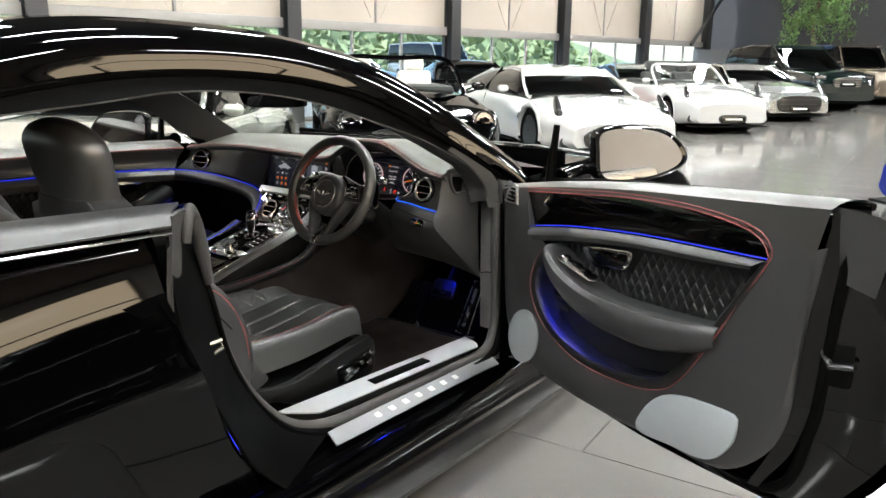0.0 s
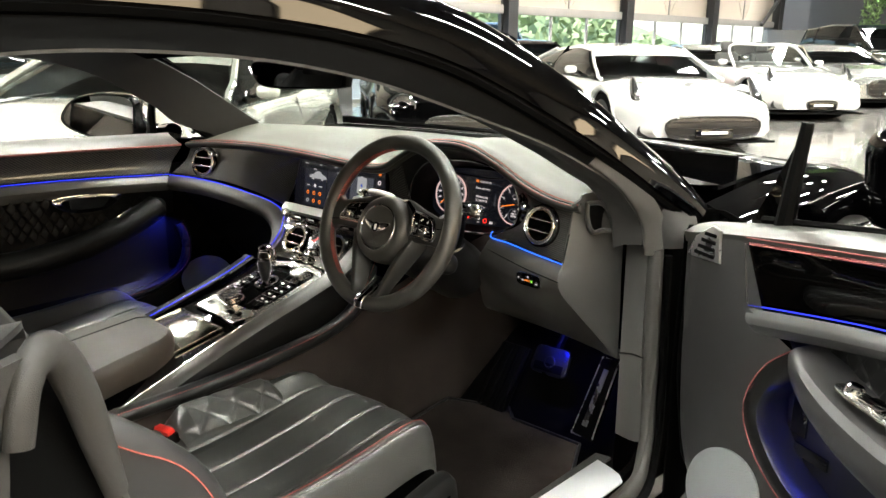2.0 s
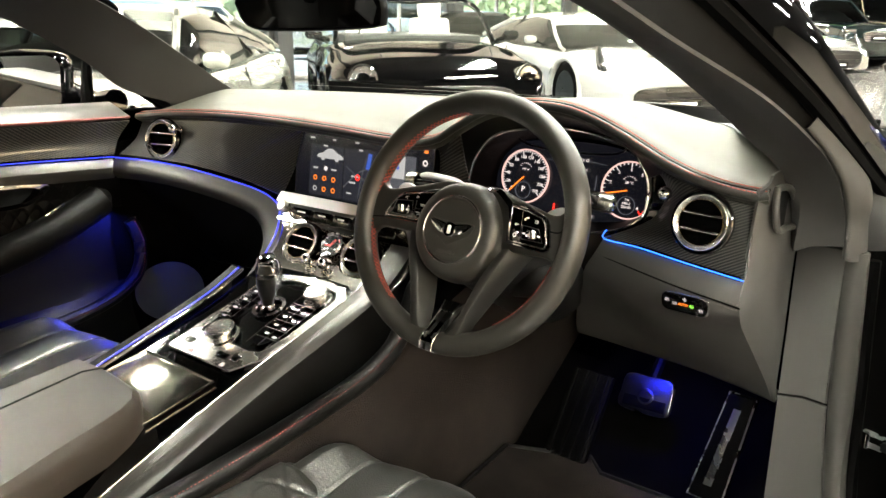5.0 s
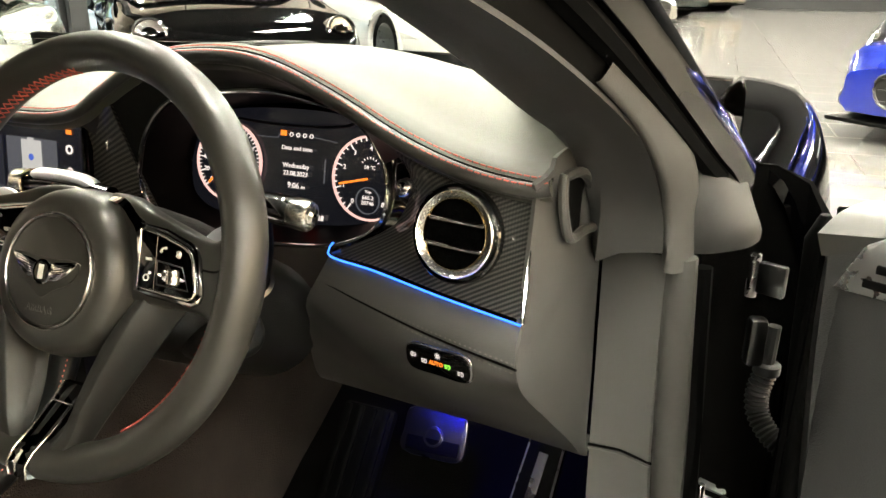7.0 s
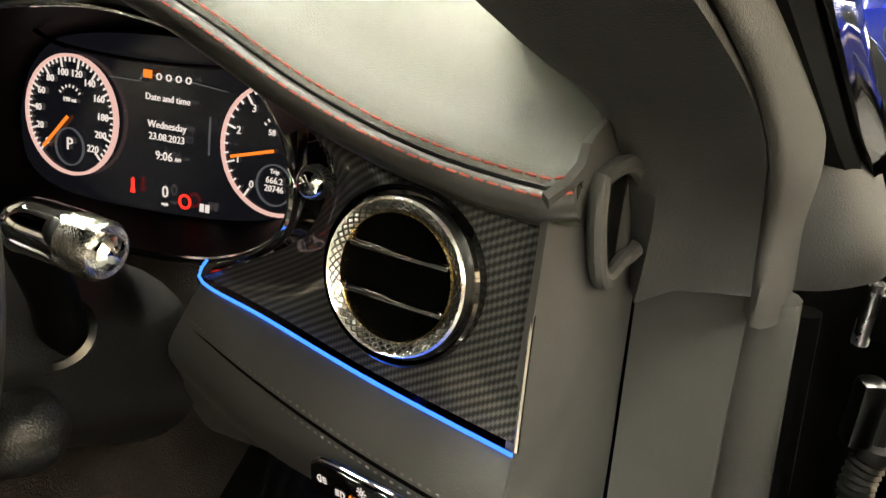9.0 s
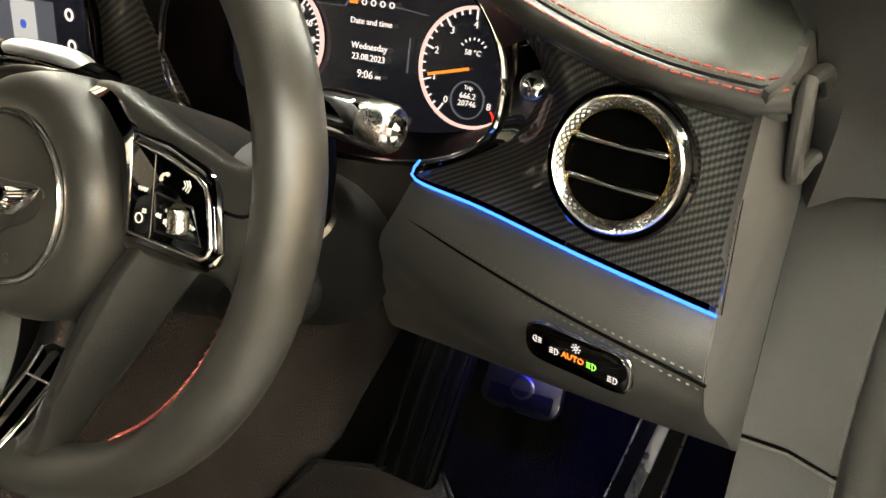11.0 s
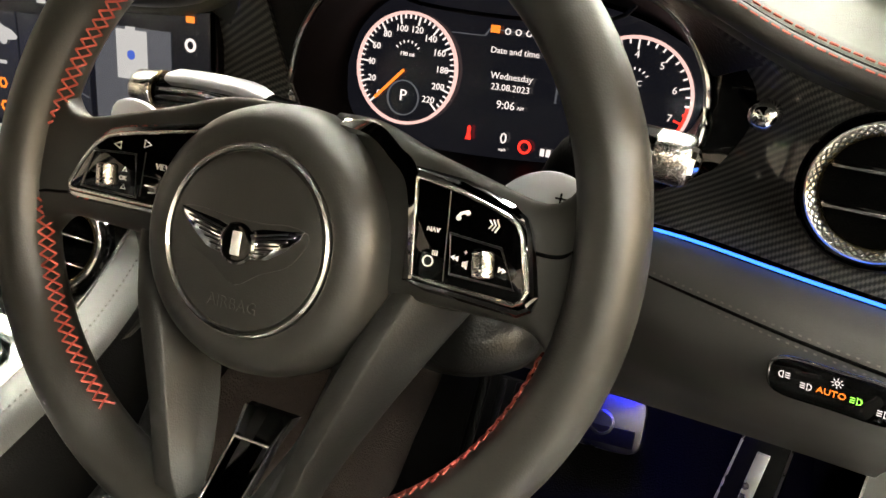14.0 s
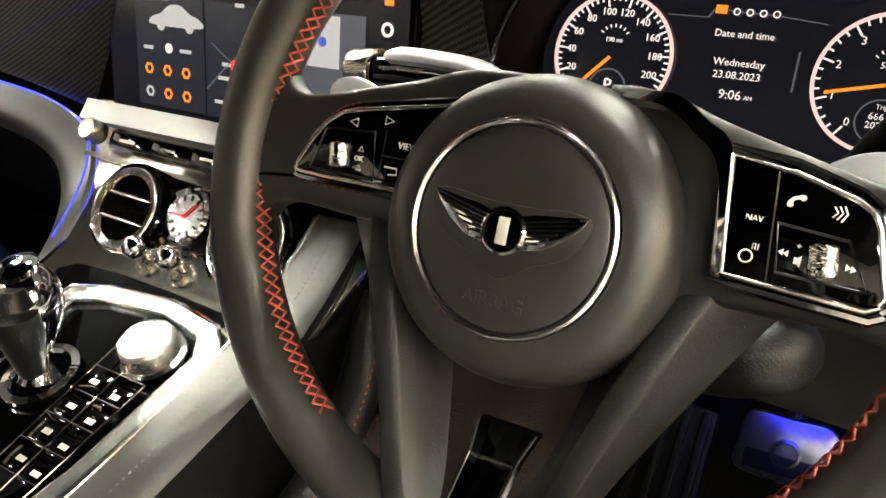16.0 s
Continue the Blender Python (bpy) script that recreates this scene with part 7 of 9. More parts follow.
    part("headrest_seam", tube(curve([(x + 0.045, -0.795, 0.97), (x + 0.045, -0.798, 1.04), (x + 0.04, -0.82, 1.10)], 12), 0.002, 6), STITCH_GREY, s)
    return s


seat(0.415, "driver's charcoal leather seat with quilted bolsters")
seat(-0.415, "passenger's charcoal leather seat with quilted bolsters")
bk = part("belt_buckle", box(0.05, 0.022, 0.075, pose(0.245, -0.43, 0.485, 15, 0, 10), 0.006), PLASTIC, coupe)
part("release_button", box(0.042, 0.018, 0.022, pose(0.245, -0.439, 0.518, 15, 0, 10), 0.005), RED_PLASTIC, bk, "red release button")
# rear bench
part("rear_bench", strip([[(-0.6, -1.05, 0.36), (0, -1.05, 0.38), (0.6, -1.05, 0.36)], [(-0.6, -1.1, 0.50), (0, -1.1, 0.48), (0.6, -1.1, 0.50)], [(-0.6, -1.45, 0.48), (0, -1.45, 0.46), (0.6, -1.45, 0.48)], [(-0.58, -1.6, 0.9), (0, -1.6, 0.9), (0.58, -1.6, 0.9)], [(-0.56, -1.75, 0.95), (0, -1.75, 0.95), (0.56, -1.75, 0.95)]], 24, 20, 0.02), LEATHER_SEAT, coupe, "charcoal leather rear bench")

# footwell lamps that the car carries
for x, e in ((0.53, 0.11), (-0.45, 0.02)):
    fl = bpy.data.lights.new("footwell_lamp", "AREA")
    fl.size, fl.energy, fl.color = 0.06, e, (0.008, 0.012, 1.0)
    fl.spread = radians(85)
    fo = new("footwell_lamp", fl)
    fo.parent = coupe
    fo.matrix_world = look((x, 0.44, 0.60), (x, 0.57, 0.40))

# ---- open driver's door ----
DM = axes((1.08, 0.145, 0), (0.8746, -0.4848, 0), (0.4848, 0.8746, 0), (0, 0, 1))


def d(a, z, b=0.0):
    """Door place: a along it from the hinge end, z height, b outwards."""
    return DM @ Vector((a, b, z))


def dl(pts, b=0.0):
    return [d(p[0], p[1], p[2] if len(p) > 2 else b) for p in pts]


TOPL = [(-0.165, 0.905), (0.0, 0.935), (0.20, 0.965), (0.43, 0.995), (0.70, 1.022), (0.90, 1.040), (1.02, 1.052)]
door = part("door", strip([dl([(a, z - 0.0, -0.004) for a, z in TOPL]), dl([(a, z + 0.012, 0.03) for a, z in TOPL]), dl([(a, z + 0.010, 0.085) for a, z in TOPL]), dl([(a, z - 0.02, 0.10) for a, z in TOPL])], 40, 12), LEATHER_WHEEL, coupe, "open driver's door with quilted leather and ambient light")
part("door_end", strip([dl([(-0.165, 0.90), (-0.165, 0.62), (-0.155, 0.34)], -0.003), dl([(-0.178, 0.86), (-0.182, 0.62), (-0.170, 0.34)], 0.05), dl([(-0.215, 0.86), (-0.228, 0.62), (-0.220, 0.34)], 0.12), dl([(-0.225, 0.83), (-0.240, 0.62), (-0.230, 0.34)], 0.20), dl([(-0.10, 0.83), (-0.10, 0.62), (-0.10, 0.34)], 0.205)], 10, 10, 0.004), SUEDE, door, "black front end of the door")
# inner panel in three bands
part("upper_roll", strip([dl([(a, z, -0.004) for a, z in TOPL]), dl([(-0.160, 0.888, -0.002), (0.0, 0.922, -0.002), (0.2, 0.95, -0.004), (0.43, 0.978, -0.006), (0.70, 0.995, -0.008), (0.90, 0.98, -0.010), (1.00, 0.95, -0.010)])], 40, 4), LEATHER_WHEEL, door)
fr = [(-0.005, 0.925), (0.22, 0.955), (0.43, 0.980), (0.62, 0.992), (0.76, 0.992), (0.86, 0.980), (0.90, 0.955), (0.893, 0.938), (0.728, 0.924), (0.58, 0.913), (0.44, 0.898), (0.22, 0.868), (0.012, 0.828)]
part("veneer", slab(fr[::-1], 0.004, DM @ axes((0, 0, 0), (1, 0, 0), (0, 0, 1), (0, -1, 0)), 0.001), PIANO, door, "piano black door veneer")
part("veneer_edge", tube(dl([(-0.008, 0.922), (0.002, 0.87), (0.012, 0.826)], -0.005), 0.0022, 6), CHROME, door)
part("light_strip", tube(curve(dl([(0.012, 0.823), (0.22, 0.863), (0.44, 0.894), (0.58, 0.909), (0.728, 0.921), (0.896, 0.934)], -0.005), 50), 0.0012, 6), LED_BLUE, door, "blue ambient light strip")
LOWL = [(0.012, 0.818), (0.22, 0.858), (0.44, 0.889), (0.58, 0.904), (0.728, 0.916), (0.89, 0.929)]
LOWM = [(0.05, 0.785), (0.22, 0.822), (0.44, 0.858), (0.58, 0.874), (0.728, 0.888), (0.86, 0.905)]
part("rail_pad", strip([dl(LOWL, -0.006), dl([((a + c) / 2, (z + e) / 2) for (a, z), (c, e) in zip(LOWL, LOWM)], -0.022), dl(LOWM, -0.010)], 40, 8), LEATHER_DOOR, door, "grey leather rail under the light strip")
# red stitched outline of the veneer and pocket
sl = [(0.0, 0.934), (0.22, 0.962), (0.43, 0.988), (0.62, 1.001), (0.76, 1.001), (0.87, 0.988), (0.912, 0.955), (0.90, 0.92), (0.845, 0.835), (0.79, 0.74), (0.69, 0.60), (0.60, 0.545), (0.46, 0.515), (0.31, 0.505), (0.18, 0.525), (0.095, 0.566), (0.045, 0.625), (0.04, 0.68), (0.075, 0.745), (0.12, 0.785)]
for k in (0, 1):
    part("piping", tube(curve(dl([(a - 0.009 * k * (1 if a > 0.5 else -1), z - 0.009 * k * (1 if z > 0.7 else -1)) for a, z in sl], -0.0125), 120), 0.0013, 5), SEAM_RED, door, "dark red piping")
    part("stitching", stitches(curve(dl([(a - 0.006 * k * (1 if a > 0.5 else -1), z - 0.007 * k * (1 if z > 0.7 else -1)) for a, z in sl], -0.0115), 160), 0.0055, 1.4, 0.0006), SEAM_RED, door)
part("rear_roll", strip([dl([(0.84, 0.992, -0.007), (0.93, 0.985, -0.010), (1.00, 0.955, -0.011), (1.005, 0.94, -0.009)]), dl([(0.905, 0.955, -0.011), (0.94, 0.945, -0.012), (0.985, 0.90, -0.011), (1.0, 0.88, -0.008)]), dl([(0.895, 0.925, -0.011), (0.93, 0.90, -0.012), (0.97, 0.82, -0.011), (0.99, 0.78, -0.006)])], 16, 8), LEATHER_DOOR, door)
# diamond quilted recess
part("quilt_base", strip([dl([(0.06, 0.79), (0.30, 0.83), (0.60, 0.875), (0.86, 0.905)], 0.034), dl([(0.10, 0.74), (0.30, 0.76), (0.60, 0.80), (0.83, 0.83)], 0.036), dl([(0.20, 0.68), (0.35, 0.68), (0.60, 0.72), (0.80, 0.755)], 0.036)], 20, 6), LEATHER, door)
bm = bmesh.new()
for i in range(30):
    for j in range(9):
        a = 0.10 + 0.030 * i + (0.015 if j % 2 else 0)
        z = 0.690 + 0.0235 * j + 0.115 * (a - 0.1)
        top = np.interp(a, [0.05, 0.30, 0.60, 0.88], [0.775, 0.818, 0.862, 0.892])
        low = np.interp(a, [0.10, 0.2, 0.35, 0.6, 0.8, 0.86], [0.76, 0.70, 0.69, 0.72, 0.765, 0.83])
        if not low < z < top or (0.23 < a < 0.47 and z < 0.86 and z > 0.765 + 0.12 * (a - 0.25)):
            continue
        m = DM @ axes((a, 0.036, z), (1, 0, 0.12), (0, 0, 1), (0, -1, 0)) @ Matrix.Diagonal((1.0, 1.45, 1, 1))
        lathe([(0.0148, 0.0), (0.0128, 0.0022), (0.0085, 0.0034), (0.001, 0.0037)], m, 4, bm=bm)
part("quilting", bm, LEATHER, door, "diamond quilted black leather", sharp=0.9)
# inner handle
hm = DM @ axes((0, 0.028, 0), (1, 0, 0), (0, 0, 1), (0, -1, 0))
ho = [(0.252, 0.812), (0.30, 0.822), (0.40, 0.837), (0.458, 0.842), (0.455, 0.815), (0.435, 0.792), (0.385, 0.782), (0.315, 0.770), (0.275, 0.785)]
hd = part("door_handle", slab(loop2(ho[::-1], 44), 0.010, hm, 0.003), CHROME, door, "chrome inner door handle")
part("handle_cup", slab(loop2([(0.356 + (a - 0.356) * 0.80 + 0.008, 0.808 + (z - 0.808) * 0.68) for a, z in ho][::-1], 36), 0.002, hm @ at(0, 0, 0.010), 0.0005), PIANO, hd)
# pocket and lower panel
POCK = [(0.12, 0.785), (0.075, 0.745), (0.04, 0.68), (0.045, 0.625), (0.095, 0.566), (0.18, 0.525), (0.31, 0.505), (0.46, 0.515), (0.60, 0.545), (0.69, 0.60), (0.79, 0.74), (0.86, 0.85), (0.91, 0.935)]
PIN = [(0.155, 0.775), (0.115, 0.735), (0.075, 0.68), (0.08, 0.635), (0.125, 0.585), (0.20, 0.55), (0.32, 0.532), (0.46, 0.542), (0.58, 0.57), (0.665, 0.62), (0.765, 0.75), (0.835, 0.85), (0.885, 0.92)]
OUTL = [(-0.150, 0.885), (-0.150, 0.80), (-0.140, 0.65), (-0.118, 0.50), (-0.06, 0.425), (0.08, 0.392), (0.25, 0.393), (0.46, 0.408), (0.66, 0.435), (0.83, 0.462), (0.96, 0.60), (0.985, 0.80), (1.01, 0.98)]
part("lower_panel", strip([dl(POCK, -0.010), dl([((a * 1.2 + c) / 2.2, (z * 1.2 + e) / 2.2) for (a, z), (c, e) in zip(POCK, OUTL)], -0.012), dl(OUTL, -0.002), dl(OUTL, 0.03)], 70, 12), LEATHER_DOOR, door, "charcoal leather lower door panel")
part("front_panel", strip([dl([(-0.155, 0.90), (-0.150, 0.80), (-0.138, 0.68)], -0.002), dl([(-0.01, 0.925), (0.0, 0.83), (0.05, 0.72)], -0.006), dl([(0.0, 0.92), (0.06, 0.80), (0.10, 0.74)], -0.006)], 16, 6), LEATHER_DOOR, door)
part("pocket_wall", strip([dl(POCK, -0.011), dl([((a + c) / 2, (z + e) / 2) for (a, z), (c, e) in zip(POCK, PIN)], -0.016), dl(PIN, -0.004), dl(PIN, 0.05)], 70, 10), LEATHER, door)
part("pocket_back", slab([(p[0], p[1]) for p in PIN[::-1]], 0.004, DM @ axes((0, 0.048, 0), (1, 0, 0), (0, 0, 1), (0, -1, 0))), LEATHER, door)
pl = bpy.data.lights.new("pocket_lamp", "AREA")
pl.shape, pl.size, pl.size_y, pl.energy, pl.color = "RECTANGLE", 0.03, 0.10, 0.8, (0.02, 0.035, 1.0)
plo = new("pocket_lamp", pl)
plo.parent = door
plo.matrix_world = look(d(0.115, 0.735, 0.012), d(0.22, 0.60, 0.045))
for a, z, wd, hh in ((0.105, 0.665, 0.016, 0.075), (0.135, 0.605, 0.034, 0.020)):
    part("pocket_switch", slab([(a - wd, z - hh / 2), (a + wd, z - hh / 2), (a + wd, z + hh / 2), (a - wd, z + hh / 2)], 0.006, DM @ axes((0, 0.046, 0), (1, 0, 0), (0, 0, 1), (0, -1, 0)), 0.002), PIANO, door)
# armrest: a long wing that carries the window switches
ARM_T = [(0.125, 0.792, -0.01), (0.16, 0.79, -0.035), (0.25, 0.765, -0.060), (0.40, 0.742, -0.070), (0.58, 0.745, -0.065), (0.72, 0.757, -0.045), (0.80, 0.766, -0.015)]
ARM_B = [(0.13, 0.768, -0.01), (0.18, 0.725, -0.03), (0.28, 0.68, -0.045), (0.40, 0.655, -0.050), (0.58, 0.655, -0.045), (0.72, 0.685, -0.030), (0.79, 0.715, -0.010)]
ARM_I = [(0.13, 0.795, 0.036), (0.18, 0.782, 0.036), (0.27, 0.745, 0.036), (0.40, 0.722, 0.036), (0.58, 0.735, 0.036), (0.72, 0.752, 0.036), (0.80, 0.765, 0.036)]
ARM_K = [(0.14, 0.76, 0.036), (0.19, 0.71, 0.036), (0.28, 0.665, 0.036), (0.40, 0.645, 0.036), (0.58, 0.645, 0.036), (0.72, 0.675, 0.036), (0.78, 0.705, 0.036)]
ARM_M = [(p[0], (p[1] + q[1]) / 2, min(p[2], q[2]) - 0.012) for p, q in zip(ARM_T, ARM_B)]
part("armrest", strip([dl(ARM_I), dl(ARM_T), dl(ARM_M), dl(ARM_B), dl(ARM_K)], 40, 20), LEATHER_DOOR, door, "charcoal leather door armrest")
sp = DM @ pose(0.305, -0.030, 0.7640, -9, 9.8, 0)
plate_ = part("switch_plate", slab(loop2([(-0.082, 0.0), (-0.072, 0.020), (-0.05, 0.024), (0.06, 0.020), (0.080, 0.014), (0.080, -0.016), (0.06, -0.020), (-0.05, -0.024), (-0.072, -0.020)][::-1], 36), 0.006, sp, 0.002), BRIGHT, door, "chrome window switch panel")
part("mirror_dial", lathe([(0.013, 0), (0.013, 0.008), (0.010, 0.011), (0.004, 0.009), (0.001, 0.009)], sp @ at(-0.056, 0, 0.006), 24), CHROME, plate_)
for k, (a, b) in enumerate(((-0.018, 0.009), (-0.018, -0.010), (0.022, 0.009), (0.022, -0.010), (0.058, 0.0))):
    part("window_switch", box(0.034 if k < 4 else 0.026, 0.015 if k < 4 else 0.024, 0.008, sp @ pose(a, b, 0.010, 0, -6, 0), 0.002), CHROME if k % 2 else PIANO, plate_, "chrome window switch")
# loudspeakers
part("loudspeaker", lathe([(0.060, 0.0), (0.061, 0.006), (0.056, 0.009), (0.03, 0.010), (0.001, 0.010)], DM @ axes((0.012, -0.010, 0.478), (1, 0, 0.28), (0, 0, 1), (0, -1, 0)) @ Matrix.Diagonal((1.45, 1.40, 1, 1)), 44), GRILLE, door, "round grey mesh loudspeaker")
part("loudspeaker", slab(loop2([(0.568, 0.430), (0.59, 0.495), (0.65, 0.552), (0.74, 0.584), (0.86, 0.600), (0.875, 0.585), (0.862, 0.525), (0.80, 0.466), (0.69, 0.445)][::-1], 44), 0.008, DM @ axes((0, -0.008, 0), (1, 0, 0), (0, 0, 1), (0, -1, 0)), 0.003), GRILLE, door, "grey mesh woofer grille")
# tweeter in the front corner
tw = part("tweeter", slab([(-0.145, 0.868), (-0.060, 0.872), (-0.066, 0.928), (-0.085, 0.934), (-0.128, 0.906)], 0.008, DM @ axes((0, -0.002, 0), (1, 0, 0), (0, 0, 1), (0, -1, 0)), 0.003), STEEL, door, "triangular metal tweeter grille")
for k in range(4):
    part("grille_slot", box(0.050 - 0.007 * k, 0.004, 0.0065, DM @ at(-0.098 + 0.004 * k, -0.0105, 0.880 + 0.0125 * k), 0.001), PLASTIC, tw)
# shell: outer skin, rear edge with latch, front edge
EDGE_R = [(1.02, 1.045), (1.0, 0.90), (0.99, 0.76), (0.975, 0.62), (0.90, 0.46)]
EDGE_O = [(1.10, 1.03), (1.15, 0.90), (1.16, 0.76), (1.12, 0.60), (0.98, 0.40)]
part("edge_panel", strip([dl(EDGE_R, 0.005), dl([((a + c) / 2, (z + e) / 2) for (a, z), (c, e) in zip(EDGE_R, EDGE_O)], 0.07), dl(EDGE_O, 0.10)], 30, 8), PAINT, door, "black door edge with latch")
part("edge_seal", tube(curve(dl([(a + 0.03, z, 0.035) for a, z in EDGE_R] + [(0.6, 0.425, 0.05), (0.1, 0.375, 0.05)]), 60), 0.012, 8), RUBBER, door)
part("edge_trim", strip([dl([(1.01, 1.052), (1.06, 1.056), (1.14, 1.045)], 0.012), dl([(1.0, 0.93), (1.04, 0.92), (1.10, 0.91)], 0.03)], 14, 6), TRIM, door, "grey felt trim on the door edge")
lt = part("latch", box(0.06, 0.03, 0.09, DM @ pose(1.03, 0.05, 0.765, 0, 0, 35), 0.01), PLASTIC, door)
part("latch_claw", tube(dl([(1.01, 0.79, 0.03), (1.035, 0.765, 0.028), (1.075, 0.775, 0.04)]), 0.007, 8), DARKMETAL, lt)
part("skin", strip([dl([(-0.20, 0.90), (0.4, 0.985), (1.10, 1.03)], 0.10), dl([(-0.21, 0.70), (0.4, 0.74), (1.16, 0.80)], 0.185), dl([(-0.16, 0.50), (0.4, 0.50), (1.10, 0.56)], 0.18), dl([(-0.14, 0.30), (0.4, 0.31), (0.98, 0.38)], 0.13)], 30, 16, 0.004), PAINT, door, "glossy black door skin")
part("inner_frame", strip([dl([(-0.155, 0.90), (-0.145, 0.65), (-0.118, 0.48), (-0.05, 0.41), (0.25, 0.378), (0.65, 0.42), (0.90, 0.46)], 0.02), dl([(-0.20, 0.90), (-0.20, 0.65), (-0.17, 0.45), (-0.06, 0.33), (0.25, 0.33), (0.65, 0.36), (0.97, 0.40)], 0.12)], 40, 6), PAINT, door)
part("front_seal", tube(curve(dl([(-0.170, 0.915, 0.015), (-0.168, 0.80, 0.02), (-0.155, 0.62, 0.02), (-0.130, 0.45, 0.03)]), 24), [0.004] + [0.013] * 22 + [0.008], 14), RUBBER, door)
part("belt_seal", tube(curve(dl([(-0.06, 0.945, 0.075), (0.43, 1.005, 0.075), (1.04, 1.055, 0.075)]), 20), 0.007, 6), RUBBER, door)
# quarter light post and mirror
part("mirror_post", tube(dl([(-0.005, 0.935, 0.065), (0.0, 1.02, 0.07), (0.008, 1.115, 0.075)]), [0.016, 0.013, 0.010], 8), PLASTIC, door)
part("mirror_glass_pane", strip([dl([(-0.10, 0.93, 0.085), (0.0, 0.94, 0.085)]), dl([(-0.06, 1.0, 0.085), (0.0, 1.02, 0.085)]), dl([(-0.01, 1.10, 0.085), (0.0, 1.11, 0.085)])], 6, 6), PIANO, door)
MM = facing((1.345, 0.300, 1.040), Vector((0.56, -0.82, 0.10)), (0, 0, 1))
mo = loop2([(-0.112, 0.058), (-0.02, 0.072), (0.07, 0.055), (0.116, 0.005), (0.105, -0.030), (0.04, -0.060), (-0.06, -0.075), (-0.108, -0.062), (-0.118, 0.0)], 48)
rows = []
for sc, z in ((0.985, 0.012), (1.07, 0.010), (1.16, -0.012), (1.16, -0.05), (1.0, -0.10), (0.6, -0.135), (0.1, -0.145)):
    rows.append([MM @ Vector((x * sc, y * sc, z)) for x, y in mo])
mh = part("door_mirror", grid(rows, close_v=True, cap=False), PAINT, door, "glossy black door mirror housing")
part("mirror_pane", slab([(x * 0.985, y * 0.985) for x, y in mo], 0.003, MM @ at(0, 0, 0.006)), MIRROR, mh, "mirror glass")
part("mirror_arm", tube([MM @ Vector((-0.08, -0.03, -0.08)), MM @ Vector((-0.17, -0.06, -0.07)), d(0.03, 0.96, 0.09)], [0.035, 0.03, 0.03], 12), PAINT, mh)

# ---- closed passenger door and its mirror ----
pd_ = part("door", strip([[(-0.685, 0.19, 0.915), (-0.70, -0.2, 0.925), (-0.70, -0.8, 0.94)], [(-0.74, 0.19, 0.935), (-0.76, -0.2, 0.945), (-0.76, -0.8, 0.955)], [(-0.86, 0.25, 0.93), (-0.88, -0.2, 0.94), (-0.88, -0.8, 0.95)]], 20, 8, 0.01), LEATHER_GREY, coupe, "closed passenger's door with quilted leather")
part("veneer", strip([[(-0.684, 0.188, 0.905), (-0.703, -0.2, 0.918), (-0.705, -0.8, 0.93)], [(-0.70, 0.165, 0.865), (-0.722, -0.2, 0.875), (-0.722, -0.8, 0.89)], [(-0.692, 0.145, 0.829), (-0.716, -0.2, 0.846), (-0.716, -0.8, 0.86)]], 20, 6, 0.004), CARBON, pd_, "carbon fibre door veneer")
part("piping", tube(curve([(-0.682, 0.19, 0.912), (-0.70, -0.2, 0.922), (-0.70, -0.8, 0.935)], 20), 0.003, 6), SEAM_RED, pd_)
part("light_strip", tube(curve([(-0.686, 0.142, 0.825), (-0.711, -0.2, 0.842), (-0.711, -0.8, 0.856)], 20), 0.0012, 6), LED_BLUE, pd_, "blue ambient light strip")
part("rail_pad", strip([[(-0.69, 0.14, 0.82), (-0.712, -0.2, 0.838), (-0.712, -0.8, 0.852)], [(-0.675, 0.135, 0.80), (-0.695, -0.2, 0.815), (-0.695, -0.8, 0.83)], [(-0.69, 0.14, 0.775), (-0.715, -0.2, 0.79), (-0.715, -0.8, 0.80)]], 20, 8, 0.004), LEATHER_GREY, pd_)
# panel, armrest and pocket: driver's door leather with far-side shade in the colour
part("panel", strip([[(-0.70, 0.16, 0.78), (-0.72, -0.2, 0.79), (-0.72, -0.8, 0.80)], [(-0.745, 0.18, 0.70), (-0.75, -0.2, 0.70), (-0.75, -0.8, 0.70)], [(-0.75, 0.2, 0.52), (-0.75, -0.2, 0.50), (-0.75, -0.8, 0.5)], [(-0.715, 0.16, 0.46), (-0.71, -0.1, 0.45), (-0.71, -0.8, 0.47)], [(-0.73, 0.2, 0.30), (-0.73, -0.2, 0.30), (-0.73, -0.8, 0.3)]], 24, 18, 0.004), LEATHER_DARK, pd_, "charcoal leather door panel, cabin shade darkened into its colour")
part("armrest", tube(curve([(-0.715, 0.13, 0.735), (-0.70, 0.04, 0.70), (-0.685, -0.10, 0.66), (-0.68, -0.3, 0.635), (-0.685, -0.6, 0.64)], 30), [0.015] + [0.038] * 28 + [0.03], 14), LEATHER_DARK, pd_, "charcoal leather armrest, cabin shade darkened into its colour")
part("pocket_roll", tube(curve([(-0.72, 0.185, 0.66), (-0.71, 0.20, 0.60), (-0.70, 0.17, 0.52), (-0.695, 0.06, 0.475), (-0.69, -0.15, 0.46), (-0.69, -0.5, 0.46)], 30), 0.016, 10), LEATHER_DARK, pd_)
part("stitching", stitches(curve([(-0.70, 0.185, 0.66), (-0.692, 0.20, 0.60), (-0.682, 0.17, 0.525), (-0.678, 0.06, 0.482), (-0.672, -0.15, 0.468)], 40), 0.007, 0.8, 0.0008), STITCH, pd_)
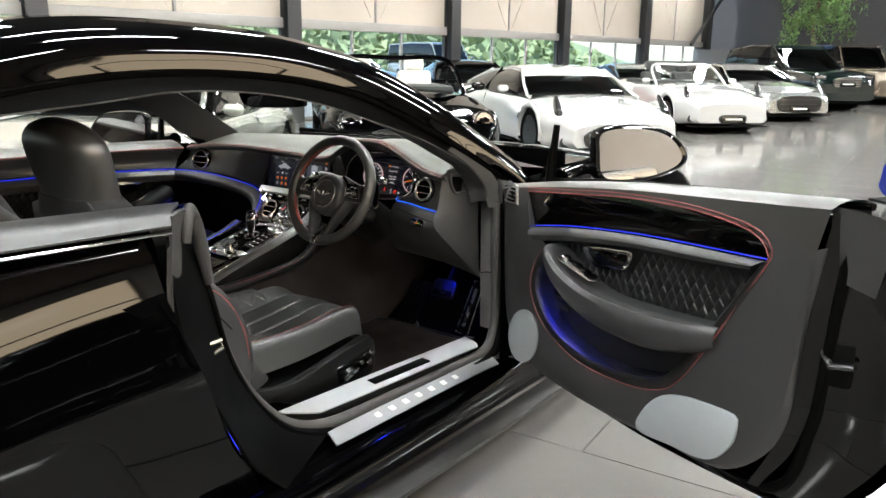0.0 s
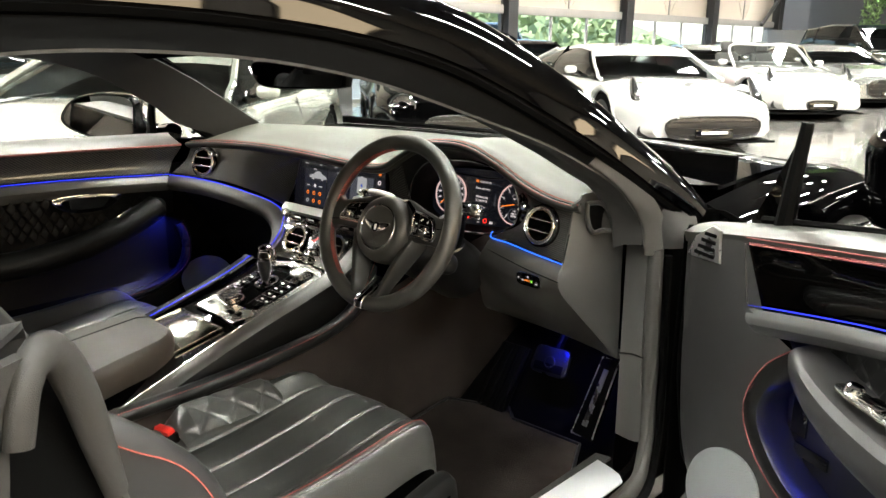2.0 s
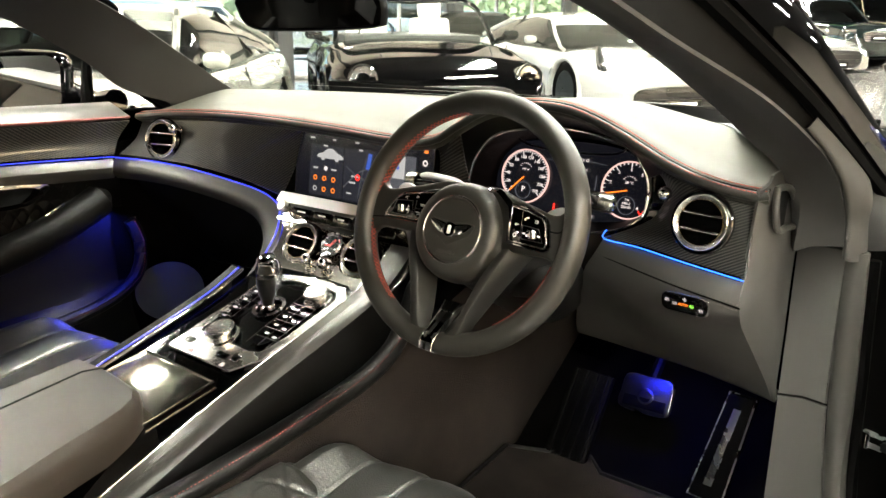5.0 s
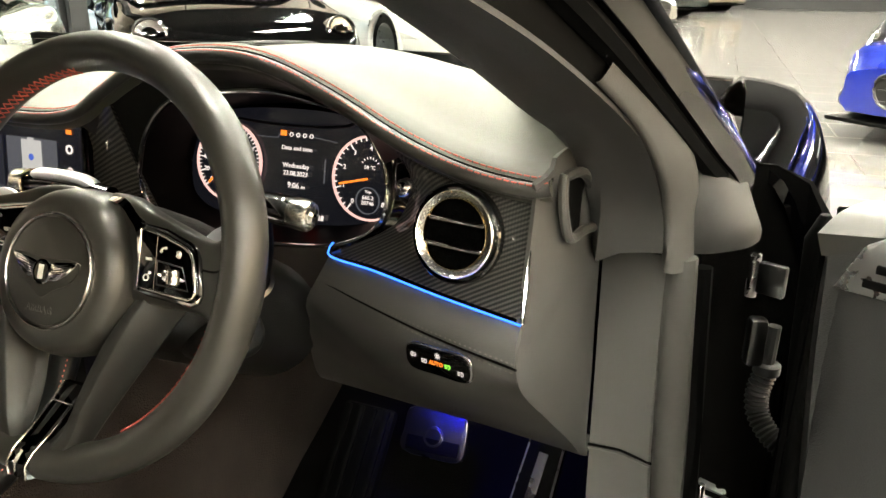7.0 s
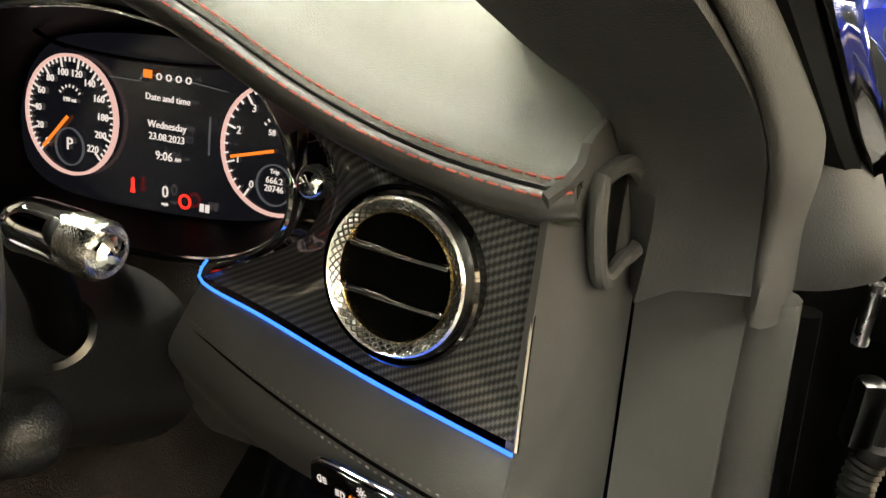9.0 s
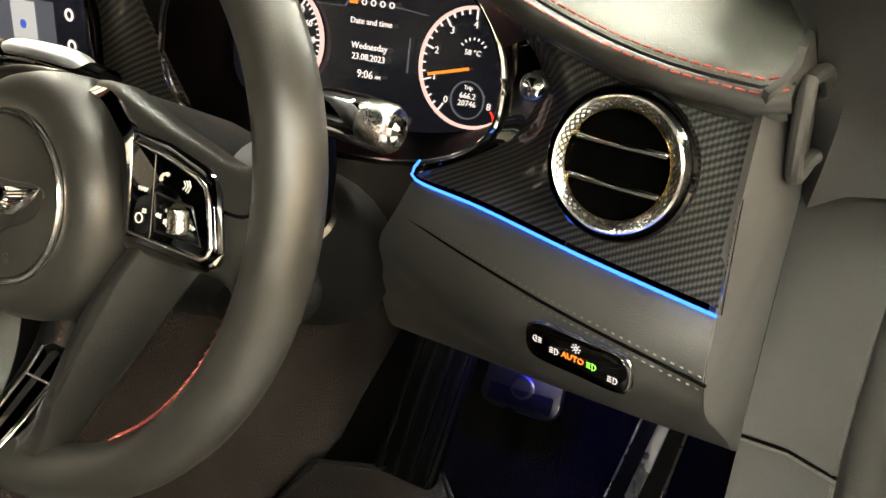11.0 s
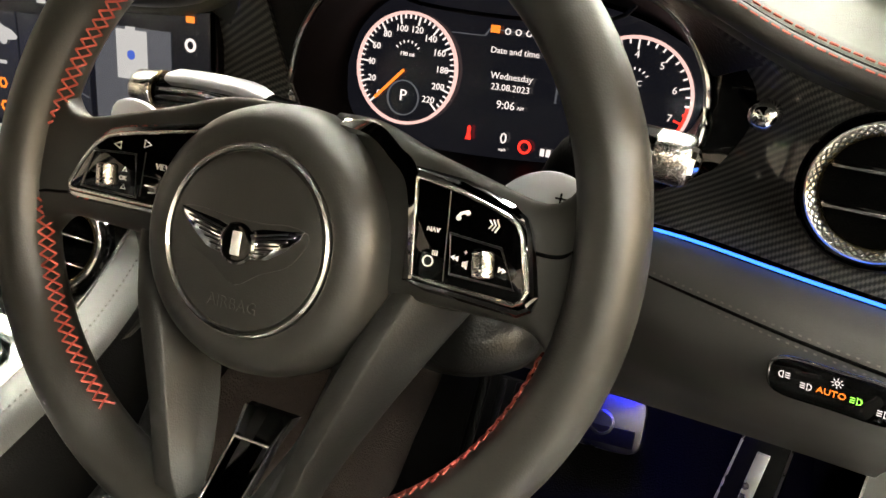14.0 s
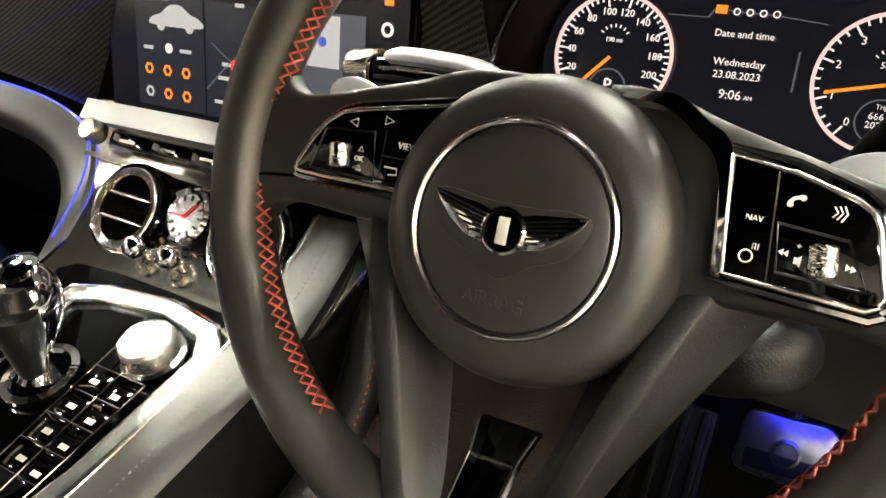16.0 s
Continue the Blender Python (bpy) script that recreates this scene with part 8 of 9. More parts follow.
ph = part("door_handle", slab(loop2([(0.205, 0.790), (0.10, 0.795), (0.02, 0.786), (0.005, 0.772), (0.06, 0.742), (0.165, 0.748)], 36), 0.008, axes((-0.712, 0, 0), (0, -1, 0), (0, 0, 1), (1, 0, 0)), 0.002), CHROME, pd_, "chrome inner door handle")
part("handle_cup", slab(loop2([(0.180, 0.783), (0.10, 0.786), (0.04, 0.779), (0.03, 0.770), (0.07, 0.752), (0.155, 0.756)], 30), 0.002, axes((-0.7035, 0, 0), (0, -1, 0), (0, 0, 1), (1, 0, 0))), PIANO, ph)
bm = bmesh.new()
for i in range(26):
    for j in range(5):
        y = 0.08 - 0.030 * i - (0.015 if j % 2 else 0)
        z = 0.69 + 0.0225 * j
        if -0.21 < y < 0.02 and z > 0.745:
            continue
        lathe([(0.0148, 0.0), (0.0128, 0.0022), (0.0085, 0.0034), (0.001, 0.0037)], axes((-0.742 + 0.03 * max(0, z - 0.72) / 0.06, y, z), (0, 1, 0), (0, 0, 1), (1, 0, 0)) @ Matrix.Diagonal((1, 1.4, 1, 1)), 4, bm=bm)
# quilting darker than on the driver's door, shade put into its colour
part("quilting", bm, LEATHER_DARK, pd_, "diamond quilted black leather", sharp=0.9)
part("window_switch", box(0.012, 0.05, 0.010, pose(-0.69, -0.01, 0.726, 25, 0, 0), 0.003), CHROME, pd_)
pl2 = bpy.data.lights.new("pocket_lamp", "AREA")
pl2.shape, pl2.size, pl2.size_y, pl2.energy, pl2.color = "RECTANGLE", 0.03, 0.12, 0.42, (0.03, 0.045, 1.0)
plo2 = new("pocket_lamp", pl2)
plo2.parent = pd_
plo2.matrix_world = look((-0.705, 0.13, 0.69), (-0.745, 0.06, 0.56))
part("loudspeaker", lathe([(0.075, 0), (0.076, 0.005), (0.070, 0.008), (0.001, 0.009)], facing((-0.687, 0.255, 0.465), (0.85, -0.5, 0.1)) @ Matrix.Diagonal((1.1, 1.0, 1, 1)), 40), GRILLE_DARK, pd_, "dark mesh loudspeaker")
part("skin", strip([[(-0.88, 0.5, 0.90), (-0.89, -0.8, 0.95)], [(-0.97, 0.5, 0.7), (-0.98, -0.8, 0.72)], [(-0.95, 0.5, 0.2), (-0.95, -0.8, 0.2)]], 14, 10, 0.01), PAINT, pd_)
PMM = facing((-1.076, 0.130, 0.974), Vector((0.65, -0.76, 0.0)), (0, 0, 1))
mo2 = [(-x, y) for x, y in mo][::-1]
rows = [[PMM @ Vector((x * sc, y * sc, z)) for x, y in mo2] for sc, z in ((0.985, 0.012), (1.05, 0.010), (1.10, -0.012), (1.10, -0.04), (0.95, -0.085), (0.6, -0.115), (0.1, -0.125))]
pm_ = part("door_mirror", grid(rows, close_v=True), PAINT, pd_, "glossy black door mirror housing")
part("mirror_pane", slab([(x * 0.985, y * 0.985) for x, y in mo2], 0.003, PMM @ at(0, 0, 0.006)), MIRROR, pm_, "mirror glass")
part("mirror_arm", tube([PMM @ Vector((0.08, -0.03, -0.08)), PMM @ Vector((0.17, -0.06, -0.07)), (-0.86, 0.27, 0.93)], [0.035, 0.03, 0.03], 12), PAINT, pm_)
part("mirror_post", tube([(-0.80, 0.16, 0.94), (-0.80, 0.165, 1.0), (-0.795, 0.17, 1.06)], [0.016, 0.013, 0.010], 8), PLASTIC, pd_)

# rear-view mirror
rv = part("rear_view_mirror", slab(loop2([(-0.150, 0.0), (-0.148, 0.026), (-0.10, 0.032), (0, 0.034), (0.11, 0.030), (0.140, 0.020), (0.142, -0.008), (0.13, -0.026), (0, -0.034), (-0.12, -0.032)], 44), 0.030, facing((-0.025, 0.125, 1.147), (0.2, -0.97, -0.1)) @ at(0, 0, -0.030), 0.008), PLASTIC, coupe, "black rear-view mirror")
part("mirror_pane", slab(loop2([(-0.140, 0.0), (-0.138, 0.021), (0, 0.027), (0.125, 0.020), (0.130, -0.006), (0.12, -0.021), (0, -0.027), (-0.12, -0.026)], 40), 0.001, facing((-0.025, 0.125, 1.147), (0.2, -0.97, -0.1)) @ at(0, 0, 0.0002)), PIANO, rv)
part("mirror_stem", tube([(-0.02, 0.135, 1.165), (-0.01, 0.12, 1.22), (0.0, 0.10, 1.26)], 0.016, 10), PLASTIC, rv)
part("overhead_console", box(0.26, 0.14, 0.03, pose(0.0, -0.02, 1.262, -22, 0, 0), 0.012), PLASTIC, coupe)

# ---- the other cars ----
WHITE = material("paint_white", (0.40, 0.40, 0.39), 0.2, coat=1.0, scale=2, vary=0.03)
SILVER = material("paint_silver", (0.42, 0.42, 0.40), 0.24, metal=0.75, coat=1.0, scale=2, vary=0.05)
PEARL = material("paint_pearl", (0.30, 0.31, 0.28), 0.24, metal=0.5, coat=1.0, scale=2, vary=0.05)
GREEN_D = material("paint_dark_green", (0.003, 0.007, 0.007), 0.12, coat=1.0, scale=2)
BRONZE = material("paint_bronze", (0.20, 0.165, 0.125), 0.25, metal=0.6, coat=1.0, scale=2)
RED_P = material("paint_red", (0.38, 0.012, 0.015), 0.15, coat=1.0, scale=2)
BLUE_P = material("paint_blue", (0.006, 0.014, 0.17), 0.15, coat=1.0, scale=2)
TINT = clear("tinted_glass", (0.16, 0.17, 0.17), 1.0)
CABIN = material("dark_cabin", (0.02, 0.02, 0.02), 0.6)
CREAM = material("cream_leather", (0.55, 0.52, 0.46), 0.5, scale=8)
LENS = material("headlamp_chrome", (0.16, 0.16, 0.165), 0.12, metal=0.9, grain=0.6, grain_scale=60)
TAIL = material("tail_lamp_red", (0.45, 0.01, 0.01), 0.15, coat=1.0)
GRILL_B = material("grille_black", (0.008, 0.008, 0.008), 0.3, grain=0.8, grain_scale=90)

STYLES = {
    # stations along the car (nose +0.5): bonnet/belt height, half width, as shares; then roof line
    "mid": dict(top=[(-0.5, 0.62), (-0.45, 0.72), (-0.3, 0.76), (-0.1, 0.70), (0.12, 0.68), (0.25, 0.65), (0.38, 0.575), (0.46, 0.49), (0.5, 0.40)], roof=[(-0.34, 0.76), (-0.18, 0.95), (-0.02, 1.0), (0.08, 0.96), (0.24, 0.62)]),
    "gt": dict(top=[(-0.5, 0.60), (-0.45, 0.72), (-0.3, 0.74), (-0.1, 0.70), (0.10, 0.69), (0.22, 0.67), (0.36, 0.60), (0.46, 0.50), (0.5, 0.40)], roof=[(-0.40, 0.74), (-0.22, 0.94), (-0.08, 1.0), (0.02, 0.97), (0.17, 0.70)]),
    "open": dict(top=[(-0.5, 0.58), (-0.44, 0.68), (-0.3, 0.72), (-0.1, 0.68), (0.10, 0.69), (0.22, 0.67), (0.36, 0.60), (0.46, 0.52), (0.5, 0.42)], roof=None),
    "suv": dict(top=[(-0.5, 0.52), (-0.47, 0.60), (-0.3, 0.62), (0.1, 0.61), (0.22, 0.61), (0.35, 0.59), (0.45, 0.56), (0.49, 0.50), (0.5, 0.40)], roof=[(-0.49, 0.62), (-0.44, 0.93), (-0.2, 1.0), (0.02, 0.985), (0.20, 0.63)]),
    "box": dict(top=[(-0.5, 0.55), (-0.48, 0.60), (-0.3, 0.60), (0.1, 0.60), (0.22, 0.60), (0.40, 0.59), (0.47, 0.57), (0.495, 0.52), (0.5, 0.40)], roof=[(-0.495, 0.60), (-0.47, 0.96), (-0.2, 1.0), (0.06, 0.985), (0.15, 0.62)]),
}


def car(name, label, m, L, W, H, paint, style, lamp_r=0.10, grille=(0.45, 0.12, 0.30), round_lamps=False, seats=False, rim=DARKMETAL, plate=True, group=""):
    st = STYLES[style]
    c = thing(name, label, "car", m, group)
    tall = style in ("suv", "box")
    xs, hs = [p[0] for p in st["top"]], [p[1] for p in st["top"]]
    rows = []
    N = 84
    hw = W / 2
    wr = 0.36 if tall else 0.33
    axl = (-0.31 * L, 0.30 * L)
    for i in range(N + 1):
        u = -0.5 + i / N
        top = float(np.interp(u, xs, hs)) * H
        e = max(0.0, abs(u) - 0.36) / 0.14
        wid = hw * (1 - (0.10 if tall else 0.22) * e ** 2.2)
        bot = 0.16 + (0.10 if tall else 0.0) + 0.05 * e
        waist = 1.0 - (0.015 if tall else 0.04) * math.cos(u * 12)
        arch = sum(math.exp(-((u * L - a) / 0.42) ** 2) for a in axl)
        sh = top * (1.0 if tall else 0.97) - 0.02
        half = [(0.90 * wid, bot), (wid * 0.985, bot + 0.06), (wid * (0.985 + 0.02 * arch), 0.45 * top + 0.06), (wid * waist * (1 + 0.015 * arch), 0.72 * top), (wid * 0.955, sh - 0.05 * top), (wid * 0.88, sh + 0.008 * H), (wid * 0.55, top + 0.012 * H), (0.0, top + 0.022 * H)]
        ring = [Vector((u * L, y, z)) for y, z in half] + [Vector((u * L, -y, z)) for y, z in half[-2::-1]]
        rows.append(curve(ring, 60))
    bm = grid(rows)
    kill = [f for f in bm.faces for a in axl if math.hypot(f.calc_center_median().x - a, f.calc_center_median().z - wr) < wr + 0.05 and abs(f.calc_center_median().y) > hw * 0.6]
    bmesh.ops.delete(bm, geom=list(set(kill)), context="FACES")
    part("body", bm, paint, c, sharp=1.0)
    endcap = [r for r in (rows[-1], rows[0])]
    for r in endcap:
        b2 = bmesh.new()
        b2.faces.new([b2.verts.new(p) for p in r])
        part("end_panel", b2, paint, c)
    for a in axl:
        for sd in (1, -1):
            lip = []
            for k in range(25):
                g = math.pi * (-0.06 + 1.12 * k / 24)
                px_, pz_ = a + (wr + 0.055) * math.cos(g), wr + (wr + 0.055) * math.sin(g)
                if pz_ > 0.2:
                    lip.append((px_, sd * hw * (1.0 if tall else 0.985), pz_))
            part("arch_lip", tube(lip, 0.040, 8, flat=1.0, up=(0, 1, 0)), paint, c)
    part("underbody", box(L * 0.9, W * 0.80, 0.10, at(0, 0, 0.24)), RUBBER, c)
    for a in axl:
        part("wheel_well", lathe([(wr + 0.05, -W * 0.40), (wr + 0.05, W * 0.40)], pose(a, 0, wr, 90, 0, 0), 24), RUBBER, c)
    # glasshouse
    if st["roof"]:
        rx, rh = [p[0] for p in st["roof"]], [p[1] for p in st["roof"]]
        n = 24
        g_rows, r_rows = [], []
        for i in range(n + 1):
            u = rx[0] + (rx[-1] - rx[0]) * i / n
            zt = float(np.interp(u, rx, rh)) * H
            zt = max(zt, float(np.interp(u, xs, hs)) * H + 0.01)
            zb = float(np.interp(u, xs, hs)) * H - 0.02
            f = (zt - zb) / (H - zb + 1e-6)
            wt = hw * (0.90 - (0.10 if tall else 0.24) * f)
            wb = hw * 0.90
            half = [(wb, zb), (wb * 0.6 + wt * 0.4, zb + (zt - zb) * 0.55), (wt, zt - 0.035 * f), (wt * 0.80, zt), (0, zt + 0.02 * f)]
            ring = [Vector((u * L, y, z)) for y, z in half] + [Vector((u * L, -y, z)) for y, z in half[-2::-1]]
            g_rows.append(curve(ring, 24))
            if zt > 0.86 * H:
                top_half = [(wt * 1.01, zt - 0.045 * f), (wt * 0.99, zt + 0.004), (wt * 0.6, zt + 0.018), (0, zt + 0.028 * f)]
                r_rows.append([Vector((u * L, y, z)) for y, z in top_half] + [Vector((u * L, -y, z)) for y, z in top_half[-2::-1]])
        part("glasshouse", grid(g_rows), TINT, c, "dark tinted windows")
        part("roof", grid(r_rows), paint if name != "red_supercar" else PIANO, c)
        inner = [[Vector((p.x, p.y * 0.9, p.z * 0.80)) for p in r] for r in g_rows]
        part("cabin", grid(inner), CABIN, c)
        for s in (1, -1):
            for us in ((rx[-1], rx[-2]), (rx[0], rx[1]), ((rx[1] + rx[2]) / 2 - 0.03, (rx[1] + rx[2]) / 2)):
                q0, q1 = us
                pts = []
                for t in range(8):
                    u = q0 + (q1 - q0) * t / 7
                    zt, zb = float(np.interp(u, rx, rh)) * H, float(np.interp(u, xs, hs)) * H
                    if us[0] not in (rx[-1], rx[0]):
                        zt = zb + (zt - zb) * t / 7
                        wt = hw * (0.905 - (0.10 if tall else 0.24) * t / 7)
                    else:
                        f = max(0, (zt - zb) / (H - zb))
                        wt = hw * (0.905 - (0.10 if tall else 0.24) * f) * (0.99 if f > 0.2 else 0.97)
                    pts.append(Vector((u * L, s * wt, max(zt, zb))))
                part("pillar", tube(pts, 0.026, 6), paint if us[0] in (rx[-1], rx[0]) else PIANO, c)
    else:
        xb, zb = 0.14 * L, 0.68 * H
        xt, zt = 0.02 * L, 0.985 * H
        wa, wb_ = hw * 0.84, hw * 0.70
        fr_pts = [(xb - 0.05, wa, zb), (xt, wb_, zt - 0.02), (xt - 0.02, 0, zt), (xt, -wb_, zt - 0.02), (xb - 0.05, -wa, zb)]
        part("screen_frame", tube(curve(fr_pts, 40), 0.028, 8), paint, c)
        part("windscreen", strip([[(xb, wa, zb), (xb + 0.10, 0, zb), (xb, -wa, zb)], [(xt + 0.01, wb_, zt - 0.03), (xt + 0.01, 0, zt - 0.01), (xt + 0.01, -wb_, zt - 0.03)]], 14, 6), GLASS, c)
        part("cabin", box(0.36 * L, W * 0.74, 0.10, at(-0.08 * L, 0, 0.70 * H), 0.03), CABIN, c)
        for s in (1, -1):
            stt = part("seat", box(0.14, 0.46, 0.55, pose(-0.12 * L, s * 0.36, 0.66 * H, 0, -12, 0), 0.06, 3), CREAM if seats else CABIN, c, "cream leather seat" if seats else "dark seat")
            part("headrest", box(0.10, 0.27, 0.22, pose(-0.135 * L, s * 0.36, 0.66 * H + 0.37, 0, -12, 0), 0.05, 3), CREAM if seats else CABIN, stt)
        part("steering_wheel", lathe([(0.17, 0), (0.18, 0.015), (0.17, 0.03), (0.16, 0.015)], pose(0.06 * L, -0.36, 0.74 * H, 0, -65, 0), 24, closed=True), CABIN, c)
    # wheels
    for a in axl:
        for s in (1, -1):
            wm = pose(a, s * (hw - 0.13), wr, -90 * s, 0, 0)
            ty = part("tyre", lathe([(wr * 0.70, -0.11), (wr * 0.97, -0.11), (wr, -0.08), (wr, 0.09), (wr * 0.95, 0.12), (wr * 0.74, 0.12)], wm, 30, closed=True), RUBBER, c)
            rr = part("rim", lathe([(wr * 0.74, 0.115), (wr * 0.71, 0.12), (wr * 0.66, 0.03), (0.05, 0.04), (0.001, 0.04)], wm, 30), DARKMETAL, ty)
            b2 = bmesh.new()
            for q in range(7):
                box(wr * 0.62, 0.05, 0.03, wm @ pose(0, 0, 0.085, 0, 0, 360 * q / 7) @ at(wr * 0.38, 0, 0), 0.008, 1, bm=b2)
            lathe([(0.06, 0.06), (0.06, 0.10), (0.001, 0.105)], wm, 14, bm=b2)
            part("spokes", b2, rim, ty)
    # face
    gw, gz0, gz1 = grille
    gx = L / 2
    gh, gwd = (gz1 - gz0) * H / 2, W * gw / 2
    mouth = loop2([(-gwd, 0.0), (-gwd * 0.92, gh * 0.75), (-gwd * 0.5, gh), (gwd * 0.5, gh), (gwd * 0.92, gh * 0.75), (gwd, 0.0), (gwd * 0.86, -gh * 0.8), (gwd * 0.4, -gh), (-gwd * 0.4, -gh), (-gwd * 0.86, -gh * 0.8)], 44)
    gmx = axes((gx - 0.03, 0, (gz0 + gz1) / 2 * H), (0, 1, 0), (0, 0, 1), (1, 0, 0))
    gr_ = part("grille", slab(mouth, 0.06, gmx, 0.015), GRILL_B, c, "black front grille")
    part("grille_rim", tube([gmx @ Vector((a, b, 0.058)) for a, b in mouth], 0.011, 6, closed=True), CHROME if tall else DARKMETAL, gr_)
    for k in range(5 if tall else 3):
        part("grille_bar", box(0.02, W * gw * 0.94, 0.012, at(gx + 0.032, 0, (gz0 + (gz1 - gz0) * (k + 0.7) / (5.4 if tall else 3.4)) * H)), CHROME if tall else DARKMETAL, c)
    lz = (0.50 if tall else 0.50) * H
    for s in (1, -1):
        ly = s * hw * (0.74 if not tall else 0.76)
        lx = L * (0.455 if not tall else 0.478)
        if round_lamps:
            hm_ = pose(lx + 0.02, ly, lz, 0, 78, 12 * s)
            hl = part("headlamp", lathe([(lamp_r * 1.1, -0.12), (lamp_r * 1.1, 0.0), (lamp_r * 0.98, 0.02), (lamp_r * 0.96, -0.01), (0.001, -0.02)], hm_, 30), LENS, c, "round headlamp")
            part("lamp_ring", lathe([(lamp_r * 1.14, -0.01), (lamp_r * 1.12, 0.016), (lamp_r * 1.0, 0.02), (lamp_r * 0.99, 0.0)], hm_, 30, closed=True), CHROME, hl)
            part("lamp_eye", lathe([(lamp_r * 0.5, -0.02), (lamp_r * 0.48, 0.012), (0.001, 0.016)], hm_, 20), PIANO, hl)
        elif tall:
            hl = part("headlamp", box(0.12, 0.30, 0.15, pose(lx, ly, lz, 0, 0, 8 * s), 0.03), LENS, c, "clear headlamp")
            part("lamp_surround", box(0.10, 0.34, 0.03, pose(lx + 0.01, ly, lz - 0.10, 0, 0, 8 * s), 0.01), PIANO, hl)
        else:
            hm_ = pose(L * 0.415, s * hw * 0.795, 0.535 * H, 22 * s, 48, 18 * s)
            ol = loop2([(-0.26, 0.05 * s), (-0.12, 0.075 * s), (0.06, 0.06 * s), (0.20, -0.02 * s), (0.23, -0.075 * s), (0.10, -0.07 * s), (-0.10, -0.01 * s)][::s], 30)
            hl = part("headlamp", slab(ol, 0.06, hm_ @ at(0, 0, -0.03), 0.012), LENS, c, "clear swept headlamp")
            part("lamp_eye", lathe([(0.034, 0), (0.032, 0.012), (0.001, 0.016)], hm_ @ at(0.10, -0.01 * s, 0.028), 20), PIANO, hl)
            part("lamp_eye", lathe([(0.026, 0), (0.024, 0.012), (0.001, 0.016)], hm_ @ at(0.01, 0.03 * s, 0.028), 20), CHROME, hl)
            ik = loop2([(-0.17, -0.07), (-0.15, 0.05), (0.0, 0.085), (0.15, 0.06), (0.17, -0.06), (0.0, -0.085)], 28)
            part("side_intake", slab(ik, 0.08, facing((gx - 0.13, s * hw * 0.70, 0.235 * H), (0.90, 0.42 * s, 0.05)) @ at(0, 0, -0.02), 0.02), GRILL_B, c, "black side intake")
            part("side_skirt", box(L * 0.40, 0.05, 0.10, at(-0.01 * L, s * hw * 0.955, 0.21), 0.015), PLASTIC, c)
        # door mirrors
        mx = L * (0.11 if not tall else 0.14)
        mr = part("door_mirror", box(0.10, 0.17, 0.10, at(mx, s * (hw + 0.05), 0.74 * H if not tall else 0.70 * H), 0.045, 3), paint, c)
        part("mirror_arm", tube([(mx, s * (hw - 0.10), 0.69 * H if not tall else 0.62 * H), (mx, s * (hw + 0.02), 0.72 * H if not tall else 0.68 * H)], 0.03, 8), PIANO, mr)
        part("tail_lamp", box(0.05, W * 0.20, 0.07, at(-L / 2 + 0.02, s * hw * 0.62, 0.55 * H), 0.02), TAIL, c)
        part("door_line", tube(curve([(-0.10 * L, s * hw * 0.99, 0.30), (-0.11 * L, s * hw * 0.985, 0.5 * H), (-0.10 * L, s * hw * 0.955, 0.66 * H)], 10), 0.006, 5), RUBBER, c)
    if plate:
        pp = part("number_plate", box(0.012, 0.48, 0.11, at(gx + 0.05, 0, (gz0 + 0.02) * H + 0.04), 0.003), PIANO, c, "black dealer plate")
        part("plate_bar", box(0.004, 0.34, 0.035, at(gx + 0.058, 0, (gz0 + 0.02) * H + 0.055)), WHITE_MARK, pp)
    part("splitter", box(0.30, W * 0.86, 0.03, at(L / 2 - 0.14, 0, 0.145 + (0.1 if tall else 0)), 0.01), PLASTIC, c)
    return c


def row_at(nose_x, y, yaw, L):
    """A pose by the place of the nose on the floor; yaw 0 looks along +x."""
    r = radians(yaw)
    return pose(nose_x - L / 2 * math.cos(r), y - L / 2 * math.sin(r), 0, 0, 0, yaw)


G = "cars on show"
car("roadster", "black open roadster with cream leather seats", row_at(-2.65, 4.3, -42, 4.5), 4.5, 1.9, 1.33, PAINT, "open", 0.11, (0.55, 0.28, 0.46), True, True, group=G)
car("supercar", "white mid-engined supercar with black front splitter", row_at(-1.95, 7.7, -36, 4.65), 4.65, 1.96, 1.22, WHITE, "mid", grille=(0.62, 0.15, 0.36), group=G)
car("sports_car", "white open two-seat sports car", row_at(-2.2, 13.0, -42, 4.4), 4.4, 1.82, 1.27, WHITE, "open", grille=(0.30, 0.16, 0.28), group=G)
car("grand_tourer", "silver grand tourer with wide black grille", row_at(-2.0, 17.2, -42, 4.7), 4.7, 1.97, 1.28, SILVER, "gt", grille=(0.55, 0.18, 0.46), group=G)
car("luxury_suv", "dark green luxury off-roader", row_at(-2.0, 22.5, -42, 5.0), 5.0, 2.05, 1.87, GREEN_D, "suv", grille=(0.42, 0.36, 0.50), group=G)
car("boxy_suv", "bronze boxy off-roader with round headlamps", row_at(-1.3, 27.5, -42, 4.8), 4.8, 1.98, 1.97, BRONZE, "box", 0.11, (0.40, 0.36, 0.50), True, group=G)
car("silver_coupe", "pearl silver low coupe beside the windows", row_at(-2.65, 0.08, -55, 4.7), 4.7, 1.94, 1.20, PEARL, "gt", group=G)
car("white_coupe", "white sports coupe with red cabin", row_at(-6.0, -1.6, -72, 4.6), 4.6, 1.92, 1.25, WHITE, "mid", group=G)
car("black_coupe", "black sports coupe in the second row", row_at(-6.3, 11.0, -42, 4.5), 4.5, 1.9, 1.28, PAINT, "gt", group=G)
car("red_supercar", "red sports car with black roof", row_at(-6.0, 14.6, -42, 4.5), 4.5, 1.9, 1.20, RED_P, "mid", group=G)
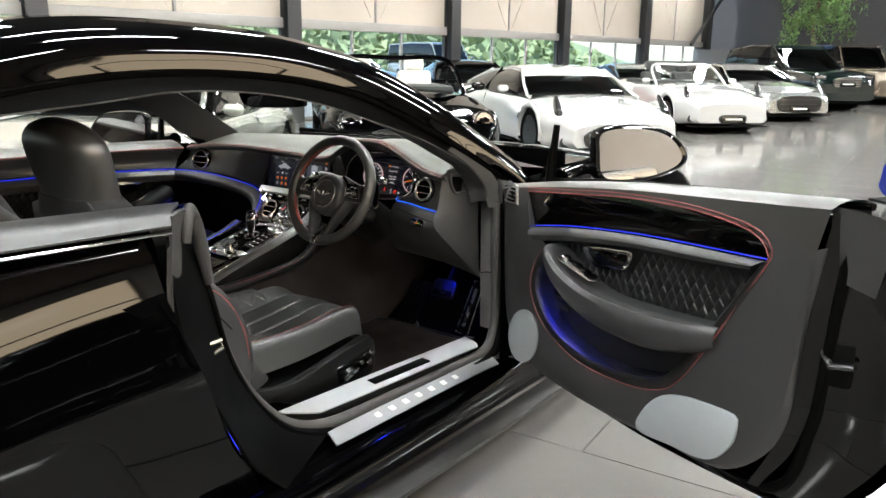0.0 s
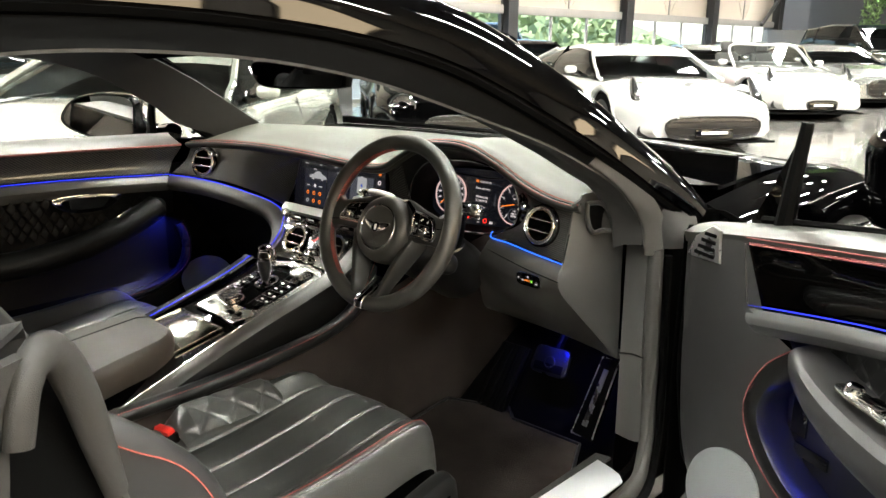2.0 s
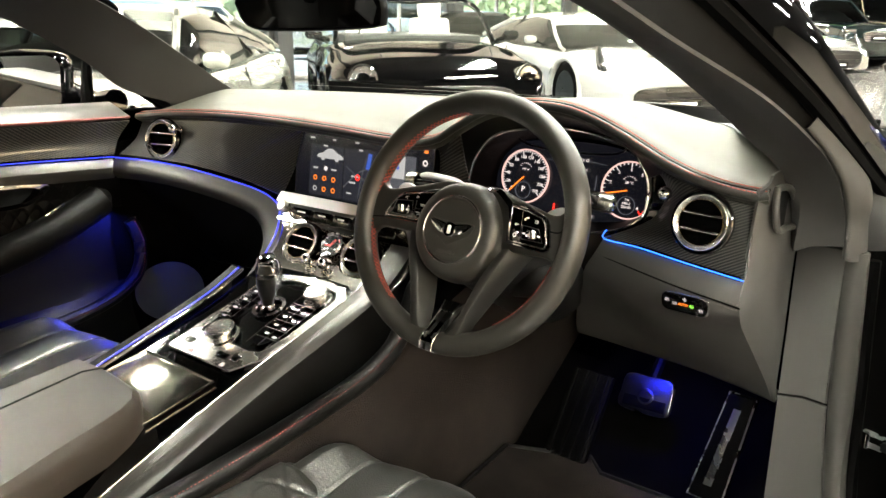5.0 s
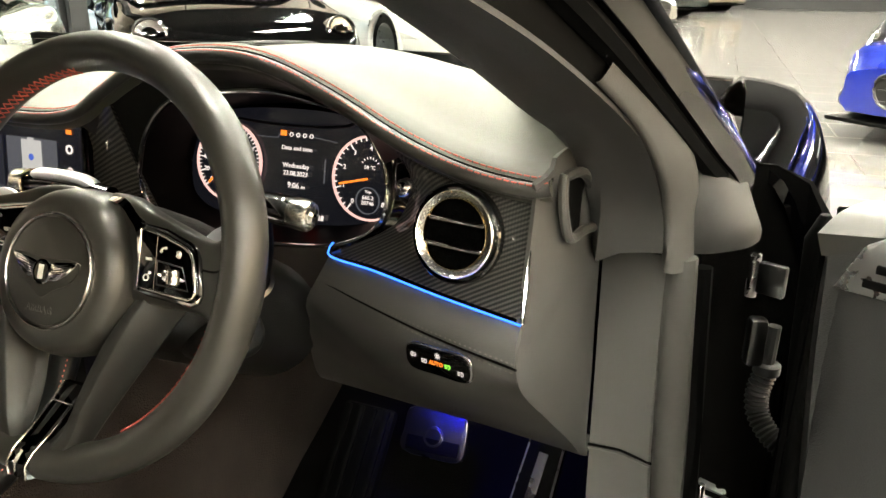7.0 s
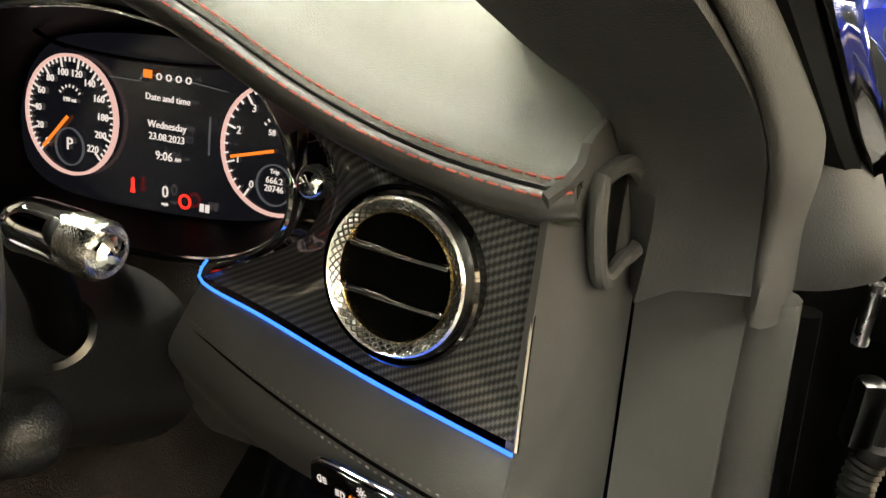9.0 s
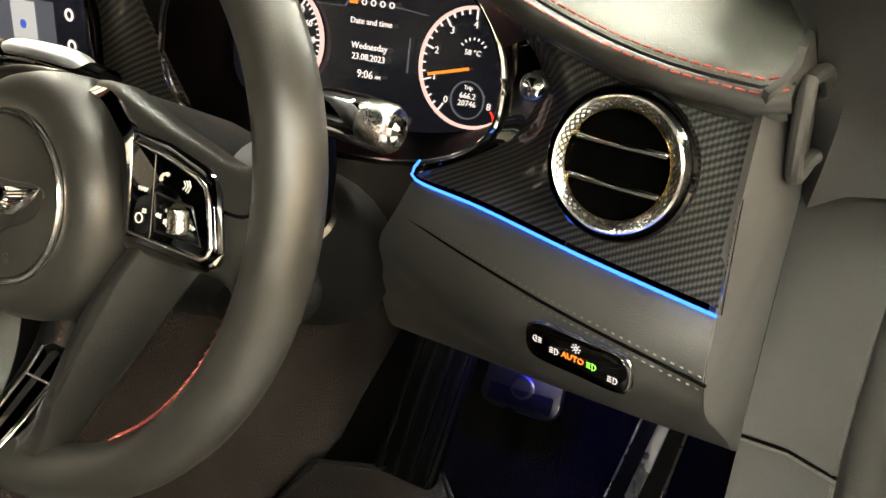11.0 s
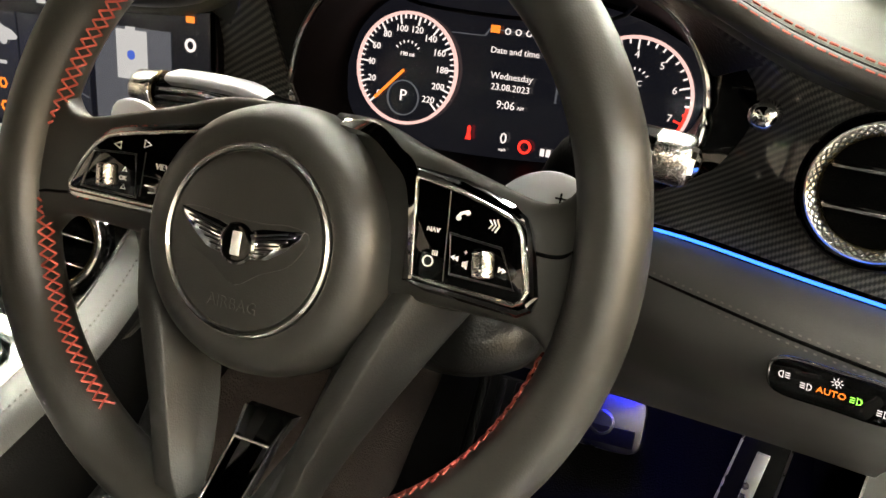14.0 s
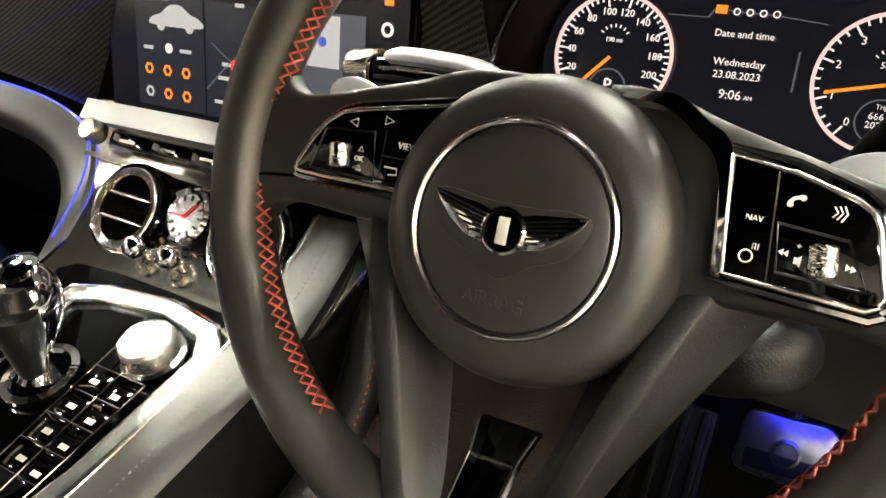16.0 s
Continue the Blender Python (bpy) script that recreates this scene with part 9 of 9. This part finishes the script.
car("silver_sports_car", "silver sports car near the windows", row_at(-5.6, 18.6, -42, 4.5), 4.5, 1.9, 1.25, SILVER, "gt", group=G)
O = "cars parked outside"
car("parked_car", "white estate car parked outside", row_at(-14.5, 12.0, -10, 4.7), 4.7, 1.9, 1.5, WHITE, "suv", group=O)
car("parked_car", "black hatchback parked outside", row_at(-14.5, 4.2, 170, 4.4), 4.4, 1.9, 1.5, PAINT, "suv", group=O)
car("parked_car", "silver saloon parked outside", row_at(-14.5, 17.5, -10, 4.7), 4.7, 1.9, 1.45, SILVER, "gt", group=O)
car("parked_car", "white panel-sided off-roader parked outside", row_at(-14.2, 22.5, -10, 4.7), 4.7, 1.95, 1.95, PEARL, "box", group=O)
car("parked_car", "grey saloon parked outside", row_at(-14.5, 7.6, 170, 4.6), 4.6, 1.9, 1.45, SILVER, "gt", group=O)
car("blue_coupe", "bright blue coupe with chrome grille slats", row_at(1.85, 5.3, -128, 4.6), 4.6, 1.95, 1.28, BLUE_P, "gt", grille=(0.50, 0.20, 0.40), group=G)
car("dark_neighbour", "black saloon parked on the other side", pose(5.2, 1.3, 0, 0, 0, 95), 4.9, 1.95, 1.45, PAINT, "gt", group=G)

# ---- floor tiles, nearest ones single ----
tx, ty, gap = 1.2, 0.6, 0.005
tile_me = mesh_of("tile", slab([(-(tx - gap) / 2, -(ty - gap) / 2), ((tx - gap) / 2, -(ty - gap) / 2), ((tx - gap) / 2, (ty - gap) / 2), (-(tx - gap) / 2, (ty - gap) / 2)], 0.006, at(0, 0, -0.006), 0.0015, 1), FLOOR)
rest = bmesh.new()
TR = Matrix.Rotation(radians(5.0), 4, "Z")
near = 0
for j in range(-26, 58):
    for i in range(-14, 15):
        c = TR @ Vector((tx * (i + 0.5 * (j % 2)), ty * j, 0))
        if not (-12.2 + 0.09 * (c.y + 14) < c.x < 13.6 and -13.6 < c.y < 31.2):
            continue
        if -1.2 < c.x < 7.0 and -2.0 < c.y < 14.5 and near < 290:
            ob = new("tile", tile_me)
            ob.matrix_basis = at(*c) @ TR
            ob.parent = floor
            near += 1
        else:
            q = [TR @ Vector((sx * (tx - gap) / 2, sy * (ty - gap) / 2, 0)) + c for sx, sy in ((-1, -1), (1, -1), (1, 1), (-1, 1))]
            rest.faces.new([rest.verts.new(p) for p in q])
tl = part("tile_field", rest, FLOOR, floor)
tl["kind"] = "stuff"
